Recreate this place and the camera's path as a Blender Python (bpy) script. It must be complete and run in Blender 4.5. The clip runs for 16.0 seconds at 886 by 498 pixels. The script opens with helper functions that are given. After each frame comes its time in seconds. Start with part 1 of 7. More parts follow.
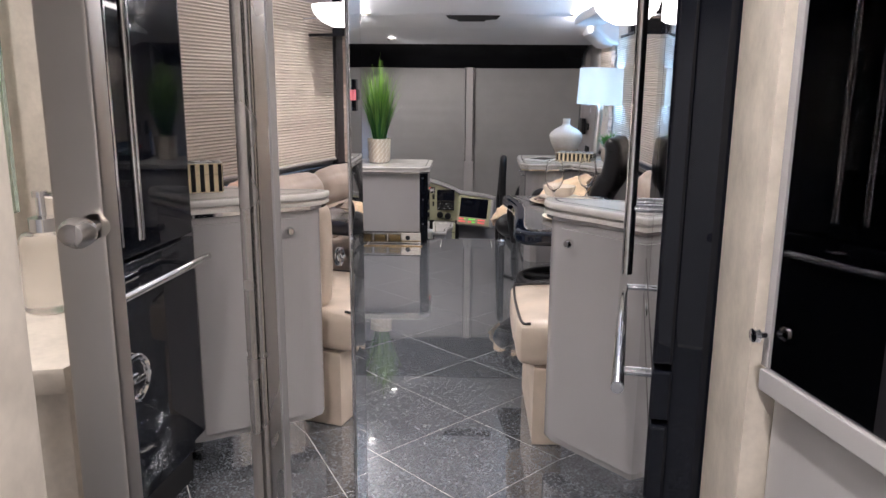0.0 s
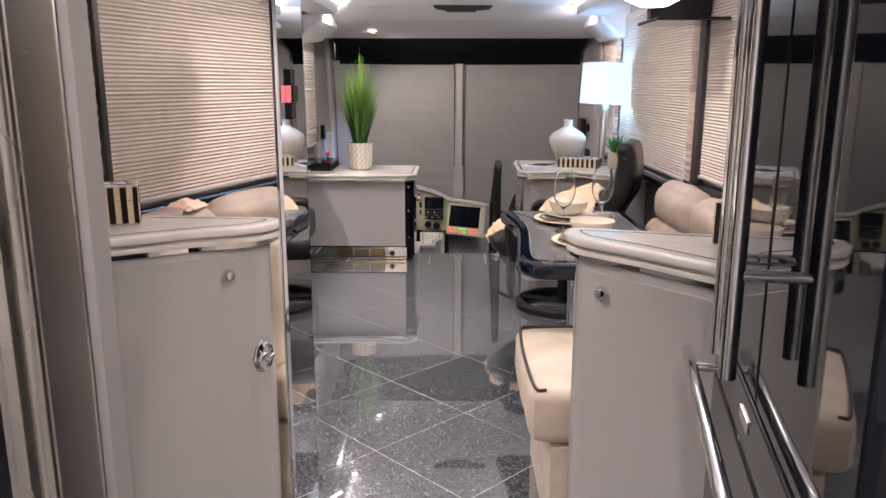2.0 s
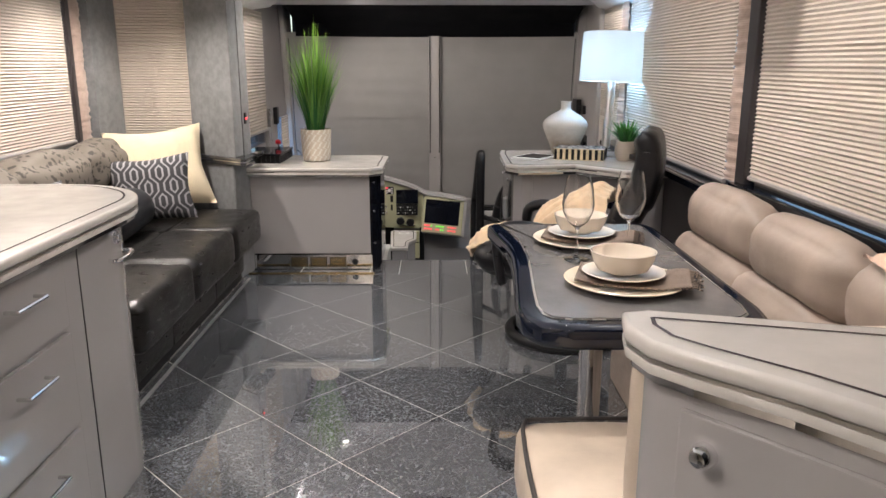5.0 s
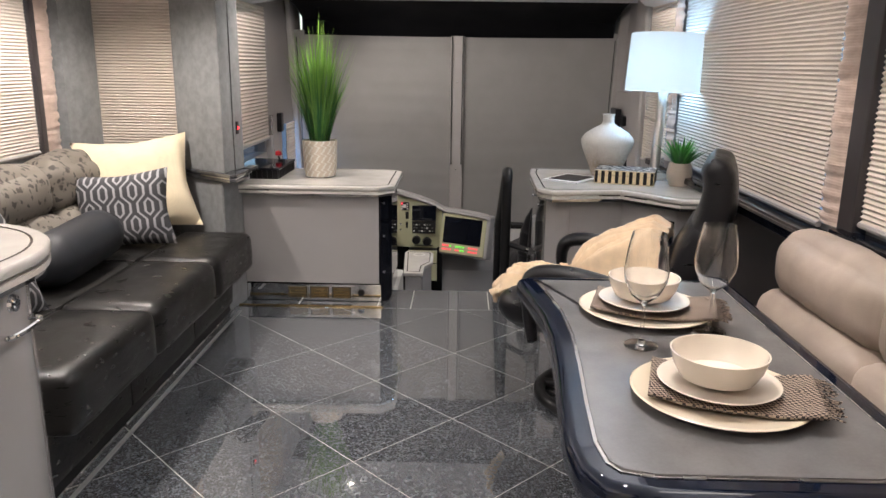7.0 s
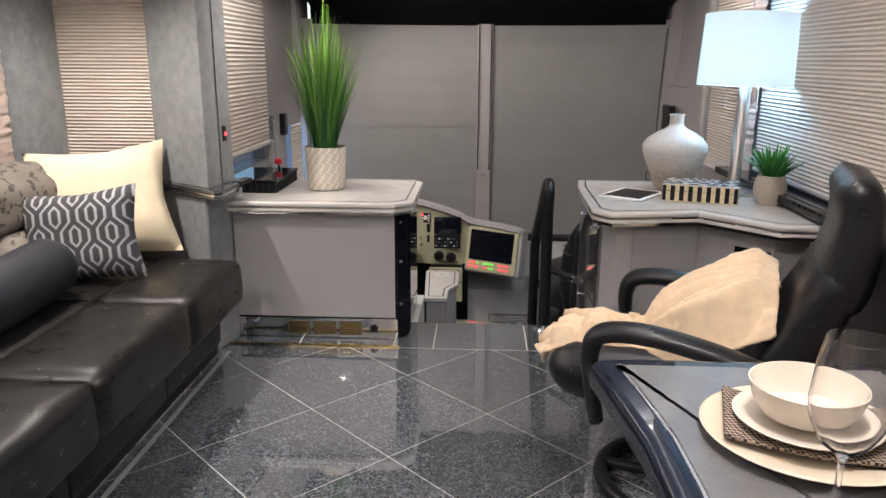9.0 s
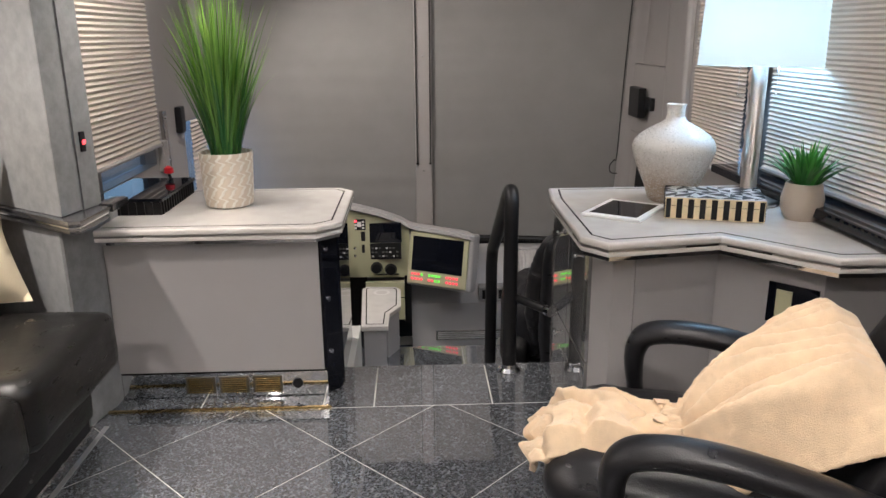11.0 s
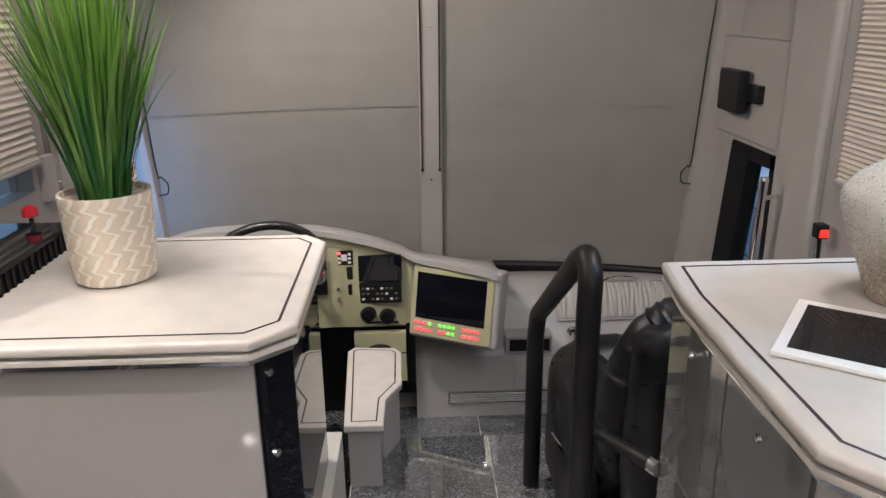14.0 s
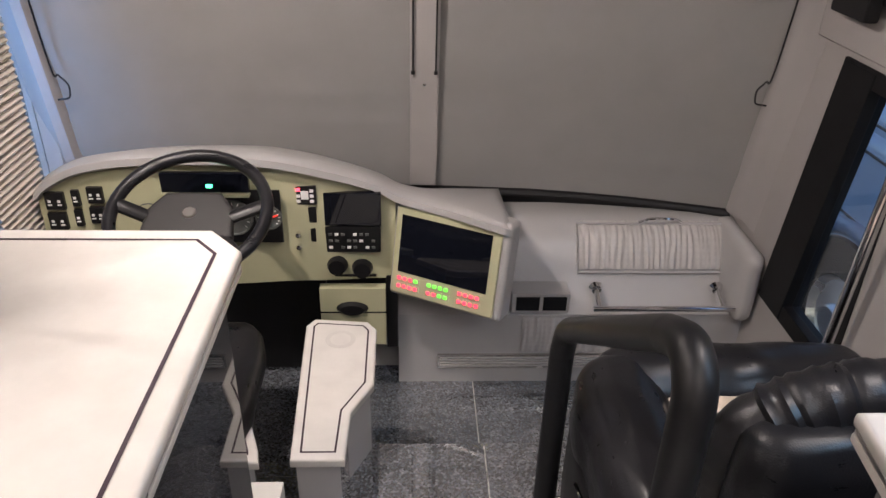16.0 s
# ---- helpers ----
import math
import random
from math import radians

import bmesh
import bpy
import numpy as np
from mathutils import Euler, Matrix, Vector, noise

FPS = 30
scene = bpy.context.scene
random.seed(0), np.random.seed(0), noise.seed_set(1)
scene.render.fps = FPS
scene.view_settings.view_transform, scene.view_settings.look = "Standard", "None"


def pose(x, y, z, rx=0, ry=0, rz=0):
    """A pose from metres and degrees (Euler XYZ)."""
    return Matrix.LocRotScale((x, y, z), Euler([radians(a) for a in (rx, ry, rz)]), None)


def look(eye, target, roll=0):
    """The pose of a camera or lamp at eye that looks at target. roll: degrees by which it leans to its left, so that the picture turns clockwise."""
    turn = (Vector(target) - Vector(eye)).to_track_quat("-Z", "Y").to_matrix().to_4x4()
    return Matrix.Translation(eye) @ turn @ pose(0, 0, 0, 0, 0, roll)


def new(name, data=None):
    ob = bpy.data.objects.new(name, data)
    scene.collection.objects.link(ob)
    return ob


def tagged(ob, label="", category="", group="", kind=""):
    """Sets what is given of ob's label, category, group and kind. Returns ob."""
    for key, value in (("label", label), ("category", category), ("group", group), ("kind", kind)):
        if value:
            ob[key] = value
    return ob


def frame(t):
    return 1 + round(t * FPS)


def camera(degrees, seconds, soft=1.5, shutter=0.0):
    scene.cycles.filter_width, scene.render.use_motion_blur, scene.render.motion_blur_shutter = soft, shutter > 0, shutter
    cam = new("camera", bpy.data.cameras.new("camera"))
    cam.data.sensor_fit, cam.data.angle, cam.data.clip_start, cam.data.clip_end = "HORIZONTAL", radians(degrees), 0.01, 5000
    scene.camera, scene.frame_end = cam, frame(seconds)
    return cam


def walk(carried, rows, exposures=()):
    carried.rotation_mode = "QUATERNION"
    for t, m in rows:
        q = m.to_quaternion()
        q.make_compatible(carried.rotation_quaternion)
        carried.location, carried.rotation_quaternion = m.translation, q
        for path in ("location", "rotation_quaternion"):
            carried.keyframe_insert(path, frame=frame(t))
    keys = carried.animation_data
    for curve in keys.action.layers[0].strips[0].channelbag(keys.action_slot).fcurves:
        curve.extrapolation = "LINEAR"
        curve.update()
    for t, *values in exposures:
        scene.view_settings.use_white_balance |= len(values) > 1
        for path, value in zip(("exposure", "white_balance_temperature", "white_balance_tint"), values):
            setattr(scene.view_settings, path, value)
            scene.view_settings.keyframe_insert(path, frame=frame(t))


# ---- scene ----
cam = camera(61.4, 16.0)
PATH = [
    (0, (0.26, 0.674, 1.294), (0.194, 2.627, 0.865), 0.4),
    (0.5, (0.273, 0.829, 1.303), (0.181, 2.782, 0.881), 0.8),
    (1, (0.281, 1.016, 1.277), (0.157, 2.969, 0.862), 1.1),
    (1.5, (0.276, 1.147, 1.273), (0.164, 3.098, 0.848), 0.5),
    (2, (0.238, 1.305, 1.285), (0.203, 3.258, 0.854), 0.1),
    (2.5, (0.219, 1.461, 1.284), (0.251, 3.417, 0.87), 0.2),
    (3, (0.238, 1.665, 1.279), (0.276, 3.625, 0.879), 0.1),
    (3.5, (0.255, 1.811, 1.262), (0.266, 3.766, 0.839), 0.2),
    (6, (0.279, 2.527, 1.255), (0.302, 4.463, 0.754), -0.0),
    (6.5, (0.304, 2.686, 1.279), (0.285, 4.62, 0.772), 0.1),
    (7, (0.283, 2.848, 1.274), (0.244, 4.789, 0.792), 0.8),
    (7.5, (0.264, 3.021, 1.291), (0.204, 4.964, 0.822), 0.8),
    (8, (0.254, 3.184, 1.296), (0.169, 5.126, 0.825), 0.5),
    (8.5, (0.272, 3.361, 1.274), (0.157, 5.3, 0.794), 0.5),
    (9, (0.233, 3.528, 1.254), (0.138, 5.464, 0.76), 0.3),
    (11.5, (0.178, 4.439, 1.259), (0.295, 6.356, 0.702), -0.9),
    (12, (0.153, 4.622, 1.266), (0.301, 6.536, 0.707), -1.2),
    (12.5, (0.15, 4.837, 1.268), (0.303, 6.754, 0.719), -1.1),
    (13, (0.187, 5.037, 1.252), (0.304, 6.96, 0.716), -1.0),
    (13.5, (0.207, 5.24, 1.227), (0.285, 7.158, 0.664), -0.9),
    (14, (0.178, 5.429, 1.23), (0.25, 7.328, 0.605), -0.7),
    (14.5, (0.152, 5.651, 1.22), (0.236, 7.524, 0.524), -1.1),
    (15, (0.173, 5.85, 1.216), (0.254, 7.692, 0.441), -0.8),
    (15.5, (0.205, 6.059, 1.209), (0.284, 7.86, 0.342), 0.1),
    (16, (0.221, 6.245, 1.234), (0.299, 7.99, 0.259), 1.4),
]
walk(cam, [(t, look(eye, target, roll)) for t, eye, target, roll in PATH], [(0, 0.40, 5950, 12), (1.2, 0.56, 6150, 14), (2.5, 0.68, 6420, 18), (3.5, 0.58, 6420, 14), (6, 0.42, 6400, 10), (9, 0.48, 6250, 10), (12.5, 0.52, 6400, 10), (14.5, 0.66, 6450, 11), (16, 0.82, 6500, 15)])

# ---- world and lights ----
world = bpy.data.worlds.new("sky")
scene.world = world
world.use_nodes = True
wn = world.node_tree
sky = wn.nodes.new("ShaderNodeTexSky")
sky.sky_type, sky.sun_disc, sky.sun_elevation, sky.sun_rotation = "NISHITA", False, radians(35), radians(200)
wn.nodes["Background"].inputs["Strength"].default_value = 0.15
wn.links.new(sky.outputs[0], wn.nodes["Background"].inputs["Color"])
sun = new("sun", bpy.data.lights.new("sun", "SUN"))
sun.data.energy, sun.data.angle, sun.data.color = 2.5, radians(0.5), (1.0, 0.95, 0.88)
sun.matrix_world = look((0, 0, 0), (0.34, 0.94, -0.7))


def lamp(name, where, aim, watts, colour, size, kind="AREA", size_y=None):
    data = bpy.data.lights.new(name, kind)
    data.energy, data.color = watts, colour
    if kind == "AREA":
        data.size = size
        if size_y:
            data.shape, data.size_y = "RECTANGLE", size_y
        else:
            data.shape = "DISK"
    elif kind == "SPOT":
        data.shadow_soft_size, data.spot_size, data.spot_blend = size, radians(140), 0.7
    else:
        data.shadow_soft_size = size
    ob = new(name, data)
    ob.matrix_world = look(where, aim) if kind != "POINT" else Matrix.Translation(where)
    return ob


WARM, SOFT = (1.0, 0.895, 0.81), (1.0, 0.96, 0.95)
CEIL, HEAD = 2.06, 1.757
# The three at x > 0.5 are added fill; no fixture is known there.
DOWNLIGHTS = [(-0.46, 7.68, 1.70), (-0.58, 6.87, 1.842), (1.09, 6.87, 1.842), (0.62, 5.55, CEIL), (-0.57, 2.9, CEIL), (-1.5, 3.0, HEAD), (-1.05, 3.3, HEAD), (0.6, 4.5, CEIL), (0.25, 1.2, CEIL), (-1.25, 5.1, HEAD), (-1.25, 6.1, HEAD), (0.2, 0.1, CEIL)]
for x, y, z in DOWNLIGHTS:
    watts = 60 if y > 7 else (30 if x < 0 else 22) if y > 6.5 else 60 if y < 0.5 else 58 if y < 2 else 24 if y > 5.5 and x > 0 else 55 if y < 4 else 50 if x > 0.5 else 52
    aim = (x, y, 0)
    if y > 7:
        aim = (x + 0.9, 8.45, 0)
    elif y > 6.5:
        aim = (-0.80, 7.50, 0.5) if x < 0 else (0.95, 8.35, 0)
    dl_ = lamp("downlight_lamp", (x, y, z - 0.012), aim, watts, WARM, 0.022, "SPOT")
    if y > 7:
        dl_.data.spot_size = radians(124)
# added soft fill, hidden above the ceiling coves, shining up at the ceiling
lamp("cove_fill_lamp", (1.20, 4.6, 1.86), (0.75, 4.6, 2.06), 15, SOFT, 4.4, "AREA", 0.08)
lamp("cove_fill_lamp", (-0.70, 4.6, 1.86), (-0.25, 4.6, 2.06), 15, WARM, 4.4, "AREA", 0.08)
# added unseen fill behind the window valances that washes down the blinds
lamp("valance_fill_lamp", (1.30, 4.9, 1.90), (1.36, 4.9, 1.0), 2.2, WARM, 4.0, "AREA", 0.05)
lamp("valance_fill_lamp", (-1.45, 5.2, HEAD - 0.01), (-1.60, 5.3, 0.9), 2.5, WARM, 3.0, "AREA", 0.05)
lamp("table_lamp_bulb", (1.275, 6.60, 1.27), (0, 0, 0), 7.5, (0.36, 0.66, 1.0), 0.05, "POINT")
# sky light in the gap between the driver's blind and the pillar
lamp("window_sky_lamp", (-1.025, 8.38, 0.50), (-0.985, 8.66, 0.50), 0.8, (0.20, 0.48, 1.0), 0.05, "AREA", 0.6)
# unseen fill light added to brighten the washroom
lamp("washroom_fill_lamp", (-0.7, 1.4, 1.95), (-0.6, 1.5, 0.0), 13, WARM, 0.3, "AREA", 0.3)


# ---- mesh helpers ----
def merge(bm, other, m=None):
    if m is not None:
        bmesh.ops.transform(other, matrix=m, verts=other.verts)
    me = bpy.data.meshes.new("t")
    other.to_mesh(me)
    bm.from_mesh(me)
    bpy.data.meshes.remove(me)
    other.free()
    return bm


def box(bm, x0, y0, z0, x1, y1, z1, bev=0.0, seg=2, m=None):
    b = bmesh.new()
    bmesh.ops.create_cube(b, size=1)
    bmesh.ops.transform(b, matrix=Matrix.Translation(((x0 + x1) / 2, (y0 + y1) / 2, (z0 + z1) / 2)) @ Matrix.Diagonal((x1 - x0, y1 - y0, z1 - z0, 1)), verts=b.verts)
    if bev:
        bmesh.ops.bevel(b, geom=b.edges[:], offset=bev, segments=seg, profile=0.6, affect="EDGES")
    return merge(bm, b, m)


def prism(bm, pts, z0, z1, bev=0.0, seg=2, m=None):
    b = bmesh.new()
    f = b.faces.new([b.verts.new((x, y, z0)) for x, y in pts])
    r = bmesh.ops.extrude_face_region(b, geom=[f])
    bmesh.ops.translate(b, vec=(0, 0, z1 - z0), verts=[v for v in r["geom"] if isinstance(v, bmesh.types.BMVert)])
    bmesh.ops.recalc_face_normals(b, faces=b.faces[:])
    if bev:
        es = [e for e in b.edges if abs(e.verts[0].co.z - e.verts[1].co.z) < 1e-6]
        bmesh.ops.bevel(b, geom=es, offset=bev, segments=seg, profile=0.6, affect="EDGES")
    return merge(bm, b, m)


def lathe(bm, prof, seg=32, m=None):
    b = bmesh.new()
    rings = []
    for r, z in prof:
        rings.append([b.verts.new((max(r, 1e-4) * math.cos(2 * math.pi * i / seg), max(r, 1e-4) * math.sin(2 * math.pi * i / seg), z)) for i in range(seg)])
    for a, c in zip(rings, rings[1:]):
        for i in range(seg):
            b.faces.new((a[i], a[(i + 1) % seg], c[(i + 1) % seg], c[i]))
    bmesh.ops.remove_doubles(b, verts=b.verts[:], dist=2e-4)
    bmesh.ops.recalc_face_normals(b, faces=b.faces[:])
    return merge(bm, b, m)


def tube(bm, pts, r, seg=12, cap=True, m=None, closed=False):
    b = bmesh.new()
    pts = [Vector(p) for p in pts]
    n = len(pts)
    rings, up = [], None
    for i, p in enumerate(pts):
        if closed:
            d = (pts[(i + 1) % n] - pts[i - 1]).normalized()
        else:
            d = (pts[min(i + 1, n - 1)] - pts[max(i - 1, 0)]).normalized()
        if up is None:
            up = d.orthogonal().normalized()
        up = (up - d * up.dot(d)).normalized()
        side = d.cross(up)
        rr = r[i] if isinstance(r, (list, tuple)) else r
        rings.append([b.verts.new(p + (up * math.cos(2 * math.pi * k / seg) + side * math.sin(2 * math.pi * k / seg)) * rr) for k in range(seg)])
    pairs = list(zip(rings, rings[1:])) + ([(rings[-1], rings[0])] if closed else [])
    for a, c in pairs:
        for k in range(seg):
            b.faces.new((a[k], a[(k + 1) % seg], c[(k + 1) % seg], c[k]))
    if cap and not closed:
        b.faces.new(rings[0][::-1])
        b.faces.new(rings[-1])
    bmesh.ops.recalc_face_normals(b, faces=b.faces[:])
    return merge(bm, b, m)


def smooth_path(pts, sub=6):
    """Catmull-Rom points through the given ones."""
    v = [Vector(p) for p in pts]
    v = [2 * v[0] - v[1]] + v + [2 * v[-1] - v[-2]]
    out = []
    for i in range(1, len(v) - 2):
        for k in range(sub):
            t = k / sub
            a, b, c, d = v[i - 1:i + 3]
            out.append(0.5 * (2 * b + (c - a) * t + (2 * a - 5 * b + 4 * c - d) * t * t + (3 * b - a - 3 * c + d) * t ** 3))
    return out + [v[-2]]


def cushion(bm, x0, y0, z0, x1, y1, z1, rad=0.04, crown=0.02, rough=0.004, cuts=10, m=None, seed=0):
    """A padded block: rounded edges, swollen faces, slight unevenness."""
    b = bmesh.new()
    bmesh.ops.create_cube(b, size=2)
    bmesh.ops.subdivide_edges(b, edges=b.edges[:], cuts=cuts, use_grid_fill=True)
    h = Vector(((x1 - x0) / 2, (y1 - y0) / 2, (z1 - z0) / 2))
    c = Vector(((x0 + x1) / 2, (y0 + y1) / 2, (z0 + z1) / 2))
    rad = min(rad, *(0.98 * k for k in h))
    for v in b.verts:
        u = v.co.copy()
        p = Vector((u.x * h.x, u.y * h.y, u.z * h.z))
        inner = Vector([max(-h[k] + rad, min(h[k] - rad, p[k])) for k in range(3)])
        off = p - inner
        if off.length > 1e-9:
            p = inner + off.normalized() * rad
        for k in range(3):
            if abs(abs(u[k]) - 1) < 1e-6:
                o = [j for j in range(3) if j != k]
                p[k] += math.copysign(crown * (1 - u[o[0]] ** 2) * (1 - u[o[1]] ** 2), u[k])
        q = p + c
        p += Vector((noise.noise(q * 9 + Vector((seed, 0, 0))), noise.noise(q * 9 + Vector((0, seed, 7))), noise.noise(q * 9 + Vector((3, 0, seed))))) * rough
        v.co = p + c
    bmesh.ops.recalc_face_normals(b, faces=b.faces[:])
    return merge(bm, b, m)


def pillow_mesh(bm, w, h, t, m, ears=0.05, n=18, seed=0):
    b = bmesh.new()
    for sgn in (1, -1):
        g = {}
        for i in range(n + 1):
            for j in range(n + 1):
                u, v = 2 * i / n - 1, 2 * j / n - 1
                pin = 1 - ears * (1 - abs(u * v) ** 1.5) * max(abs(u), abs(v)) ** 4
                x, y = u * w / 2 * pin, v * h / 2 * pin
                z = sgn * t / 2 * ((1 - u ** 4) * (1 - v ** 4)) ** 0.55
                z += 0.006 * noise.noise(Vector((u * 3 + seed, v * 3, sgn)))
                g[i, j] = b.verts.new((x, y, z))
        for i in range(n):
            for j in range(n):
                b.faces.new((g[i, j], g[i + 1, j], g[i + 1, j + 1], g[i, j + 1]))
    bmesh.ops.remove_doubles(b, verts=b.verts[:], dist=0.0015)
    bmesh.ops.recalc_face_normals(b, faces=b.faces[:])
    return merge(bm, b, m)


def finish(name, bm, material, smooth=True):
    me = bpy.data.meshes.new(name)
    bm.to_mesh(me)
    bm.free()
    me.materials.append(material)
    if smooth:
        for p in me.polygons:
            p.use_smooth = True
        me.set_sharp_from_angle(angle=radians(38))
    return me


BASES = {}


def part(name, bm, material, parent=None, label="", smooth=True):
    """One mesh object, built in world coordinates, under a thing or a part."""
    faces = len(bm.faces)
    ob = new(name, finish(name, bm, material, smooth))
    if smooth and faces < 1200:
        wn_ = ob.modifiers.new("flat_faces", "WEIGHTED_NORMAL")
        wn_.keep_sharp = True
    if parent is not None:
        ob.parent = parent
        base = BASES.get(parent.name, Vector((0, 0, 0)))
        ob.matrix_parent_inverse = Matrix.Translation(-base)
    if label:
        ob["label"] = label
    return ob


def thing(name, at, label, category, group="", kind=""):
    ob = new(name)
    ob.empty_display_size = 0.05
    ob.location = at
    BASES[ob.name] = Vector(at)
    return tagged(ob, label, category, group, kind)


def solid(name, bm, material, label, category, kind="", group="", smooth=True):
    return tagged(part(name, bm, material, None, "", smooth), label, category, group, kind)


def B():
    return bmesh.new()


# ---- materials ----
def nodes_of(name):
    m = bpy.data.materials.new(name)
    m.use_nodes = True
    return m, m.node_tree, m.node_tree.nodes["Principled BSDF"]


def coords(nt, scale=1.0, kind="Object"):
    tc = nt.nodes.new("ShaderNodeTexCoord")
    mp = nt.nodes.new("ShaderNodeMapping")
    mp.inputs["Scale"].default_value = (scale,) * 3 if not isinstance(scale, tuple) else scale
    nt.links.new(tc.outputs[kind], mp.inputs[0])
    return mp.outputs[0]


def noise_node(nt, vec, scale, detail=4.0, rough=0.55):
    n = nt.nodes.new("ShaderNodeTexNoise")
    n.inputs["Scale"].default_value, n.inputs["Detail"].default_value, n.inputs["Roughness"].default_value = scale, detail, rough
    nt.links.new(vec, n.inputs["Vector"])
    return n.outputs[0]


def ramp(nt, fac, stops):
    r = nt.nodes.new("ShaderNodeValToRGB")
    while len(r.color_ramp.elements) < len(stops):
        r.color_ramp.elements.new(0.5)
    for e, (p, c) in zip(r.color_ramp.elements, stops):
        e.position, e.color = p, (*c, 1) if len(c) == 3 else c
    nt.links.new(fac, r.inputs[0])
    return r.outputs[0]


def mixc(nt, fac, a, b, mode="MIX"):
    x = nt.nodes.new("ShaderNodeMix")
    x.data_type, x.blend_type = "RGBA", mode
    for sock, val in ((0, fac), (6, a), (7, b)):
        if isinstance(val, (int, float)):
            x.inputs[sock].default_value = val
        elif isinstance(val, tuple):
            x.inputs[sock].default_value = (*val, 1)
        else:
            nt.links.new(val, x.inputs[sock])
    return x.outputs[2]


def math_node(nt, op, a, b=None):
    x = nt.nodes.new("ShaderNodeMath")
    x.operation = op
    for k, v in enumerate((a, b)):
        if v is None:
            continue
        if isinstance(v, (int, float)):
            x.inputs[k].default_value = v
        else:
            nt.links.new(v, x.inputs[k])
    return x.outputs[0]


def bump(nt, bsdf, height, strength=0.2, dist=0.002):
    b = nt.nodes.new("ShaderNodeBump")
    b.inputs["Strength"].default_value, b.inputs["Distance"].default_value = strength, dist
    nt.links.new(height, b.inputs["Height"])
    nt.links.new(b.outputs[0], bsdf.inputs["Normal"])


def plain(name, colour, rough=0.5, metal=0.0, vary=0.12, scale=3.0, grain=60.0, relief=0.05, coat=0.0, spec=0.5, dist=0.001, sheen=0.0):
    """A surface with slow variation of tone and gloss, and fine grain."""
    m, nt, p = nodes_of(name)
    vec = coords(nt)
    big = noise_node(nt, vec, scale, 3)
    fine = noise_node(nt, vec, grain, 3)
    lo = tuple(c * (1 - vary) for c in colour)
    hi = tuple(min(1, c * (1 + vary)) for c in colour)
    c1 = ramp(nt, big, [(0.3, lo), (0.7, hi)])
    c2 = mixc(nt, 0.35 * min(1, vary * 4), c1, ramp(nt, fine, [(0.3, lo), (0.7, hi)]))
    nt.links.new(c2, p.inputs["Base Color"])
    r = nt.nodes.new("ShaderNodeMapRange")
    r.inputs[3].default_value, r.inputs[4].default_value = max(0.01, rough * 0.8), min(1, rough * 1.2)
    nt.links.new(big, r.inputs[0])
    nt.links.new(r.outputs[0], p.inputs["Roughness"])
    p.inputs["Metallic"].default_value = metal
    p.inputs["Specular IOR Level"].default_value = spec
    p.inputs["Coat Weight"].default_value = coat
    p.inputs["Coat Roughness"].default_value = 0.04
    p.inputs["Sheen Weight"].default_value = sheen
    if relief:
        bump(nt, p, fine, relief, dist)
    return m


def granite_material():
    m, nt, p = nodes_of("dark_granite")
    info = nt.nodes.new("ShaderNodeObjectInfo")
    geo = nt.nodes.new("ShaderNodeNewGeometry")
    off = nt.nodes.new("ShaderNodeVectorMath")
    off.operation = "ADD"
    sc = nt.nodes.new("ShaderNodeCombineXYZ")
    nt.links.new(math_node(nt, "MULTIPLY", info.outputs["Random"], 40.0), sc.inputs[0])
    nt.links.new(geo.outputs["Position"], off.inputs[0])
    nt.links.new(sc.outputs[0], off.inputs[1])
    vec = off.outputs[0]
    vor = nt.nodes.new("ShaderNodeTexVoronoi")
    vor.inputs["Scale"].default_value = 185
    nt.links.new(vec, vor.inputs["Vector"])
    sep = nt.nodes.new("ShaderNodeSeparateColor")
    nt.links.new(vor.outputs["Color"], sep.inputs[0])
    flecks = ramp(nt, sep.outputs[0], [(0.0, (0.058, 0.063, 0.073)), (0.5, (0.110, 0.119, 0.133)), (0.8, (0.165, 0.176, 0.190)), (0.96, (0.235, 0.248, 0.262))])
    cloud = ramp(nt, noise_node(nt, vec, 26, 6), [(0.3, (0.74, 0.75, 0.77)), (0.75, (0.98, 0.98, 0.98))])
    c = mixc(nt, 1.0, flecks, cloud, "MULTIPLY")
    tone = math_node(nt, "ADD", math_node(nt, "MULTIPLY", info.outputs["Random"], 0.25), 0.9)
    tc = nt.nodes.new("ShaderNodeCombineColor")
    for k in range(3):
        nt.links.new(tone, tc.inputs[k])
    nt.links.new(mixc(nt, 1.0, c, tc.outputs[0], "MULTIPLY"), p.inputs["Base Color"])
    nt.links.new(ramp(nt, noise_node(nt, vec, 3.0, 4), [(0.3, (0.03,) * 3), (0.75, (0.075,) * 3)]), p.inputs["Roughness"])
    p.inputs["Specular IOR Level"].default_value = 0.9
    p.inputs["Coat Weight"].default_value = 1.0
    p.inputs["Coat IOR"].default_value = 2.2
    p.inputs["Coat Roughness"].default_value = 0.012
    return m


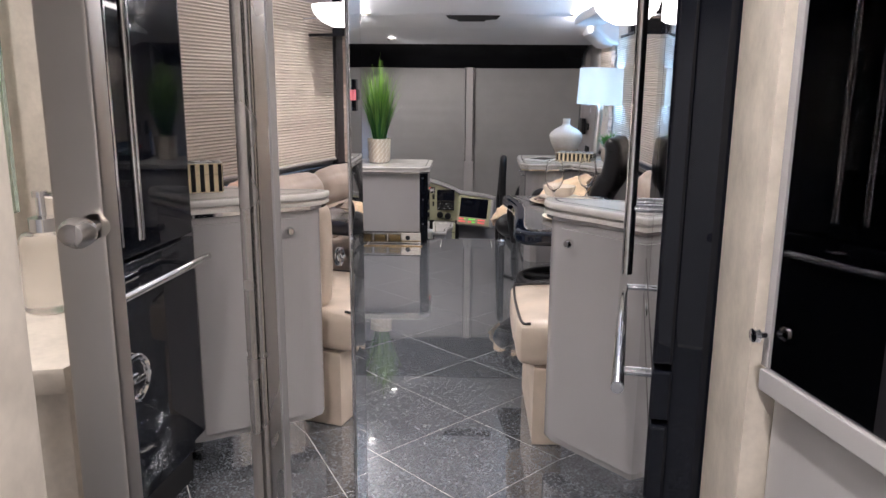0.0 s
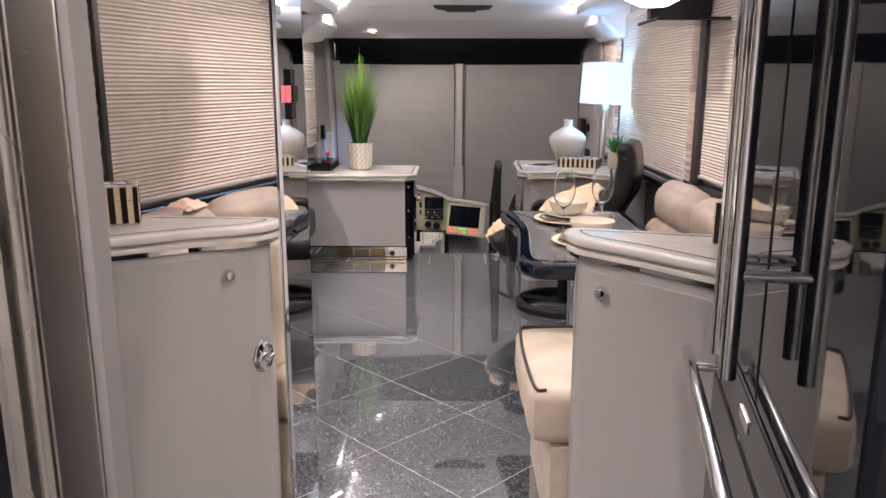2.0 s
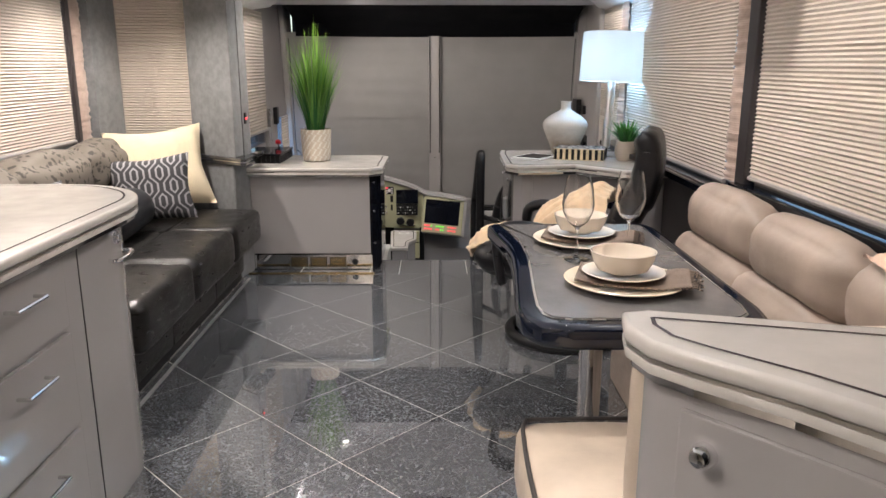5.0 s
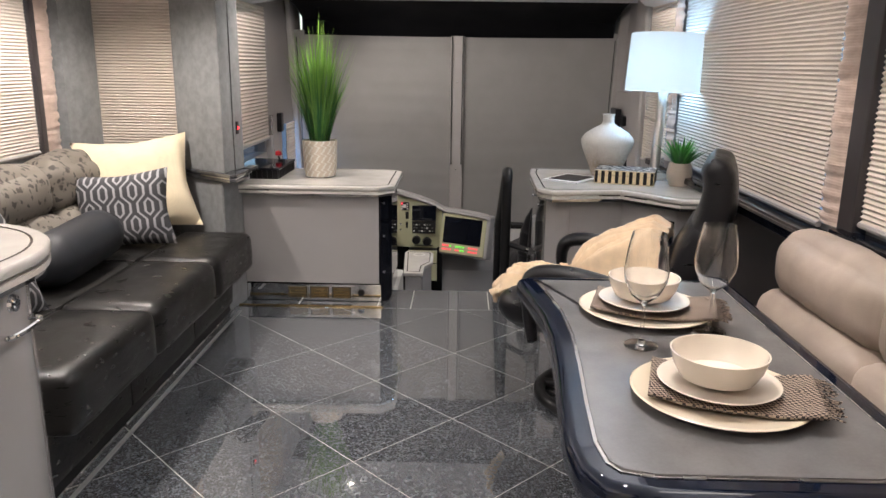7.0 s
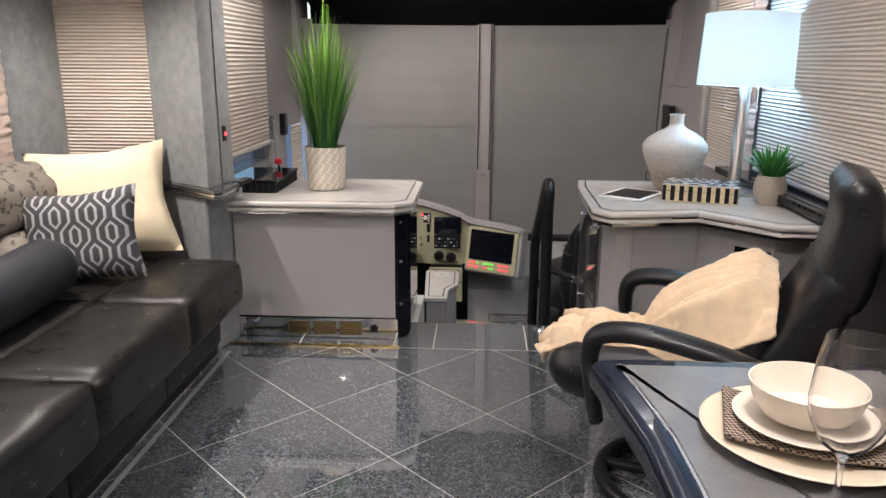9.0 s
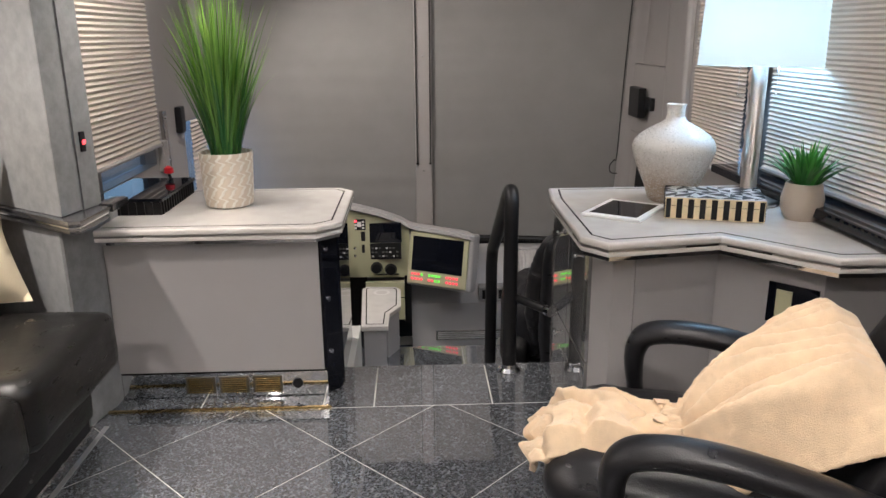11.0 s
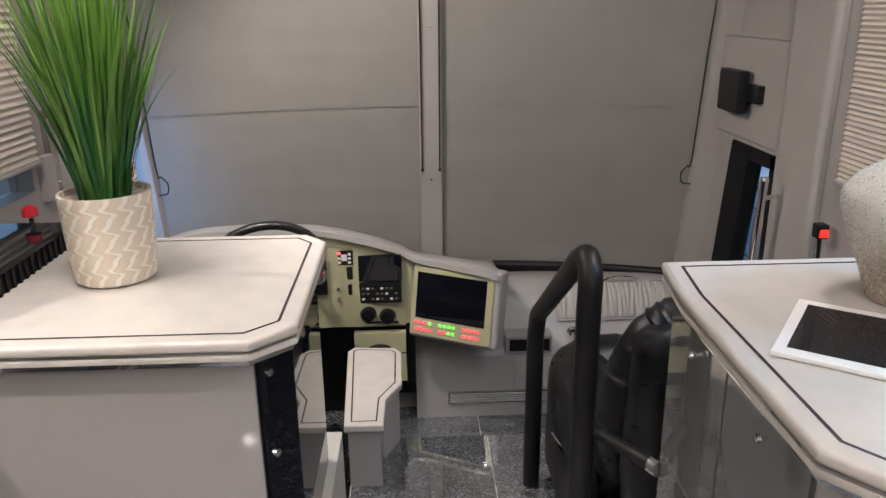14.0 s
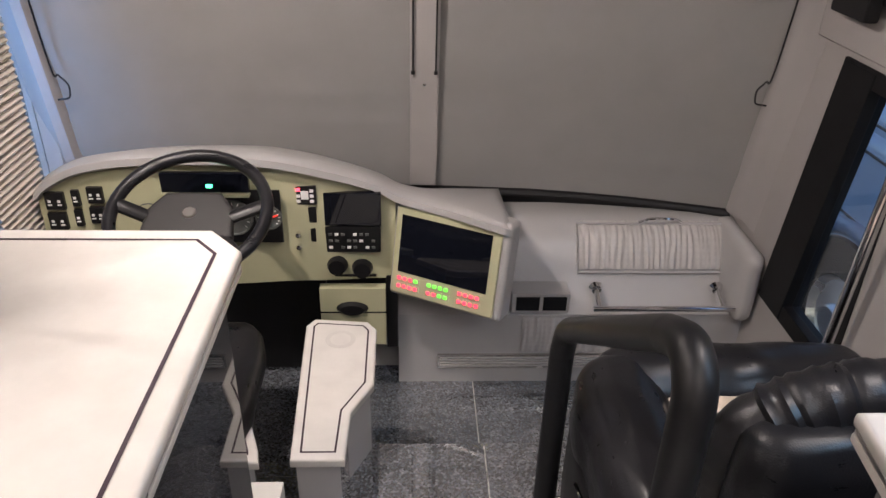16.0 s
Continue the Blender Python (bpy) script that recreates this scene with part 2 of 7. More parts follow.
def leather(name, colour, rough=0.36, wrinkle=0.25):
    m, nt, p = nodes_of(name)
    vec = coords(nt)
    big = noise_node(nt, vec, 5, 4)
    crease = noise_node(nt, coords(nt, (1.0, 1.0, 3.0)), 16, 5, 0.6)
    pores = nt.nodes.new("ShaderNodeTexVoronoi")
    pores.inputs["Scale"].default_value = 330
    nt.links.new(vec, pores.inputs["Vector"])
    lo, hi = tuple(c * 0.82 for c in colour), tuple(c * 1.18 for c in colour)
    nt.links.new(ramp(nt, big, [(0.3, lo), (0.7, hi)]), p.inputs["Base Color"])
    nt.links.new(ramp(nt, crease, [(0.3, (rough * 0.8,) * 3), (0.75, (rough * 1.3,) * 3)]), p.inputs["Roughness"])
    h = math_node(nt, "ADD", crease, math_node(nt, "MULTIPLY", pores.outputs["Distance"], 0.25))
    p.inputs["Specular IOR Level"].default_value = 0.38
    bump(nt, p, h, wrinkle, 0.004)
    return m


def fabric(name, colour, weave=700, vary=0.12, rough=0.9, relief=0.3, sheen=0.2):
    m, nt, p = nodes_of(name)
    vec = coords(nt)
    wa, wb = nt.nodes.new("ShaderNodeTexWave"), nt.nodes.new("ShaderNodeTexWave")
    for w, axis in ((wa, "X"), (wb, "Z")):
        w.bands_direction = axis
        w.inputs["Scale"].default_value, w.inputs["Distortion"].default_value = weave / 6.28, 1.2
        nt.links.new(vec, w.inputs["Vector"])
    big = noise_node(nt, vec, 6, 4)
    lo, hi = tuple(c * (1 - vary) for c in colour), tuple(min(1, c * (1 + vary)) for c in colour)
    h = math_node(nt, "ADD", wa.outputs["Fac"], wb.outputs["Fac"])
    c = ramp(nt, big, [(0.3, lo), (0.7, hi)])
    nt.links.new(mixc(nt, 0.25, c, ramp(nt, h, [(0.3, lo), (1.0, hi)])), p.inputs["Base Color"])
    p.inputs["Roughness"].default_value = rough
    p.inputs["Sheen Weight"].default_value = sheen
    bump(nt, p, h, relief, 0.0006)
    return m


def suede_material(name, colour):
    m, nt, p = nodes_of(name)
    vec = coords(nt)
    blot = noise_node(nt, vec, 22, 6, 0.65)
    big = noise_node(nt, vec, 4, 3)
    lo, hi = tuple(c * 0.72 for c in colour), tuple(c * 1.3 for c in colour)
    c = mixc(nt, 0.6, ramp(nt, big, [(0.3, lo), (0.7, hi)]), ramp(nt, blot, [(0.35, lo), (0.65, hi)]))
    nt.links.new(c, p.inputs["Base Color"])
    p.inputs["Roughness"].default_value = 0.8
    p.inputs["Sheen Weight"].default_value = 0.4
    bump(nt, p, noise_node(nt, vec, 180, 3), 0.2, 0.001)
    return m


def glass_material(name, tint=(1, 1, 1), rough=0.0):
    m, nt, p = nodes_of(name)
    p.inputs["Base Color"].default_value = (*tint, 1)
    p.inputs["Transmission Weight"].default_value, p.inputs["Roughness"].default_value, p.inputs["IOR"].default_value = 1.0, rough, 1.45
    return m


def mirror_material(name, colour, rough=0.004):
    m, nt, p = nodes_of(name)
    p.inputs["Base Color"].default_value = (*colour, 1)
    p.inputs["Metallic"].default_value = 1.0
    nt.links.new(ramp(nt, noise_node(nt, coords(nt), 4, 3), [(0.4, (rough,) * 3), (0.9, (rough * 4,) * 3)]), p.inputs["Roughness"])
    return m


def glow(name, colour, strength):
    m, nt, p = nodes_of(name)
    p.inputs["Base Color"].default_value = (*colour, 1)
    p.inputs["Emission Color"].default_value = (*colour, 1)
    p.inputs["Emission Strength"].default_value = strength
    return m


def trellis_material():
    m, nt, p = nodes_of("trellis_cloth")
    uvw = coords(nt, 1.0, "Object")
    s = nt.nodes.new("ShaderNodeSeparateXYZ")
    nt.links.new(uvw, s.inputs[0])
    u, v = math_node(nt, "MULTIPLY", s.outputs[0], 14.5), math_node(nt, "MULTIPLY", s.outputs[1], 6.2)
    zig = math_node(nt, "PINGPONG", v, 0.5)
    zig = math_node(nt, "MULTIPLY", math_node(nt, "SUBTRACT", math_node(nt, "MINIMUM", math_node(nt, "MAXIMUM", math_node(nt, "MULTIPLY", zig, 2.6), 0.35), 0.95), 0.35), 0.85)
    cell = math_node(nt, "PINGPONG", u, 1.0)
    d = math_node(nt, "PINGPONG", math_node(nt, "MULTIPLY", math_node(nt, "ADD", cell, zig), 2.0), 0.5)
    line = ramp(nt, d, [(0.30, (0.045, 0.045, 0.05)), (0.37, (0.33, 0.33, 0.34))])
    nt.links.new(line, p.inputs["Base Color"])
    p.inputs["Roughness"].default_value = 0.8
    bump(nt, p, noise_node(nt, uvw, 420, 2), 0.3, 0.0008)
    return m


def floral_material():
    m, nt, p = nodes_of("floral_jacquard")
    vec = coords(nt)
    v = nt.nodes.new("ShaderNodeTexVoronoi")
    v.inputs["Scale"].default_value = 26
    warp = nt.nodes.new("ShaderNodeVectorMath")
    warp.operation = "ADD"
    nz = nt.nodes.new("ShaderNodeTexNoise")
    nz.inputs["Scale"].default_value = 20
    nt.links.new(vec, nz.inputs["Vector"])
    sc = nt.nodes.new("ShaderNodeVectorMath")
    sc.operation = "SCALE"
    sc.inputs[3].default_value = 0.08
    nt.links.new(nz.outputs["Color"], sc.inputs[0])
    nt.links.new(vec, warp.inputs[0])
    nt.links.new(sc.outputs[0], warp.inputs[1])
    nt.links.new(warp.outputs[0], v.inputs["Vector"])
    nt.links.new(ramp(nt, v.outputs["Distance"], [(0.28, (0.05, 0.043, 0.036)), (0.42, (0.17, 0.15, 0.125))]), p.inputs["Base Color"])
    p.inputs["Roughness"].default_value = 0.7
    bump(nt, p, v.outputs["Distance"], 0.3, 0.002)
    return m


def band_material(name, c1, c2, scale, axis="Y", sharp=0.02, width=0.5):
    m, nt, p = nodes_of(name)
    s = nt.nodes.new("ShaderNodeSeparateXYZ")
    nt.links.new(coords(nt), s.inputs[0])
    f = math_node(nt, "FRACT", math_node(nt, "MULTIPLY", s.outputs["XYZ".index(axis)], scale))
    nt.links.new(ramp(nt, f, [(width - sharp, c1), (width + sharp, c2)]), p.inputs["Base Color"])
    p.inputs["Roughness"].default_value = 0.35
    return m


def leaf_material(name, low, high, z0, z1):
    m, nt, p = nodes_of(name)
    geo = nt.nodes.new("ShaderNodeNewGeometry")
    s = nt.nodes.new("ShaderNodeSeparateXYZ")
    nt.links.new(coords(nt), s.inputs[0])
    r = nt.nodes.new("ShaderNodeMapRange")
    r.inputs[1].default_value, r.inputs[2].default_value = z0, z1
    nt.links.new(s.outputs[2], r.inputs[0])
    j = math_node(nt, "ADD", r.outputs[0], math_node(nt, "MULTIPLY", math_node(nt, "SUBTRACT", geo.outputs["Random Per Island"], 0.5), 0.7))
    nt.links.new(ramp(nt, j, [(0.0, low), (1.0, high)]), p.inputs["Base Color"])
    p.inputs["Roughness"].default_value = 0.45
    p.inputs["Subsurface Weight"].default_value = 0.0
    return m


GRANITE = granite_material()
GROUT = plain("pale_grout", (0.50, 0.49, 0.46), 0.7, vary=0.1)
LACQUER = plain("grey_lacquer", (0.34, 0.325, 0.325), 0.16, vary=0.05, scale=2, relief=0.01, coat=0.8)
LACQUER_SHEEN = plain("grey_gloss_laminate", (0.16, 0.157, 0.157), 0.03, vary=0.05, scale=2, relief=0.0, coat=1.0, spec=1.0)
QUARTZ = plain("white_quartz", (0.58, 0.555, 0.52), 0.24, vary=0.06, scale=12, grain=220, relief=0.0, coat=0.3)
INLAY = plain("dark_inlay", (0.05, 0.035, 0.045), 0.25, vary=0.1, relief=0)
CHROME = plain("chrome", (0.82, 0.82, 0.83), 0.05, 1.0, vary=0.03, relief=0)
NICKEL = plain("brushed_nickel", (0.60, 0.57, 0.54), 0.28, 1.0, vary=0.06, grain=150, relief=0.03)
BRASS = plain("brass", (0.62, 0.45, 0.2), 0.2, 1.0, vary=0.1)
BLACK_GLOSS = plain("black_gloss", (0.005, 0.006, 0.010), 0.025, vary=0.1, relief=0, spec=0.38)
BLACK_NAVY = plain("black_lacquer_edge", (0.004, 0.007, 0.018), 0.04, vary=0.1, relief=0, spec=0.6)
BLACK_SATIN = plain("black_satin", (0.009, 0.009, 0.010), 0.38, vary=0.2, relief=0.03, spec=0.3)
VISOR_CLOTH = plain("black_visor_cloth", (0.003, 0.0032, 0.0045), 0.8, vary=0.2, relief=0.05, spec=0.1)
BLACK_LEATHER = leather("black_leather", (0.010, 0.010, 0.012), 0.32, 0.26)
CHAR_LEATHER = leather("charcoal_leather", (0.012, 0.0115, 0.011), 0.31, 0.3)
TAUPE_LEATHER = leather("taupe_leather", (0.38, 0.31, 0.26), 0.38, 0.18)
CREAM_LEATHER = leather("cream_leather", (0.56, 0.47, 0.38), 0.38, 0.2)
PIPING = plain("dark_piping", (0.03, 0.025, 0.025), 0.5)
CREAM_CLOTH = fabric("cream_linen", (0.70, 0.60, 0.42), 600)
NAVY_CLOTH = fabric("charcoal_satin", (0.014, 0.016, 0.021), 900, rough=0.5, sheen=0.0)
THROW = plain("cream_fleece", (0.80, 0.61, 0.41), 0.95, vary=0.10, scale=22, grain=420, relief=0.7, dist=0.003, sheen=0.35, spec=0.15)
TRELLIS = trellis_material()
FLORAL = floral_material()
SUEDE = suede_material("grey_suede", (0.18, 0.185, 0.19))
WALL_VINYL = plain("grey_vinyl", (0.33, 0.31, 0.30), 0.45, vary=0.06, relief=0.05)
DASH_VINYL = plain("silver_grey_dash_vinyl", (0.36, 0.35, 0.345), 0.36, vary=0.05, relief=0.04)
OLIVE = plain("olive_cream_panel", (0.43, 0.42, 0.27), 0.35, vary=0.06, relief=0.02)
CEILING = plain("pale_ceiling_vinyl", (0.62, 0.63, 0.66), 0.5, vary=0.04, relief=0.02)
BLIND = fabric("pleated_blind_cloth", (0.56, 0.50, 0.44), 900, vary=0.06, relief=0.1)
RUCHED = fabric("ruched_rose_cloth", (0.43, 0.33, 0.275), 240, vary=0.18, relief=0.5)
DARK_WOVEN = fabric("dark_woven_cloth", (0.05, 0.042, 0.04), 120, vary=0.35, relief=0.5)
SCREEN_CLOTH = fabric("grey_shade_cloth", (0.235, 0.225, 0.22), 1100, vary=0.05, relief=0.08)
DARK_FRAME = plain("dark_window_frame", (0.035, 0.03, 0.032), 0.4)
MIRROR = mirror_material("mirror", (0.95, 0.94, 0.93))
TINTED = mirror_material("smoked_mirror", (0.10, 0.10, 0.11), 0.01)
GLASS = glass_material("clear_glass")
PANE = glass_material("window_pane", (0.75, 0.88, 1.0))
FROST = glass_material("frosted_glass", (0.95, 0.93, 0.9), 0.25)
CERAMIC = plain("cream_ceramic", (0.78, 0.70, 0.60), 0.12, vary=0.03, relief=0.0, coat=0.4)
CERAMIC_RIM = plain("cream_charger", (0.72, 0.62, 0.48), 0.2, vary=0.05, relief=0.02)
STONE = plain("cream_travertine", (0.60, 0.54, 0.46), 0.6, vary=0.18, scale=14, grain=90, relief=0.25, dist=0.002)
WHITE = plain("white_enamel", (0.78, 0.77, 0.76), 0.3, vary=0.03)
GREY_STONE = plain("grey_table_stone", (0.155, 0.152, 0.155), 0.2, vary=0.18, scale=10, grain=160, relief=0.0, coat=0.3)
LENS = glow("lit_lens", (1.0, 0.92, 0.82), 9.0)

# ---- structure ----
PHI = radians(12.2)
KO, KD, KN = Vector((-0.03, 2.431, 0)), Vector((math.sin(PHI), math.cos(PHI), 0)), Vector((math.cos(PHI), -math.sin(PHI), 0))


def kit(s, r, z=0.0):
    """A place in the kitchen aisle: s along it from the mirror's far edge, r across it from the mirror."""
    return KO + KD * s + KN * r + Vector((0, 0, z))


KM = Matrix(((KN.x, KD.x, 0, KO.x), (KN.y, KD.y, 0, KO.y), (0, 0, 1, 0), (0, 0, 0, 1)))  # (r, s, z) to world
PHM = radians(8.9)
MM = Matrix(((math.cos(PHM), math.sin(PHM), 0, -0.005), (-math.sin(PHM), math.cos(PHM), 0, 2.32), (0, 0, 1, 0), (0, 0, 0, 1)))  # the mirrored wall: (r, s, z) to world
XL, XR, XS = -0.98, 1.44, -1.72

b = B()
box(b, -1.78, -0.7, -0.08, 1.55, 6.965, -0.0015)
box(b, XL - 0.05, 6.965, -0.62, -0.06, 7.42, -0.0015)
floor = solid("floor", b, GROUT, "pale grout bed under polished dark granite tiles", "floor", "structure", smooth=False)
b = B()
box(b, -0.06, 6.975, -0.64, 1.5, 7.83, -0.296)
box(b, XL - 0.05, 7.42, -0.70, 1.5, 8.75, -0.614)
tread = solid("step", b, GROUT, "granite step down into the cockpit", "step", "structure", smooth=False)

# ceiling, one mesh with its coves and the front cap
b = B()
box(b, -1.78, -0.7, CEIL, 1.55, 7.05, CEIL + 0.06)
box(b, -0.80, 2.5, 1.76, -0.60, 6.75, 1.83, 0.02)
box(b, 1.08, 2.5, 1.76, 1.30, 6.85, 1.83, 0.02)
n = 24
for (ya, za, yb, zb, arch) in ((6.45, 2.06, 6.95, 1.865, 1), (6.95, 1.865, 7.30, 1.77, 1), (7.30, 1.77, 7.96, 1.672, 0)):
    g = []
    for i in range(n + 1):
        x = -1.0 + 2.5 * i / n
        u = (x - 0.256) / 1.2
        da = -0.07 * u * u if ya > 6.6 and ya < 7.2 else (-0.02 * u * u if ya < 6.6 else 0.0)
        db = -0.07 * u * u if zb > 1.8 else 0.0
        g.append((b.verts.new((x, ya, za + da)), b.verts.new((x, yb, zb + db))))
    for (p, q), (r, s) in zip(g, g[1:]):
        b.faces.new((p, r, s, q))
ceiling = solid("ceiling", b, CEILING, "pale padded vinyl ceiling with a curved front cap", "ceiling", "structure")

for sx, xa, xb in (("left", -0.99, -0.70), ("right", 1.22, 1.50)):
    b = B()
    prof = [(xa, 1.99), (xb, 1.90), (xb - (0.02 if sx == "left" else 0), 1.72), ((xa + xb) / 2, 1.62), (xa, 1.60)] if sx == "left" else [(xb, 1.99), (xa, 1.90), (xa + 0.02, 1.72), ((xa + xb) / 2, 1.62), (xb, 1.60)]
    prism(b, [(x, z) for x, z in prof], -7.5, -6.75, 0.03, 3, m=Matrix(((1, 0, 0, 0), (0, 0, -1, 0), (0, 1, 0, 0), (0, 0, 0, 1))))
    solid("trim", b, CEILING, "rounded padded bracket where the front cap meets the wall", "trim", "structure")


def wall_with_windows(name, xa, xb, y0, y1, z0, z1, wins, mat, label):
    b = B()
    ys = sorted(wins)
    cur = y0
    for wa, wb, za, zb in ys:
        if wa > cur:
            box(b, xa, cur, z0, xb, wa, z1)
        box(b, xa, wa, z0, xb, wb, za)
        box(b, xa, wa, zb, xb, wb, z1)
        cur = wb
    if cur < y1:
        box(b, xa, cur, z0, xb, y1, z1)
    return solid(name, b, mat, label, "wall", "structure", smooth=False)


wall_with_windows("wall_right", XR, XR + 0.08, -0.7, 7.62, -0.7, 2.07, [(3.53, 4.92, 0.84, 1.72), (5.17, 6.80, 0.80, 1.74), (6.98, 7.52, 0.74, 1.60)], WALL_VINYL, "grey vinyl coach side wall with three windows")
wall_with_windows("wall_left_cockpit", XL - 0.08, XL, 6.98, 8.9, -0.7, 2.07, [(7.08, 7.70, 0.70, 1.56), (8.16, 8.66, 0.16, 0.84)], WALL_VINYL, "grey vinyl wall beside the driver")
wall_with_windows("wall_slide", XS - 0.08, XS, 2.4, 6.93, 0.0, 2.07, [(2.9, 4.5, 1.02, 1.72), (4.72, 6.33, 0.84, 1.76)], SUEDE, "grey suede outer wall of the slide-out")
b = B()
box(b, XS, 6.91, 0.0, -1.50 + 0.36, 6.99, 0.60)
box(b, XS, 6.91, 0.60, XS + 0.03, 6.99, 2.07)
box(b, XS, 6.91, 1.80, -1.14, 6.99, 2.07)
solid("wall_slide_end", b, SUEDE, "grey suede end wall of the slide-out", "wall", "structure", smooth=False)
# Unseen wall behind the camera, kept pale so it bounces light forward.
b = B()
box(b, -1.78, -0.78, -0.05, 1.55, -0.7, 2.07)
solid("wall_rear", b, CEILING, "unseen rear wall, made pale to reflect light forward", "wall", "structure", smooth=False)
b = B()
box(b, -1.78, -0.7, -0.05, -1.70, 2.45, 2.07)
box(b, -1.72, 2.40, -0.05, -0.10, 2.46, 2.07)
solid("wall_bath", b, STONE, "cream stone wall of the washroom", "wall", "structure", smooth=False)
b = B()
box(b, XL, 8.98, -0.75, 1.52, 9.06, 2.07)
box(b, XL, 7.9, 1.72, 1.52, 9.1, 2.07)
solid("wall_front", b, BLACK_SATIN, "dark windscreen wall behind the drawn shades", "wall", "structure", smooth=False)


def pleated(name, p0, p1, z0, z1, pitch=0.021, depth=0.010, m=BLIND, label="", parent=None, lean=0.0):
    """A drawn pleated blind between two plan points; lean shifts its top inwards."""
    b = B()
    p0, p1 = Vector((*p0, 0)), Vector((*p1, 0))
    d = (p1 - p0).normalized()
    nrm = Vector((-d.y, d.x, 0))
    rows = int((z1 - z0) / pitch * 2)
    prev = None
    for i in range(rows + 1):
        z = z0 + (z1 - z0) * i / rows
        off = nrm * (depth * (0.5 if i % 2 else -0.5) + 0.002 * noise.noise(Vector((i * 0.7, p0.y, 0))) + lean * (z - z0))
        cur = (b.verts.new(p0 + off + Vector((0, 0, z))), b.verts.new(p1 + off + Vector((0, 0, z))))
        if prev:
            b.faces.new((prev[0], prev[1], cur[1], cur[0]))
        prev = cur
    t = thing(name, ((p0 + p1) / 2 + Vector((0, 0, z0)))[:], label, "blind", "pleated window blinds")
    part("cloth", b, m, t, smooth=False)
    b = B()
    tube(b, [p0 + Vector((0, 0, z0)), p1 + Vector((0, 0, z0))], 0.010, 8)
    part("bottom_rail", b, WALL_VINYL, t)
    return t


pleated("window_blind", (XR - 0.025, 3.53), (XR - 0.025, 4.93), 0.85, 1.74, pitch=0.015, depth=0.0075, label="taupe pleated blind drawn down over the dinette window")
pleated("window_blind", (XR - 0.025, 5.17), (XR - 0.025, 6.80), 0.80, 1.76, pitch=0.015, depth=0.0075, label="taupe pleated blind drawn down behind the lit table lamp")
pleated("window_blind", (XR - 0.025, 7.00), (XR - 0.025, 7.52), 0.72, 1.62, pitch=0.015, depth=0.0075, label="taupe pleated blind beside the entry door")
pleated("window_blind", (XL + 0.025, 7.70), (XL + 0.025, 6.92), 0.79, 1.60, label="cream pleated blind half lowered beside the front cabinet")
pleated("window_blind", (XL + 0.03, 8.45), (XL + 0.03, 8.17), 0.0, 0.845, label="grey pleated blind beside the driver")
pleated("window_blind", (XS + 0.025, 6.33), (XS + 0.025, 4.72), 0.84, 1.78, pitch=0.015, depth=0.0075, label="taupe pleated blind drawn down above the sofa")
pleated("window_blind", (-1.165, 6.80), (-1.635, 6.80), 0.72, 1.82, pitch=0.015, depth=0.0075, label="cream pleated blind at the end of the slide-out")
pleated("window_blind", (XS + 0.025, 4.5), (XS + 0.025, 2.9), 1.02, 1.74, pitch=0.015, depth=0.0075, label="taupe pleated blind above the galley")

for (x, ya, yb, za, zb) in ((XR + 0.055, 3.53, 4.92, 0.84, 1.72), (XR + 0.055, 5.17, 6.8, 0.8, 1.74), (XR + 0.055, 6.98, 7.52, 0.74, 1.6), (XL - 0.055, 7.08, 7.70, 0.70, 1.56), (XL - 0.055, 8.16, 8.66, 0.16, 0.84), (XS - 0.055, 2.9, 4.5, 1.02, 1.72), (XS - 0.055, 4.72, 6.33, 0.84, 1.76)):
    w = thing("window", (x, (ya + yb) / 2, za), "dark-framed coach window behind a blind", "window", "coach windows", "structure")
    b = B()
    box(b, x - 0.004, ya, za, x + 0.004, yb, zb)
    o = part("pane", b, PANE, w, smooth=False)
    o.visible_shadow = False

# ruched fabric strips and dark mullions between the windows
def ruched(x, y0, y1, z0, z1, nx, label):
    b = B()
    nz, ny = 150, 6
    g = {}
    for i in range(nz + 1):
        for j in range(ny + 1):
            z, y = z0 + (z1 - z0) * i / nz, y0 + (y1 - y0) * j / ny
            d = 0.016 * math.sin(math.pi * j / ny) + 0.010 * noise.noise(Vector((y * 8, z * 60, x)))
            g[i, j] = b.verts.new((x + nx * d, y, z))
    for i in range(nz):
        for j in range(ny):
            b.faces.new((g[i, j], g[i + 1, j], g[i + 1, j + 1], g[i, j + 1]))
    solid("trim", b, RUCHED, label, "fabric strip", "structure")


ruched(XR - 0.03, 5.03, 5.16, 0.82, 1.75, -1, "gathered rose-beige fabric strip between the windows")
ruched(XR - 0.03, 6.83, 6.97, 0.74, 1.75, -1, "gathered beige fabric strip with a switch beside the window")
ruched(XR - 0.03, 3.24, 3.50, 0.82, 1.75, -1, "gathered rose-beige fabric strip beside the refrigerator")
ruched(XR - 0.03, 2.95, 3.238, 0.82, 1.75, -1, "gathered rose-beige fabric panel behind the end cabinet")
b = B()
box(b, XR - 0.05, 3.500, 0.80, XR - 0.004, 3.528, 1.76, 0.006)
solid("trim", b, DARK_FRAME, "slim dark window edge beside the fabric strip", "window frame", "structure")
wsw = thing("wall_switch", (XR - 0.05, 3.40, 1.02), "black wall switch with a glowing red rocker", "switch")
b = B()
box(b, XR - 0.056, 3.375, 0.985, XR - 0.044, 3.425, 1.055, 0.004)
part("plate", b, BLACK_SATIN, wsw)
b = B()
box(b, XR - 0.061, 3.388, 1.000, XR - 0.055, 3.412, 1.028, 0.003)
part("rocker", b, glow("red_rocker", (1.0, 0.05, 0.08), 1.2), wsw, "glowing red rocker")
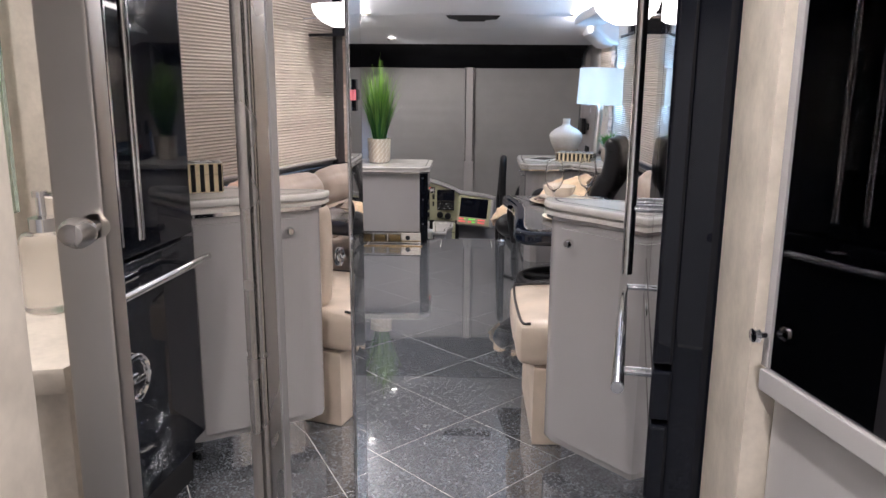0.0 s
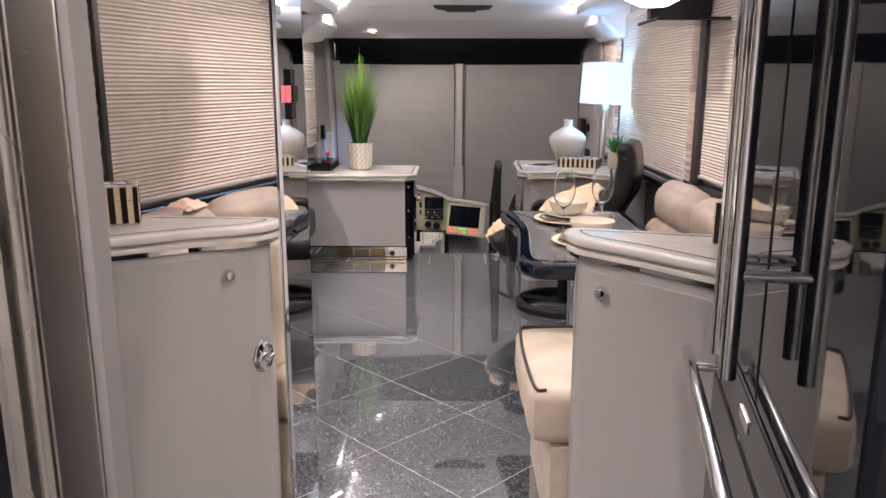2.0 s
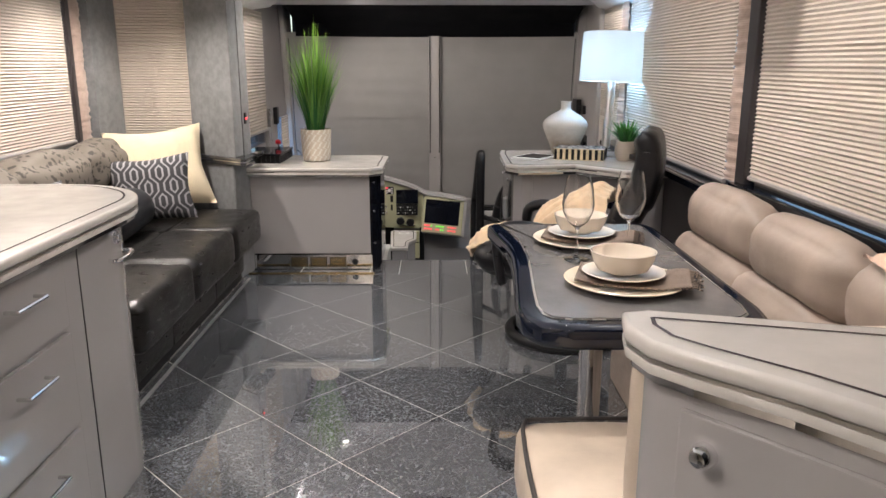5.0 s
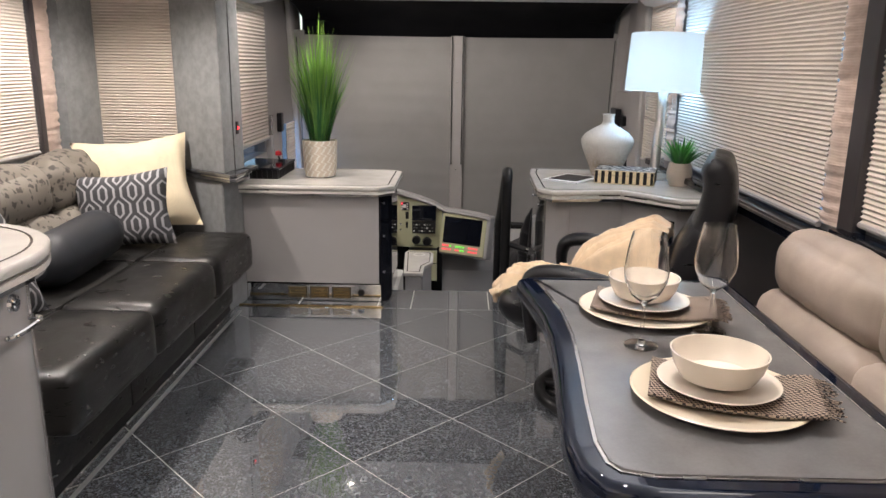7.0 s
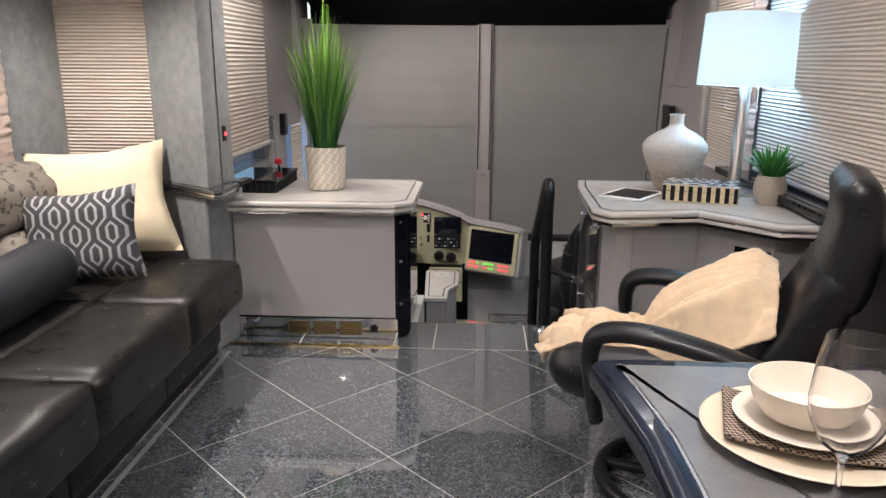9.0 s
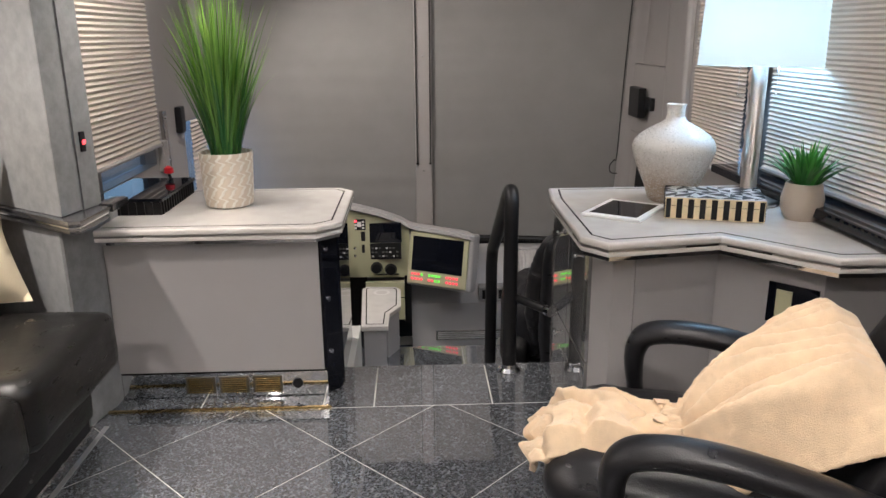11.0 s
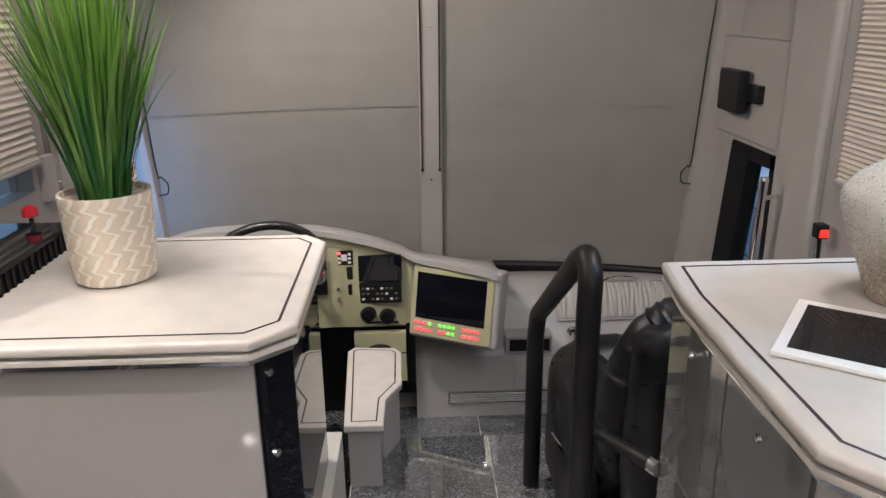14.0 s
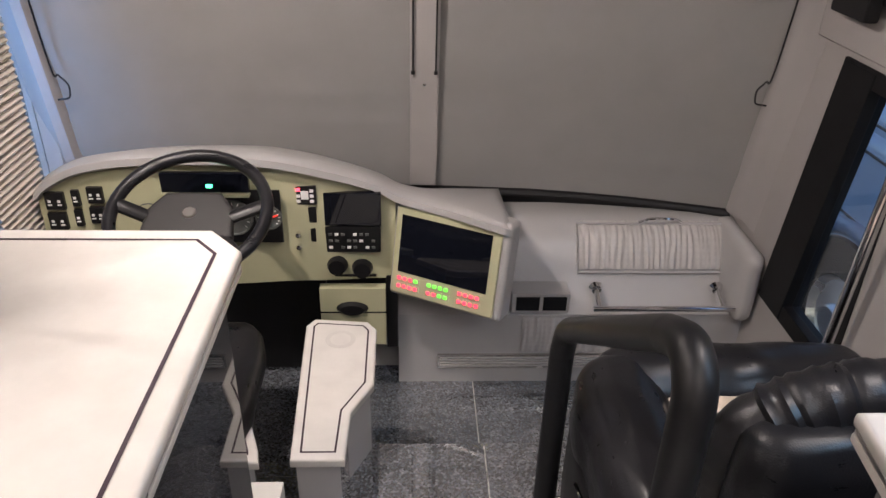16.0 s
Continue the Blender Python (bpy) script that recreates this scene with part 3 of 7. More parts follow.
ruched(XS + 0.03, 6.38, 6.52, 0.6, 1.80, 1, "gathered rose-beige fabric strip above the sofa")
b = B()
box(b, XR - 0.045, 4.935, 0.80, XR, 5.025, 1.76, 0.01)
solid("trim", b, DARK_FRAME, "dark mullion between the windows", "window frame", "structure")
b = B()
box(b, XS, 6.335, 0.6, XS + 0.045, 6.38, 1.80, 0.008)
solid("trim", b, DARK_FRAME, "dark mullion above the sofa", "window frame", "structure")
b = B()
box(b, XR - 0.13, 5.0, 0.755, XR - 0.002, 7.0, 0.785, 0.008)
box(b, XR - 0.08, 2.8, 0.775, XR - 0.002, 5.0, 0.825, 0.008)
solid("window_sill", b, BLACK_GLOSS, "black glossy sill under the windows", "window sill", "structure")
b = B()
box(b, XR - 0.012, 2.8, 0.0, XR - 0.002, 6.1, 0.75)
solid("wainscot", b, DARK_FRAME, "dark lower wall panel behind the seats", "wall panel", "structure", smooth=False)

# suede pillar at the end of the sofa, with its ledge
b = B()
prism(b, [(-1.19, 6.745), (-0.893, 6.534), (-0.887, 6.533), (-0.868, 6.635), (-0.866, 6.70), (-0.985, 6.735), (-0.985, 6.975), (-1.19, 6.975)], 0.728, 1.74, 0.006)
pil = thing("pillar", (-1.0, 6.75, 0.0), "mottled grey suede pillar on a padded base", "pillar", kind="structure")
part("upper_panel", b, SUEDE, pil)
b = B()
prism(b, [(-0.868, 6.637), (-0.862, 6.636), (-0.843, 6.724), (-0.875, 6.735)], 0.728, 1.74, 0.004)
part("side_strip", b, SUEDE, pil, "narrow suede strip along the pillar's side")
b = B()
prism(b, [(-1.72, 6.80), (-1.20, 6.765), (-0.912, 6.547), (-0.903, 6.548), (-0.868, 6.70), (-0.868, 6.98), (-1.72, 6.98)], 0.0, 0.684, 0.012)
part("base_panel", b, SUEDE, pil)
DARK_CHROME = plain("dark_chrome", (0.18, 0.18, 0.19), 0.12, 0.8, vary=0.1)
b = B()
prism(b, [(-1.26, 6.775), (-0.845, 6.474), (-0.812, 6.484), (-0.806, 6.70), (-1.26, 6.84)], 0.708, 0.728, 0.006)
prism(b, [(-1.26, 6.785), (-0.85, 6.486), (-0.822, 6.494), (-0.815, 6.70), (-1.26, 6.84)], 0.684, 0.702, 0.005)
part("ledge", b, DARK_CHROME, pil, "dark polished metal ledge")
b = B()
prism(b, [(-1.26, 6.782), (-0.85, 6.482), (-0.819, 6.490), (-0.812, 6.70), (-1.26, 6.84)], 0.7025, 0.7075)
part("ledge_line", b, CHROME, pil, "bright chrome line along the ledge", smooth=False)
b = B()
prism(b, [(-0.86, 6.712), (-0.800, 6.705), (-0.795, 6.83), (-0.86, 6.84)], 0.704, 0.732, 0.005)
part("ledge_end", b, DARK_CHROME, pil)
SWM = pose(-0.856, 6.668, 0.943, 0, 0, -12)
b = B()
box(b, 0.0, -0.012, -0.032, 0.007, 0.012, 0.032, 0.003, m=SWM)
part("switch", b, BLACK_SATIN, pil)
b = B()
box(b, 0.006, -0.006, -0.008, 0.011, 0.006, 0.006, 0.002, m=SWM)
part("switch_light", b, glow("red_led", (1.0, 0.05, 0.06), 3.0), pil)
b = B()
prism(b, [(-1.72, 6.53), (-1.655, 6.545), (-1.612, 6.73), (-1.612, 6.90), (-1.72, 6.90)], 0.684, 1.80, 0.008)
solid("trim", b, SUEDE, "padded grey suede panel beside the end blind", "wall panel", "structure")
b = B()
tube(b, smooth_path([(-1.30, 6.62, 1.90), (-1.05, 6.52, 1.86), (-0.83, 6.55, 1.88)]), 0.09, 10)
solid("valance", b, DARK_WOVEN, "dark woven padded valance over the slide-out", "valance", "structure")
b = B()
box(b, -1.70, 4.6, 1.76, -0.80, 6.9, 1.98, 0.05)
box(b, -1.70, 2.5, 1.76, -1.25, 4.6, 1.98, 0.05)
solid("valance", b, DARK_WOVEN, "dark woven header above the sofa", "valance", "structure")

# ---- mirrored wall of the aisle ----
b = B()
box(b, -0.045, -0.885, 0.0, -0.012, -0.01, 2.06, m=MM)
solid("wall_mirror_core", b, WALL_VINYL, "grey core wall behind the mirrored doors", "wall", "structure", smooth=False)
md = thing("mirror_door", (MM @ Vector((0, -0.65, 0)))[:], "full-height mirrored door in a brushed nickel frame", "mirror door")
b = B()
box(b, -0.010, -0.885, 0.02, 0.0, -0.523, 2.04, m=MM)
part("mirror", b, MIRROR, md, smooth=False)
b = B()
box(b, -0.182, 1.442, 0.0, -0.126, 1.478, 2.05, 0.005)
part("stile", b, NICKEL, md, "brushed nickel stile")
b = B()
box(b, -0.02, -0.523, 0.0, 0.010, -0.436, 2.05, 0.008, m=MM)
tube(b, [(0.008, -0.503, 0.0), (0.008, -0.503, 2.07)], 0.009, 10, m=MM)
part("stile", b, NICKEL, md, "brushed nickel stile")
b = B()
lathe(b, [(0.0, 0.055), (0.018, 0.053), (0.026, 0.042), (0.024, 0.03), (0.010, 0.022), (0.009, 0.0), (0.022, 0.0)], 20, m=Matrix.Translation((-0.136, 1.442, 1.145)) @ pose(0, 0, 0, 90, 0, 0) @ Matrix.Diagonal((0.72, 0.62, 1, 1)))
part("door_knob", b, NICKEL, md, "oval nickel knob")
md2 = thing("wall_mirror", (MM @ Vector((0, -0.2, 0)))[:], "full-height wall mirror with a grey edge trim", "wall mirror")
b = B()
box(b, -0.010, -0.390, 0.02, 0.0, -0.002, 2.04, m=MM)
part("mirror", b, MIRROR, md2, smooth=False)
b = B()
box(b, -0.015, -0.416, 0.0, 0.003, -0.390, 2.05, 0.002, m=MM)
part("edge_trim", b, LACQUER, md2)
b = B()
box(b, -0.02, -0.436, 0.0, -0.012, -0.416, 2.05, m=MM)
part("gap_seal", b, BLACK_SATIN, md2)


def ring_pull(parent, s, z, r=0.030):
    b = B()
    tube(b, [(r * math.cos(a), r * math.sin(a), 0.003) for a in [2 * math.pi * k / 24 for k in range(24)]], 0.16 * r, 8, closed=True, m=MM @ Matrix.Translation((0.0, s, z)) @ pose(0, 0, 0, 0, 90, 0))
    lathe(b, [(0.0, 0.003), (r, 0.003), (r, 0.0)], 20, m=MM @ Matrix.Translation((0.0, s, z)) @ pose(0, 0, 0, 0, 90, 0))
    box(b, -0.003, -0.012, 0.004, 0.003, 0.012, 0.012, 0.003, m=MM @ Matrix.Translation((0.0, s, z)) @ pose(0, 0, 0, 0, 90, 0))
    part("ring_pull", b, CHROME, parent, "round chrome finger pull")


ring_pull(md, -0.838, 0.952, 0.026)
ring_pull(md2, -0.080, 0.93, 0.018)
# second facet, parallel to the coach
md3 = thing("wall_mirror", (0.0, 2.40, 0), "narrow wall mirror with a lit sconce on it", "wall mirror")
b = B()
prism(b, [(0.0, 2.322), (0.001, 2.480), (-0.009, 2.480), (-0.010, 2.322)], 0.02, 2.04)
part("mirror", b, MIRROR, md3, smooth=False)
b = B()
box(b, -0.10, 2.335, 0.0, -0.013, 2.478, 2.07)
part("core", b, WALL_VINYL, md3, smooth=False)
b = B()
box(b, -0.011, 2.4815, 0.0, 0.001, 2.486, 2.04)
part("edge_trim", b, CHROME, md3)

sc_ = thing("wall_sconce", (0.002, 2.395, 1.27), "black metal sconce with red glass wings on the mirror", "sconce")
b = B()
box(b, 0.0005, 2.372, 1.236, 0.006, 2.396, 1.306, 0.001)
part("back_plate", b, BLACK_GLOSS, sc_)
b = B()
box(b, 0.0005, 2.364, 1.260, 0.010, 2.396, 1.283, 0.001)
part("cross_bar", b, BLACK_GLOSS, sc_)
for ya, yb in ((2.357, 2.364), (2.396, 2.408)):
    b = B()
    box(b, 0.001, ya, 1.260, 0.007, yb, 1.283, 0.001)
    part("glass_wing", b, glow("red_glass", (0.9, 0.25, 0.28), 0.3), sc_, "glowing red glass wing")

# ---- washroom beside the mirrored door ----
b = B()
prism(b, [(-0.98, 1.45), (-0.29, 1.62), (-0.20, 2.02), (-0.20, 2.36), (-0.98, 2.36)], 0.0, 0.88)
prism(b, [(-1.0, 1.43), (-0.28, 1.60), (-0.185, 2.02), (-0.185, 2.38), (-1.0, 2.38)], 0.88, 0.92, 0.01)
solid("vanity", b, STONE, "cream stone washroom vanity", "vanity")
dsp = thing("soap_dispenser", (-0.44, 1.86, 0.92), "frosted glass soap dispenser with a chrome pump", "soap dispenser")
b = B()
lathe(b, [(0.0, 0.0), (0.040, 0.0), (0.044, 0.006), (0.044, 0.105), (0.036, 0.118), (0.020, 0.122), (0.0, 0.122)], 28, m=Matrix.Translation((-0.44, 1.86, 0.921)) @ Matrix.Diagonal((0.95, 0.95, 1.1, 1)))
part("bottle", b, FROST, dsp)
b = B()
lathe(b, [(0.022, 0.0), (0.022, 0.022), (0.008, 0.026), (0.007, 0.055), (0.012, 0.056), (0.012, 0.066), (0.0, 0.067)], 20, m=Matrix.Translation((-0.44, 1.86, 1.055)))
tube(b, [(-0.44, 1.86, 1.115), (-0.40, 1.855, 1.112)], 0.005, 8)
part("pump", b, CHROME, dsp)
b = B()
box(b, -0.10, 0.95, 0.0, -0.004, 1.10, 2.05, 0.012)
solid("door_frame", b, STONE, "cream washroom door frame", "door frame", "structure")
b = B()
box(b, -0.80, 1.9, 1.0, -0.78, 2.35, 1.95)
solid("shower_screen", b, glass_material("green_glass", (0.75, 0.95, 0.88)), "greenish glass shower screen", "glass screen")

# ---- stone pilaster and smoked cabinet ----
b = B()
prism(b, [(0.620, 1.582), (0.660, 1.838), (0.80, 1.838), (0.80, 1.582)], 0.0, CEIL - 0.002, 0.006)
solid("pilaster", b, STONE, "cream travertine pilaster beside the refrigerator", "pilaster", "structure")
tc = thing("tall_cabinet", (0.75, 1.1, 0), "tall grey cabinet with a smoked mirror door", "cabinet")
b = B()
prism(b, [(0.650, 1.567), (0.818, 0.72), (1.40, 0.72), (1.40, 1.567)], 0.0, CEIL - 0.002)
part("body", b, LACQUER, tc, smooth=False)
b = B()
T2 = Matrix.Translation((0.641, 1.567, 0)) @ pose(0, 0, 0, 0, 0, 11.4)
box(b, -0.010, -0.80, 0.955, -0.002, -0.012, 1.96, 0.002, m=T2)
part("smoked_door", b, TINTED, tc, "smoked mirror door")
b = B()
box(b, -0.016, -0.81, 0.925, -0.002, 0.0, 0.953, 0.003, m=T2)
box(b, -0.012, -0.010, 0.955, -0.002, 0.004, 1.97, 0.002, m=T2)
part("door_frame", b, LACQUER, tc)
b = B()
lathe(b, [(0.0, 0.03), (0.014, 0.028), (0.016, 0.018), (0.007, 0.012), (0.007, 0.0)], 16, m=T2 @ Matrix.Translation((-0.016, -0.006, 0.998)) @ Matrix.Scale(0.62, 4) @ pose(0, 0, 0, 0, -90, 0))
part("knob", b, CHROME, tc)
b = B()
box(b, 0.802, 1.582, 0.0, 1.45, 1.84, CEIL)
solid("wall_aisle", b, WALL_VINYL, "plain wall behind the pilaster", "wall", "structure", smooth=False)

# ---- refrigerator ----
fr = thing("refrigerator", kit(0.03, 1.0)[:], "black glossy french-door refrigerator with long chrome handles", "refrigerator")
RF = 0.708
b = B()
box(b, RF + 0.03, -0.41, 0.10, 1.32, 0.455, 1.96, 0.01, m=KM)
part("body", b, BLACK_GLOSS, fr)
b = B()
box(b, RF + 0.04, -0.39, 0.0, 1.30, 0.44, 0.10, m=KM)
part("plinth", b, BLACK_SATIN, fr)
for s0, s1 in ((-0.415, 0.028), (0.034, 0.468)):
    b = B()
    box(b, RF, s0, 0.835, RF + 0.035, s1, 1.95, 0.008, 3, m=KM)
    part("door", b, BLACK_GLOSS, fr)
b = B()
box(b, RF, -0.415, 0.735, RF + 0.035, 0.468, 0.825, 0.006, 3, m=KM)
part("control_band", b, BLACK_GLOSS, fr)
b = B()
box(b, RF - 0.003, 0.06, 0.775, RF, 0.13, 0.795, 0.001, m=KM)
part("badge", b, CHROME, fr, "small silver badge")
b = B()
box(b, RF, -0.415, 0.16, RF + 0.035, 0.468, 0.725, 0.008, 3, m=KM)
part("freezer_drawer", b, BLACK_GLOSS, fr)
for s in (-0.025, 0.075):
    b = B()
    tube(b, [(RF - 0.05, s, 0.895), (RF - 0.05, s, 1.86)], 0.012, 14, m=KM)
    tube(b, [(RF - 0.05, s, 1.04), (RF, s, 1.04)], 0.009, 10, m=KM)
    tube(b, [(RF - 0.05, s, 1.76), (RF, s, 1.76)], 0.009, 10, m=KM)
    part("door_handle", b, CHROME, fr, "long chrome bar handle")
b = B()
tube(b, [(RF - 0.055, -0.36, 0.765), (RF - 0.055, 0.45, 0.765)], 0.012, 14, m=KM)
for s in (-0.27, 0.36):
    tube(b, [(RF - 0.055, s, 0.765), (RF, s, 0.765)], 0.009, 10, m=KM)
part("drawer_handle", b, CHROME, fr, "horizontal chrome bar handle")

# ---- dinette end cabinet with the quartz top ----
ec = thing("end_cabinet", (0.9, 3.1, 0), "grey lacquered end cabinet with a curved front and a round knob", "cabinet")
ECB = [(0.555, 3.178), (0.540, 3.135), (0.558, 3.085), (0.810, 2.790), (0.86, 2.752), (1.40, 2.752), (1.40, 3.0), (0.95, 3.08)]
b = B()
prism(b, ECB, 0.085, 0.872, 0.003)
part("body", b, LACQUER, ec)
b = B()
prism(b, [(0.60, 3.14), (0.60, 3.10), (0.84, 2.82), (1.38, 2.79), (1.38, 2.97), (0.95, 3.05)], 0.0, 0.085)
part("plinth", b, CHROME, ec, "mirror-polished plinth")
dv = (Vector((0.810, 2.790)) - Vector((0.558, 3.085))).normalized()
ang = math.degrees(math.atan2(dv.y, dv.x))
FM = pose(0.558, 3.085, 0, 0, 0, ang)
L = (Vector((0.810, 2.790)) - Vector((0.558, 3.085))).length
b = B()
box(b, 0.022, -0.012, 0.11, L - 0.004, 0.0, 0.845, 0.004, m=FM)
part("door", b, LACQUER, ec)
b = B()
lathe(b, [(0.0, 0.022), (0.010, 0.021), (0.0135, 0.016), (0.0165, 0.008), (0.0165, 0.0)], 20, m=FM @ Matrix.Translation((0.062, -0.012, 0.80)) @ pose(0, 0, 0, 90, 0, 0))
part("knob", b, CHROME, ec, "round chrome knob")


def worktop(name, pts, z0, z1, label, inset=0.035, line=0.006, chrome=0.012, close=True):
    """A quartz top with a rounded edge, a dark inlaid line and a chrome trim under it."""
    t = thing(name, (sum(p[0] for p in pts) / len(pts), sum(p[1] for p in pts) / len(pts), z0), label, "worktop")
    def shrink(d):
        out, n = [], len(pts)
        area = sum(pts[i - 1][0] * pts[i][1] - pts[i][0] * pts[i - 1][1] for i in range(n))
        sg = 1 if area > 0 else -1
        for i in range(n):
            a, p, c = Vector(pts[i - 1]), Vector(pts[i]), Vector(pts[(i + 1) % n])
            n1 = Vector((-(p - a).y, (p - a).x)).normalized() * sg
            n2 = Vector((-(c - p).y, (c - p).x)).normalized() * sg
            bis = (n1 + n2).normalized()
            out.append(p + bis * (d / max(0.3, bis.dot(n1))))
        return [tuple(q) for q in out]

    h = z1 - z0
    b = B()
    prism(b, pts, z0 + 0.48 * h, z1, 0.2 * h, 3)
    part("slab", b, QUARTZ, t)
    b = B()
    prism(b, shrink(0.003), z0 + 0.38 * h, z0 + 0.48 * h)
    part("edge_channel", b, NICKEL, t, "mirror-polished channel in the edge", smooth=False)
    b = B()
    prism(b, shrink(0.002), z0 + 0.06 * h, z0 + 0.38 * h, 0.09 * h, 2)
    part("lower_slab", b, QUARTZ, t)
    o, q = shrink(inset), shrink(inset + line)
    b = B()
    v0, v1 = [b.verts.new((*p, z1 + 0.0008)) for p in o], [b.verts.new((*p, z1 + 0.0008)) for p in q]
    for i in range(len(o)):
        b.faces.new((v0[i - 1], v0[i], v1[i], v1[i - 1]))
    part("inlay_line", b, INLAY, t, "thin dark inlaid line", smooth=False)
    b = B()
    prism(b, shrink(0.012), z0 - 0.010, z0 + 0.06 * h - 0.0005)
    part("edge_trim", b, CHROME, t, "polished chrome trim under the edge", smooth=False)
    return t


worktop("worktop", [(0.560, 3.207), (0.522, 3.198), (0.512, 3.140), (0.527, 3.082), (0.565, 3.037), (0.648, 2.955), (0.786, 2.785), (0.835, 2.748), (1.41, 2.738), (1.41, 3.02), (0.957, 3.105)], 0.878, 0.925, "white quartz top with a dark inlaid line on the end cabinet")


def striped_box(at, sx, sy, sz, rz, stripes, label):
    m = pose(*at, 0, 0, rz)
    t = thing("striped_box", at, label, "decorative box")
    b = B()
    box(b, -sx / 2, -sy / 2, 0, sx / 2, sy / 2, sz, 0.002, m=m)
    part("box_body", b, plain("bone_inlay", (0.72, 0.60, 0.38), 0.3, vary=0.12, scale=30), t)
    for side, length in (("f", sx), ("b", sx), ("l", sy), ("r", sy)):
        n = max(3, int(round(length / (sx / stripes))))
        for i in range(n):
            if i % 2:
                continue
            a0, a1 = -length / 2 + length * i / n, -length / 2 + length * (i + 1) / n
            a0, a1 = max(a0, -length / 2 + 0.003), min(a1, length / 2 - 0.003)
            b = B()
            if side == "f":
                box(b, a0, -sy / 2 - 0.0012, 0.003, a1, -sy / 2, sz - 0.003, m=m)
            elif side == "b":
                box(b, a0, sy / 2, 0.003, a1, sy / 2 + 0.0012, sz - 0.003, m=m)
            elif side == "l":
                box(b, -sx / 2 - 0.0012, a0, 0.003, -sx / 2, a1, sz - 0.003, m=m)
            else:
                box(b, sx / 2, a0, 0.003, sx / 2 + 0.0012, a1, sz - 0.003, m=m)
            part("stripe", b, BLACK_SATIN, t, smooth=False)
    b = B()
    box(b, -sx / 2, -sy / 2, sz, sx / 2, sy / 2, sz + 0.0015, m=m)
    part("lid_face", b, WHITE, t, "white inlaid lid", smooth=False)
    b = B()
    box(b, -sx / 2 - 0.0016, -sy / 2 - 0.0016, sz * 0.62, sx / 2 + 0.0016, sy / 2 + 0.0016, sz * 0.62 + 0.0008, m=m)
    part("lid_gap", b, INLAY, t, smooth=False)
    b = B()
    rnd = random.Random(12)
    nx, ny = max(4, int(sx / 0.030)), max(3, int(sy / 0.030))
    node = {}
    for i in range(nx + 1):
        for j in range(ny + 1):
            jx, jy = (rnd.uniform(-0.25, 0.25) if 0 < i < nx else 0), (rnd.uniform(-0.25, 0.25) if 0 < j < ny else 0)
            node[i, j] = ((-0.5 + (i + jx) / nx) * sx, (-0.5 + (j + jy) / ny) * sy)
    for i in range(nx):
        for j in range(ny):
            p0, p1, p2, p3 = node[i, j], node[i + 1, j], node[i + 1, j + 1], node[i, j + 1]
            tri = rnd.choice([(p0, p1, p2), (p0, p2, p3), (p0, p1, p3), (p1, p2, p3)])
            b.faces.new([b.verts.new(m @ Vector((x, y, sz + 0.0022))) for x, y in tri])
    part("lid_inlay", b, BLACK_SATIN, t, "black and white triangle inlay", smooth=False)
    return t


striped_box((0.912, 2.994, 0.926), 0.135, 0.10, 0.10, -40.5, 9, "black and cream striped bone-inlay box on the end cabinet")

# ---- galley with the rounded end ----
def arc(cx, cy, r, a0, a1, n):
    return [(cx + r * math.cos(radians(a0 + (a1 - a0) * k / n)), cy + r * math.sin(radians(a0 + (a1 - a0) * k / n))) for k in range(n + 1)]


ga = thing("galley_cabinet", (-1.1, 3.6, 0), "grey lacquered galley cabinet with a rounded end and chrome pulls", "cabinet")
b = B()
prism(b, [(-1.70, 2.70), (-0.665, 2.70)] + [(x, y) for x, y in arc(-0.955, 4.33, 0.29, 0, 90, 12)] + [(-1.70, 4.62)], 0.0, 0.815, 0.002)
part("body", b, LACQUER, ga)
for y0, y1 in ((2.75, 3.15), (3.17, 3.57), (3.59, 4.00)):
    for z0, z1 in ((0.08, 0.34), (0.355, 0.60), (0.615, 0.80)):
        b = B()
        box(b, -0.665, y0, z0, -0.650, y1, z1, 0.004)
        dr = part("drawer_front", b, LACQUER, ga)
        b = B()
        tube(b, [(-0.650, (y0 + y1) / 2 - 0.06, z1 - 0.06), (-0.622, (y0 + y1) / 2 - 0.06, z1 - 0.06), (-0.622, (y0 + y1) / 2 + 0.06, z1 - 0.06), (-0.650, (y0 + y1) / 2 + 0.06, z1 - 0.06)], 0.005, 8)
        part("pull", b, CHROME, dr, "chrome bar pull")
b = B()
lathe(b, [(0.0, 0.012), (0.010, 0.012), (0.012, 0.009), (0.018, 0.008), (0.021, 0.0)], 20, m=Matrix.Translation((-0.666, 4.345, 0.765)) @ pose(0, 0, 0, 0, 90, 3))
part("knob", b, CHROME, ga)
b = B()
tube(b, smooth_path([(-0.668, 4.285, 0.708), (-0.642, 4.288, 0.708), (-0.638, 4.34, 0.708), (-0.644, 4.40, 0.708), (-0.660, 4.425, 0.708), (-0.680, 4.418, 0.708)], 5), 0.006, 8)
part("pull_bar", b, CHROME, ga, "curved chrome pull")
b = B()
box(b, -0.6655, 4.10, 0.03, -0.6635, 4.104, 0.80)
part("door_gap", b, BLACK_SATIN, ga, smooth=False)
worktop("worktop", [(-1.70, 2.69), (-0.61, 2.69)] + arc(-0.955, 4.33, 0.345, 0, 90, 14) + [(-1.70, 4.675)], 0.82, 0.87, "white quartz galley top with a rounded end")
gv = B()
lathe(gv, [(0.0, 0.004), (0.05, 0.0), (0.075, 0.05), (0.085, 0.12), (0.06, 0.20), (0.03, 0.25), (0.035, 0.28), (0.028, 0.28), (0.0, 0.26)], 24, m=Matrix.Translation((-1.1, 3.25, 0.871)))
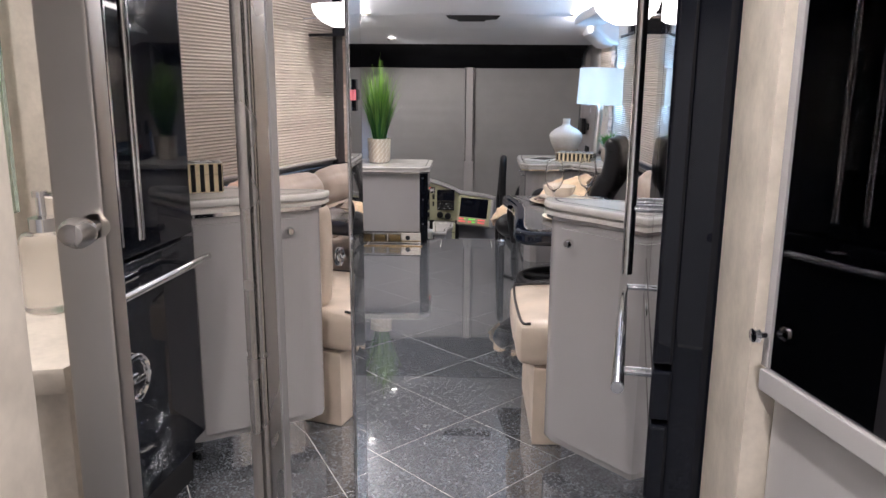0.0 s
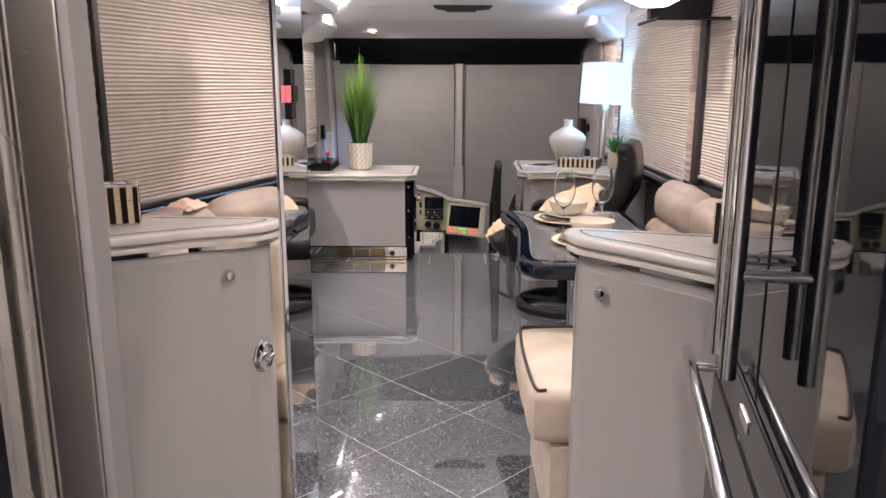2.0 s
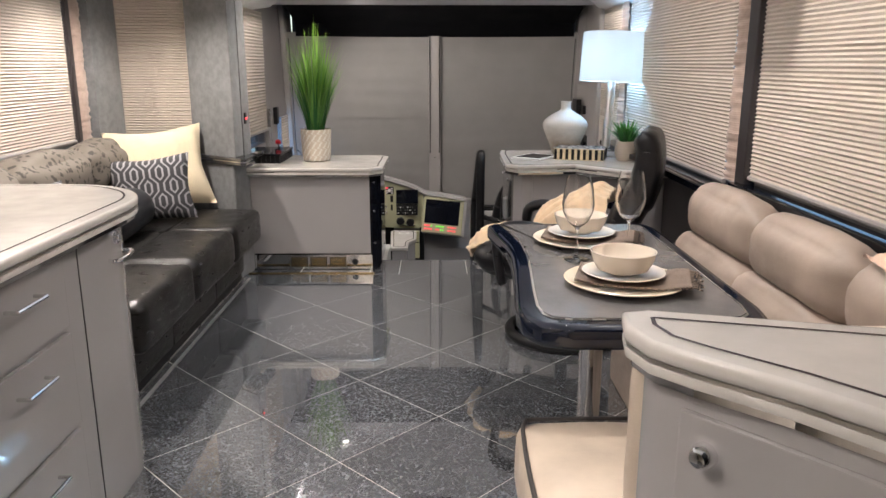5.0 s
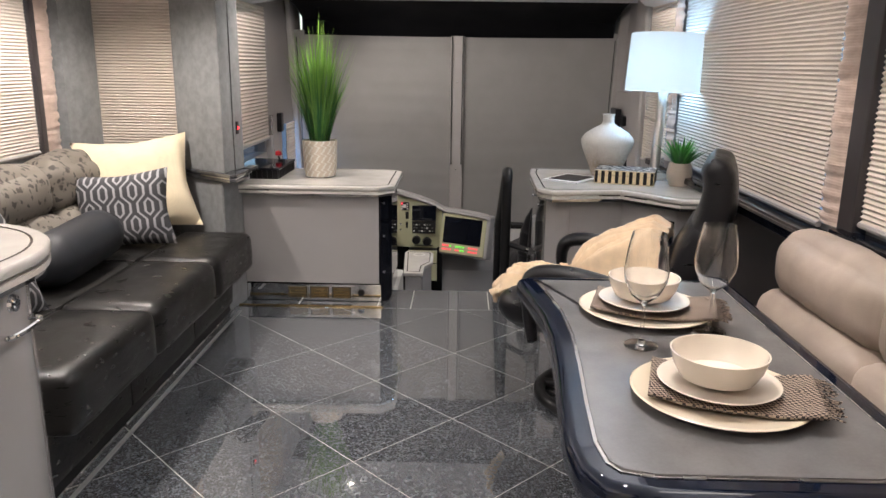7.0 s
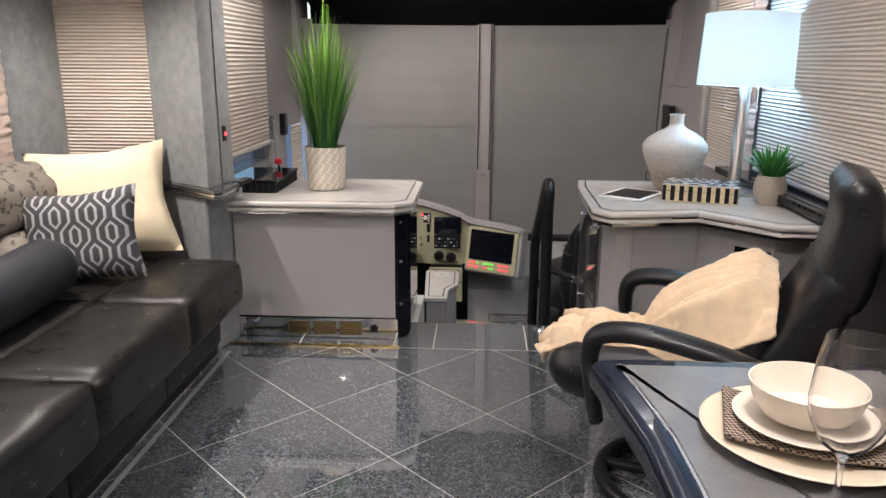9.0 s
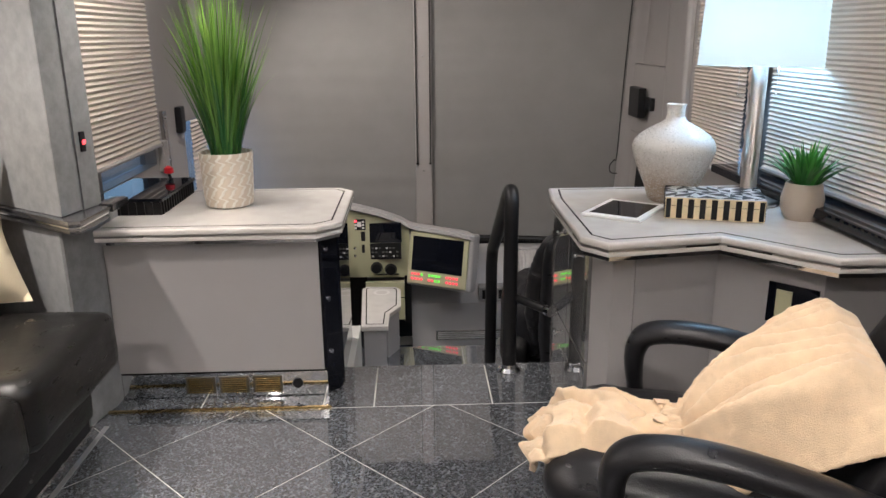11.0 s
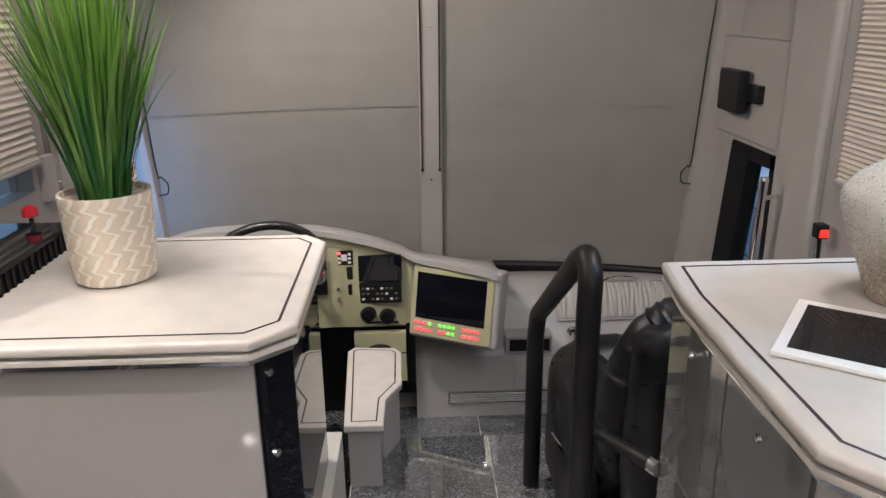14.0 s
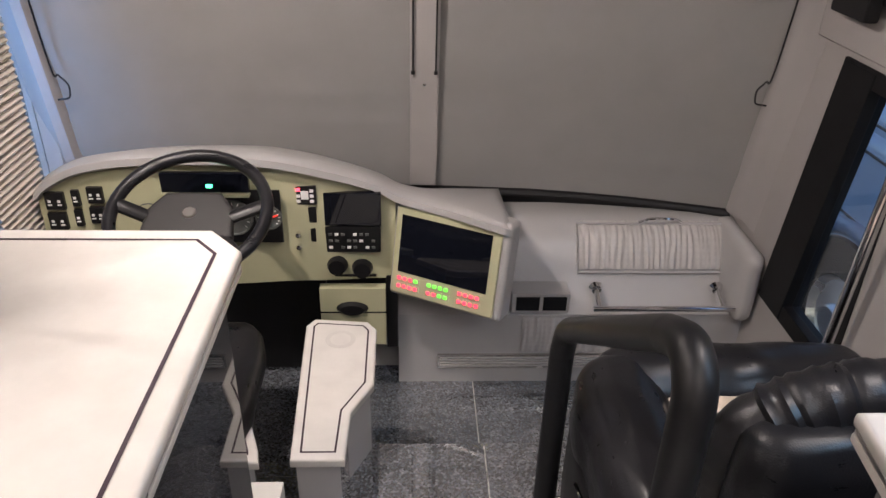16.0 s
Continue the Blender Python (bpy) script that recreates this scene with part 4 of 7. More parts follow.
solid("glass_vase", gv, plain("glitter_glass", (0.30, 0.38, 0.36), 0.08, 0.2, vary=0.5, scale=60, grain=200, relief=0.8, dist=0.004), "sparkling clear glass vase on the galley top", "vase")
b = B()
box(b, -1.70, 2.72, 1.40, -1.36, 4.45, 1.755, 0.01)
solid("wall_cabinet", b, BLACK_GLOSS, "black glossy wall cabinet above the galley", "cabinet")

# ---- sofa in the slide-out ----
so = thing("sofa", (-1.3, 5.7, 0), "long charcoal leather sofa with patterned back cushions", "sofa")
for k, (y0, y1) in enumerate(((4.70, 5.30), (5.302, 5.95), (5.952, 6.53))):
    b = B()
    cushion(b, -1.12, y0, 0.24, -0.76, y1, 0.435, 0.040, 0.003, 0.005, 16, seed=k)
    part("seat_cushion", b, CHAR_LEATHER, so)
    b = B()
    cushion(b, -1.66, y0, 0.26, -1.115, y1, 0.430, 0.02, 0.008, 0.007, 12, seed=k + 9)
    part("seat_cushion", b, CHAR_LEATHER, so)
    b = B()
    cushion(b, -1.0, y0 + 0.002, 0.055, -0.875, y1 - 0.002, 0.245, 0.012, 0.004, 0.003, 8, seed=k + 4)
    part("front_panel", b, CHAR_LEATHER, so)
b = B()
box(b, -1.66, 4.70, 0.0, -0.895, 6.52, 0.055)
part("plinth", b, BLACK_SATIN, so, smooth=False)
for k, (y0, y1) in enumerate(((4.72, 5.36), (5.37, 6.02), (6.03, 6.52))):
    b = B()
    cushion(b, -1.66, y0, 0.42, -1.40, y1, 0.62, 0.07, 0.03, 0.012, 10, seed=k + 20, m=Matrix.Identity(4))
    part("back_cushion", b, FLORAL, so, "dark floral jacquard cushion")
    b = B()
    cushion(b, -1.69, y0, 0.60, -1.46, y1, 0.83, 0.08, 0.03, 0.012, 10, seed=k + 30)
    part("back_cushion", b, FLORAL, so, "dark floral jacquard cushion")
b = B()
box(b, -0.906, 4.62, -0.003, -0.894, 6.55, 0.006)
solid("trim", b, NICKEL, "thin metal floor strip along the sofa", "floor strip", "structure", smooth=False)
b = B()
box(b, -0.862, 4.62, -0.003, -0.846, 6.55, 0.003)
solid("trim", b, plain("grey_floor_strip", (0.28, 0.28, 0.28), 0.3), "grey inlay strip in the floor along the sofa", "floor strip", "structure", smooth=False)


def scatter(name, w, h, t, m, material, label, ears=0.05, seed=0):
    b = B()
    pillow_mesh(b, w, h, t, Matrix.Identity(4), ears, 18, seed)
    ob = solid(name, b, material, label, "pillow")
    ob.matrix_world = m
    return ob


def by_corners(tl, tr, br, w, h):
    """A pillow's placing from three of its corners: x along its top edge, y up its side."""
    tl, tr, br = Vector(tl), Vector(tr), Vector(br)
    x, y = (tr - tl) / w, (tr - br) / h
    z = x.cross(y).normalized()
    c = (tl + br) / 2
    return Matrix(((x.x, y.x, z.x, c.x), (x.y, y.y, z.y, c.y), (x.z, y.z, z.z, c.z), (0, 0, 0, 1)))


scatter("throw_pillow", 0.53, 0.50, 0.15, by_corners((-1.64, 6.45, 0.890), (-1.137, 6.642, 0.895), (-0.970, 6.495, 0.455), 0.53, 0.50), CREAM_CLOTH, "large cream linen pillow leaning at the sofa's end", 0.14, 1)
scatter("throw_pillow", 0.47, 0.38, 0.15, by_corners((-1.50, 6.19, 0.757), (-1.075, 6.26, 0.785), (-1.010, 6.184, 0.442), 0.47, 0.38), TRELLIS, "charcoal and silver trellis-patterned pillow on the sofa", 0.12, 2)
b = B()
tube(b, smooth_path([(-1.27, 6.03, 0.545), (-1.26, 5.85, 0.54), (-1.25, 5.65, 0.535), (-1.25, 5.42, 0.535)], 5), [0.05, 0.09] + [0.105] * 12 + [0.09, 0.05], 20)
solid("bolster_pillow", b, NAVY_CLOTH, "dark satin bolster pillow on the sofa", "pillow")
scatter("throw_pillow", 0.44, 0.40, 0.15, pose(-1.30, 5.12, 0.60, 62, 0, 70), TRELLIS, "charcoal and silver trellis-patterned pillow beside the galley", 0.10, 5)

# ---- front cabinet behind the driver ----
fc = thing("front_cabinet", (-0.5, 7.0, 0), "grey lacquered cabinet with black corner panels and a brass vent", "cabinet")
b = B()
prism(b, [(-0.95, 6.752), (-0.135, 6.752), (-0.085, 6.815), (-0.085, 7.27), (-0.13, 7.33), (-0.95, 7.33)], 0.0, 0.60)
part("body", b, BLACK_GLOSS, fc, "black glossy side", smooth=False)
b = B()
box(b, -0.865, 6.736, 0.105, -0.140, 6.753, 0.592, 0.003)
part("door", b, LACQUER, fc)
b = B()
box(b, -0.865, 6.745, 0.004, -0.130, 6.7535, 0.095, 0.002)
part("vent_panel", b, CHROME, fc, "polished metal vent panel")
for x0 in (-0.64, -0.52, -0.40):
    b = B()
    box(b, x0, 6.741, 0.018, x0 + 0.105, 6.7455, 0.082)
    gr = part("grille", b, plain("dark_brass", (0.05, 0.045, 0.035), 0.5), fc, "dark brass grille", smooth=False)
    for k in range(7):
        b = B()
        box(b, x0 + 0.008, 6.7375, 0.022 + k * 0.0085, x0 + 0.097, 6.7415, 0.026 + k * 0.0085)
        part("slat", b, BRASS, gr, smooth=False)
b = B()
lathe(b, [(0.0, 0.004), (0.018, 0.004), (0.02, 0.0)], 18, m=Matrix.Translation((-0.24, 6.745, 0.05)) @ pose(0, 0, 0, 90, 0, 0))
part("vent_knob", b, BLACK_SATIN, fc)
b = B()
prism(b, [(-0.136, 6.748), (-0.128, 6.742), (-0.076, 6.808), (-0.086, 6.814)], 0.02, 0.595)
part("corner_panel", b, BLACK_GLOSS, fc, smooth=False)
for z in (0.17, 0.37, 0.55):
    b = B()
    lathe(b, [(0.0, 0.010), (0.008, 0.009), (0.010, 0.0)], 14, m=Matrix.Translation((-0.118, 6.754, z)) @ pose(0, 0, 0, 90, 0, 52))
    part("stud", b, CHROME, fc, "chrome stud")
worktop("worktop", [(-0.965, 6.69), (-0.135, 6.69), (-0.055, 6.765), (-0.055, 7.295), (-0.115, 7.365), (-0.965, 7.365)], 0.60, 0.645, "white quartz top on the front cabinet")
b = B()
box(b, -0.90, 6.640, -0.003, -0.11, 6.652, 0.008, 0.002)
solid("trim", b, BRASS, "thin brass floor strip before the front cabinet", "floor strip", "structure")

at_ = (-0.82, 7.02, 0.645)
bx = thing("black_tray_box", at_, "black glossy ribbed electronics box on the front cabinet", "electronics box")
b = B()
box(b, -0.955, 6.90, 0.693, -0.705, 7.32, 0.706, 0.002)
part("lid", b, BLACK_GLOSS, bx)
b = B()
box(b, -0.948, 6.907, 0.6455, -0.712, 7.313, 0.693)
for k in range(9):
    box(b, -0.950 + k * 0.0290, 6.901, 0.646, -0.944 + k * 0.0290, 6.907, 0.692)
for k in range(14):
    box(b, -0.712, 6.915 + k * 0.029, 0.646, -0.706, 6.922 + k * 0.029, 0.692)
part("ribbed_body", b, BLACK_SATIN, bx, smooth=False)


def grass_plant(at, pot_r, pot_h, blades, height, spread, pot_mat, leaf_mat, label, pot_label, pot_prof, seed, width=0.005):
    rnd = random.Random(seed)
    t = thing("potted_plant", at, label, "plant")
    b = B()
    lathe(b, pot_prof, 40, m=Matrix.Translation(at))
    part("pot", b, pot_mat, t, pot_label)
    b = B()
    lathe(b, [(0.0, 0.0), (pot_r * 0.9, 0.0)], 20, m=Matrix.Translation((at[0], at[1], at[2] + pot_h * 0.93)))
    part("soil", b, plain("dark_soil", (0.03, 0.025, 0.02), 0.9), t)
    b = B()
    for k in range(blades):
        a, q = rnd.uniform(0, 6.283), math.sqrt(rnd.random())
        rr = pot_r * 0.62 * q
        h = height * (0.50 + 0.50 * rnd.random() ** 1.3) * (1.0 - 0.22 * q)
        stray = rnd.random() < 0.10
        out = spread * (q * rnd.uniform(0.45, 1.0) + (0.25 if stray else 0.0))
        a2 = a + rnd.uniform(-0.5, 0.5)
        ca, sa = math.cos(a2), math.sin(a2)
        root = Vector((at[0] + rr * math.cos(a), at[1] + rr * math.sin(a), at[2] + pot_h * 0.92))
        wdir = (Vector((-sa, ca, 0)) + Vector((ca, sa, 0)) * rnd.uniform(-1, 1)).normalized()
        w = width * rnd.uniform(0.6, 1.25)
        prev = None
        droop, bend = rnd.uniform(0.0, 0.20) * q, rnd.uniform(1.1, 1.9)
        for i in range(8):
            u = i / 7
            p = root + Vector((ca, sa, 0)) * out * (u ** bend) + Vector((0, 0, h * (u - droop * u ** 3)))
            ww = w * (0.75 + 0.25 * math.sin(math.pi * u)) * (1 - u ** 2.6) + 0.0003
            cur = (b.verts.new(p - wdir * ww), b.verts.new(p + wdir * ww))
            if prev:
                b.faces.new((prev[0], prev[1], cur[1], cur[0]))
            prev = cur
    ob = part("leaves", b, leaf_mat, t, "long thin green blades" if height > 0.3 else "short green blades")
    ob["kind"] = "stuff"
    return t


def wave_pot_material():
    m, nt, p = nodes_of("wave_relief_ceramic")
    s = nt.nodes.new("ShaderNodeSeparateXYZ")
    nt.links.new(coords(nt), s.inputs[0])
    ang_ = math_node(nt, "ARCTAN2", math_node(nt, "SUBTRACT", s.outputs[1], 7.06), math_node(nt, "ADD", s.outputs[0], 0.505))
    v = math_node(nt, "MULTIPLY", s.outputs[2], 138.0)
    u = math_node(nt, "MULTIPLY", ang_, 8 / 6.2832)
    d = math_node(nt, "PINGPONG", math_node(nt, "ADD", math_node(nt, "MULTIPLY", u, 2.0), math_node(nt, "MULTIPLY", math_node(nt, "SINE", math_node(nt, "ADD", v, math_node(nt, "MULTIPLY", math_node(nt, "SINE", v), 0.9))), 0.34)), 0.5)
    nt.links.new(ramp(nt, d, [(0.14, (0.84, 0.80, 0.72)), (0.18, (0.68, 0.59, 0.48))]), p.inputs["Base Color"])
    p.inputs["Roughness"].default_value = 0.5
    bump(nt, p, ramp(nt, d, [(0.13, (1, 1, 1)), (0.19, (0, 0, 0))]), 0.5, 0.002)
    return m


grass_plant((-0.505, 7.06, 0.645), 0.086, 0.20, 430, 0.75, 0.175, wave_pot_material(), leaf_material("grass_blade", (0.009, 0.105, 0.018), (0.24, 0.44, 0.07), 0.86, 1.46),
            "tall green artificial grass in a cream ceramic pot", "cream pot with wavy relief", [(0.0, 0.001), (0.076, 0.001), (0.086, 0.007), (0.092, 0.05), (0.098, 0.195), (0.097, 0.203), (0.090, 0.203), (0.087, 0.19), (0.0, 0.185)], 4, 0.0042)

# ---- desk by the entry ----
dk = thing("desk_cabinet", (1.05, 6.45, 0), "grey lacquered desk cabinet with glossy doors and chrome knobs", "cabinet")
b = B()
prism(b, [(0.692, 6.76), (0.685, 6.22), (0.725, 6.155), (0.775, 6.145), (1.02, 6.18), (1.21, 5.975), (1.425, 5.97), (1.425, 6.76)], 0.0, 0.70)
part("body", b, LACQUER, dk, smooth=False)
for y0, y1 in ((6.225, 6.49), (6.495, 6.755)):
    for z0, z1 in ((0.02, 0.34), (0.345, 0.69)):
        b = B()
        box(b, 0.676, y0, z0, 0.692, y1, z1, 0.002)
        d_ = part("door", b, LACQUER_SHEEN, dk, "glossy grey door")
        b = B()
        lathe(b, [(0.0, 0.018), (0.006, 0.017), (0.008, 0.011), (0.004, 0.007), (0.004, 0.0)], 14, m=Matrix.Translation((0.676, y0 + 0.12, z1 - 0.06)) @ pose(0, 0, 0, 0, -90, 0))
        part("knob", b, CHROME, d_)
b = B()
prism(b, [(0.783, 6.139), (1.016, 6.173), (1.016, 6.180), (0.783, 6.146)], 0.27, 0.685)
part("front_panel", b, LACQUER, dk, smooth=False)
PM = pose(1.02, 6.18, 0, 0, 0, math.degrees(math.atan2(5.975 - 6.18, 1.21 - 1.02)))
b = B()
box(b, 0.145, -0.006, 0.525, 0.272, -0.001, 0.635, 0.002, m=PM)
op = part("outlet_panel", b, BLACK_GLOSS, dk, "black outlet plate")
b = B()
box(b, 0.168, -0.010, 0.545, 0.208, -0.006, 0.618, 0.002, m=PM)
part("cover_plate", b, OLIVE, op, "cream cover plate")
worktop("worktop", [(0.662, 6.80), (0.640, 6.62), (0.632, 6.15), (0.690, 6.075), (1.0, 6.125), (1.20, 5.905), (1.43, 5.90), (1.43, 6.80)], 0.70, 0.742, "white quartz desk top with a dark inlaid line", 0.03)

at_ = (1.013, 6.575, 0.742)
b = B()
lathe(b, [(0.0, 0.0), (0.062, 0.0), (0.069, 0.006), (0.084, 0.05), (0.103, 0.094), (0.119, 0.134), (0.1265, 0.160), (0.1275, 0.176), (0.121, 0.193), (0.104, 0.212), (0.074, 0.232), (0.044, 0.247), (0.031, 0.257), (0.0275, 0.268), (0.0275, 0.292), (0.031, 0.304), (0.027, 0.304), (0.022, 0.29), (0.0, 0.285)], 48, m=Matrix.Translation(at_))


def vase_material():
    m, nt, p = nodes_of("glitter_vase")
    vec = coords(nt)
    v = nt.nodes.new("ShaderNodeTexVoronoi")
    v.inputs["Scale"].default_value = 380
    nt.links.new(vec, v.inputs["Vector"])
    s = nt.nodes.new("ShaderNodeSeparateXYZ")
    nt.links.new(vec, s.inputs[0])
    r = nt.nodes.new("ShaderNodeMapRange")
    r.inputs[1].default_value, r.inputs[2].default_value = 0.83, 0.93
    nt.links.new(math_node(nt, "ADD", s.outputs[2], math_node(nt, "MULTIPLY", noise_node(nt, vec, 12, 4), 0.05)), r.inputs[0])
    body = mixc(nt, r.outputs[0], (0.40, 0.33, 0.26), (0.66, 0.645, 0.61))
    sep = nt.nodes.new("ShaderNodeSeparateColor")
    nt.links.new(v.outputs["Color"], sep.inputs[0])
    nt.links.new(mixc(nt, ramp(nt, sep.outputs[0], [(0.70, (0, 0, 0)), (0.98, (0.5, 0.5, 0.5))]), body, (0.8, 0.8, 0.78)), p.inputs["Base Color"])
    nt.links.new(ramp(nt, sep.outputs[1], [(0.3, (0.15,) * 3), (0.7, (0.5,) * 3)]), p.inputs["Roughness"])
    nt.links.new(ramp(nt, sep.outputs[2], [(0.85, (0, 0, 0)), (0.95, (0.35, 0.35, 0.35))]), p.inputs["Metallic"])
    bump(nt, p, sep.outputs[1], 0.4, 0.003)
    return m


solid("vase", b, vase_material(), "pearl and sand glitter ceramic vase on the desk", "vase")

tl = thing("table_lamp", (1.24, 6.52, 0.742), "lit table lamp with a white drum shade and steel column", "lamp")
b = B()
lathe(b, [(0.0, 0.0), (0.092, 0.0), (0.095, 0.008), (0.09, 0.014), (0.0, 0.016)], 36, m=Matrix.Translation((1.24, 6.52, 0.7422)))
part("base", b, NICKEL, tl, "round steel base")
b = B()
tube(b, [(1.24, 6.52, 0.757), (1.24, 6.52, 0.79)], 0.014, 16)
tube(b, [(1.24, 6.52, 0.79), (1.277, 6.60, 1.22)], 0.024, 24)
part("column", b, NICKEL, tl, "brushed steel column")


def shade_material():
    m, nt, p = nodes_of("lit_lamp_shade")
    p.inputs["Base Color"].default_value = (0.62, 0.62, 0.61, 1)
    p.inputs["Roughness"].default_value = 0.9
    p.inputs["Emission Color"].default_value = (0.72, 0.90, 1.0, 1)
    p.inputs["Emission Strength"].default_value = 0.50
    tr_ = nt.nodes.new("ShaderNodeBsdfTranslucent")
    tr_.inputs[0].default_value = (0.52, 0.50, 0.48, 1)
    mx = nt.nodes.new("ShaderNodeMixShader")
    mx.inputs[0].default_value = 0.45
    out = nt.nodes["Material Output"]
    nt.links.new(p.outputs[0], mx.inputs[1])
    nt.links.new(tr_.outputs[0], mx.inputs[2])
    nt.links.new(mx.outputs[0], out.inputs[0])
    return m


b = B()
sm = Matrix.Translation((1.278, 6.605, 1.155)) @ pose(0, 0, 0, -2, 2, 0)
lathe(b, [(0.187, 0.0), (0.180, 0.27), (0.177, 0.27), (0.184, 0.0), (0.187, 0.0)], 56, m=sm)
part("shade", b, shade_material(), tl, "glowing white drum shade")
for dx in (-0.075, 0.045):
    b = B()
    for k in range(14):
        lathe(b, [(0.0, -0.0022), (0.002, 0.0), (0.0, 0.0022)], 6, m=Matrix.Translation((1.262 + dx, 6.54, 1.16 - 0.0055 * k)))
    lathe(b, [(0.0, -0.006), (0.005, -0.003), (0.004, 0.004), (0.0, 0.006)], 10, m=Matrix.Translation((1.262 + dx, 6.54, 1.077)))
    part("pull_chain", b, CHROME, tl, "beaded pull chain")

striped_box((1.07, 6.37, 0.743), 0.27, 0.17, 0.062, -38 + 20, 17, "black and cream striped box with a triangle-inlay lid on the desk")
tb = thing("tablet", (0.825, 6.425, 0.742), "white-framed tablet lying on the desk", "tablet")
TM = pose(0.825, 6.425, 0.743, 0, 0, -36)
b = B()
box(b, -0.09, -0.118, 0.0, 0.09, 0.118, 0.008, 0.003, m=TM @ pose(0, 0, 0, 0, 0, 0))
part("case", b, WHITE, tb)
b = B()
box(b, -0.072, -0.094, 0.008, 0.072, 0.094, 0.0088, m=TM)
part("screen", b, BLACK_GLOSS, tb, smooth=False)
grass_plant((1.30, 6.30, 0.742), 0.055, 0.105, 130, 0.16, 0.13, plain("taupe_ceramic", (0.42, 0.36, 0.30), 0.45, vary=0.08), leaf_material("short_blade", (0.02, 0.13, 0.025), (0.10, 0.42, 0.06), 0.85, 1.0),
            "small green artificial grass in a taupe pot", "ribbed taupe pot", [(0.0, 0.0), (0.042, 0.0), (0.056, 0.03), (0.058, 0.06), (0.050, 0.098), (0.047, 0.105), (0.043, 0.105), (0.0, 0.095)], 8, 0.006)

# ---- armchair with a throw ----
ac = thing("armchair", (0.868, 5.58, 0), "black leather swivel recliner on a ring base", "armchair")
AM = pose(0.868, 5.580, 0, 0, 0, -20)
b = B()
tube(b, [(0.25 * math.cos(a), 0.25 * math.sin(a), 0.025) for a in [2 * math.pi * k / 40 for k in range(40)]], 0.024, 12, closed=True, m=AM)
part("base_ring", b, BLACK_SATIN, ac)
b = B()
tube(b, [(0, 0, 0.03), (0, 0, 0.30)], 0.03, 14, m=AM)
tube(b, [(-0.25, 0, 0.03), (0.25, 0, 0.03)], 0.018, 10, m=AM)
part("swivel_post", b, BLACK_SATIN, ac)
b = B()
cushion(b, -0.40, -0.225, 0.30, 0.20, 0.225, 0.455, 0.075, 0.02, 0.008, 16, seed=3, m=AM @ pose(0, 0, 0, 0, 2, 0))
part("seat", b, BLACK_LEATHER, ac)


def recliner_pad(front, width, thick, rows=26, cols=20, seed=0):
    """A padded slab swept along a side profile of (x, z) points, crowned across its width."""
    b = bmesh.new()
    path = smooth_path([(x, 0, z) for x, z in front], 6)
    g, n = {}, len(path)
    for i, p in enumerate(path):
        d = (path[min(i + 1, n - 1)] - path[max(i - 1, 0)]).normalized()
        nrm = Vector((-d.z, 0, d.x))
        e = i / (n - 1)
        taper = min(1.0, (1 - e) / 0.10 + 0.02, e / 0.10 + 0.02) ** 0.5
        half = width(e) / 2
        for j in range(cols):
            a = 2 * math.pi * j / cols
            ca, sa = math.cos(a), math.sin(a)
            y = half * math.copysign(abs(ca) ** 0.45, ca) * (0.86 + 0.14 * taper)
            o = thick(e) / 2 * math.copysign(abs(sa) ** 0.6, sa) * taper
            q = p + nrm * o + Vector((0, y, 0))
            q += nrm * 0.006 * noise.noise(q * 14 + Vector((seed, 0, 0)))
            g[i, j] = b.verts.new(q)
    for i in range(n - 1):
        for j in range(cols):
            b.faces.new((g[i, j], g[i, (j + 1) % cols], g[i + 1, (j + 1) % cols], g[i + 1, j]))
    b.faces.new([g[0, j] for j in range(cols)][::-1])
    b.faces.new([g[n - 1, j] for j in range(cols)])
    bmesh.ops.recalc_face_normals(b, faces=b.faces[:])
    bmesh.ops.transform(b, matrix=AM, verts=b.verts)
    return b


part("backrest", recliner_pad([(0.16, 0.37), (0.22, 0.50), (0.285, 0.64), (0.345, 0.77)], lambda e: 0.47 - 0.05 * e, lambda e: 0.16 - 0.03 * e, seed=5), BLACK_LEATHER, ac)
part("headrest", recliner_pad([(0.30, 0.655), (0.335, 0.73), (0.352, 0.82), (0.350, 0.91), (0.325, 0.985)], lambda e: 0.43 - 0.03 * e, lambda e: 0.15 - 0.05 * e, seed=6), BLACK_LEATHER, ac, "winged black leather headrest")
for sy in (-0.29, 0.27):
    b = B()
    arm = smooth_path([(-0.225, 0, 0.31), (-0.245, 0, 0.42), (-0.25, 0, 0.515), (-0.215, 0, 0.563), (-0.10, 0, 0.572), (0.06, 0, 0.545), (0.20, 0, 0.505)], 6)
    tube(b, arm, [0.020] * 8 + [0.022 + 0.005 * min(1, k / 6) for k in range(len(arm) - 8)], 16, m=AM @ Matrix.Translation((0, sy, 0)) @ Matrix.Diagonal((1, 1.55, 1, 1)))
    part("armrest", b, BLACK_LEATHER, ac)


def draped(b, m, nu, nv, fn):
    g = {}
    for i in range(nu + 1):
        for j in range(nv + 1):
            g[i, j] = b.verts.new(m @ Vector(fn(i / nu, j / nv)))
    for i in range(nu):
        for j in range(nv):
            b.faces.new((g[i, j], g[i + 1, j], g[i + 1, j + 1], g[i, j + 1]))


LIE = [Vector((x, z, 0)) for x, z in ((-0.425, 0.370), (-0.41, 0.415), (-0.36, 0.445), (-0.28, 0.455), (-0.17, 0.458), (-0.09, 0.475), (-0.03, 0.530), (0.03, 0.585), (0.11, 0.630), (0.20, 0.675))]


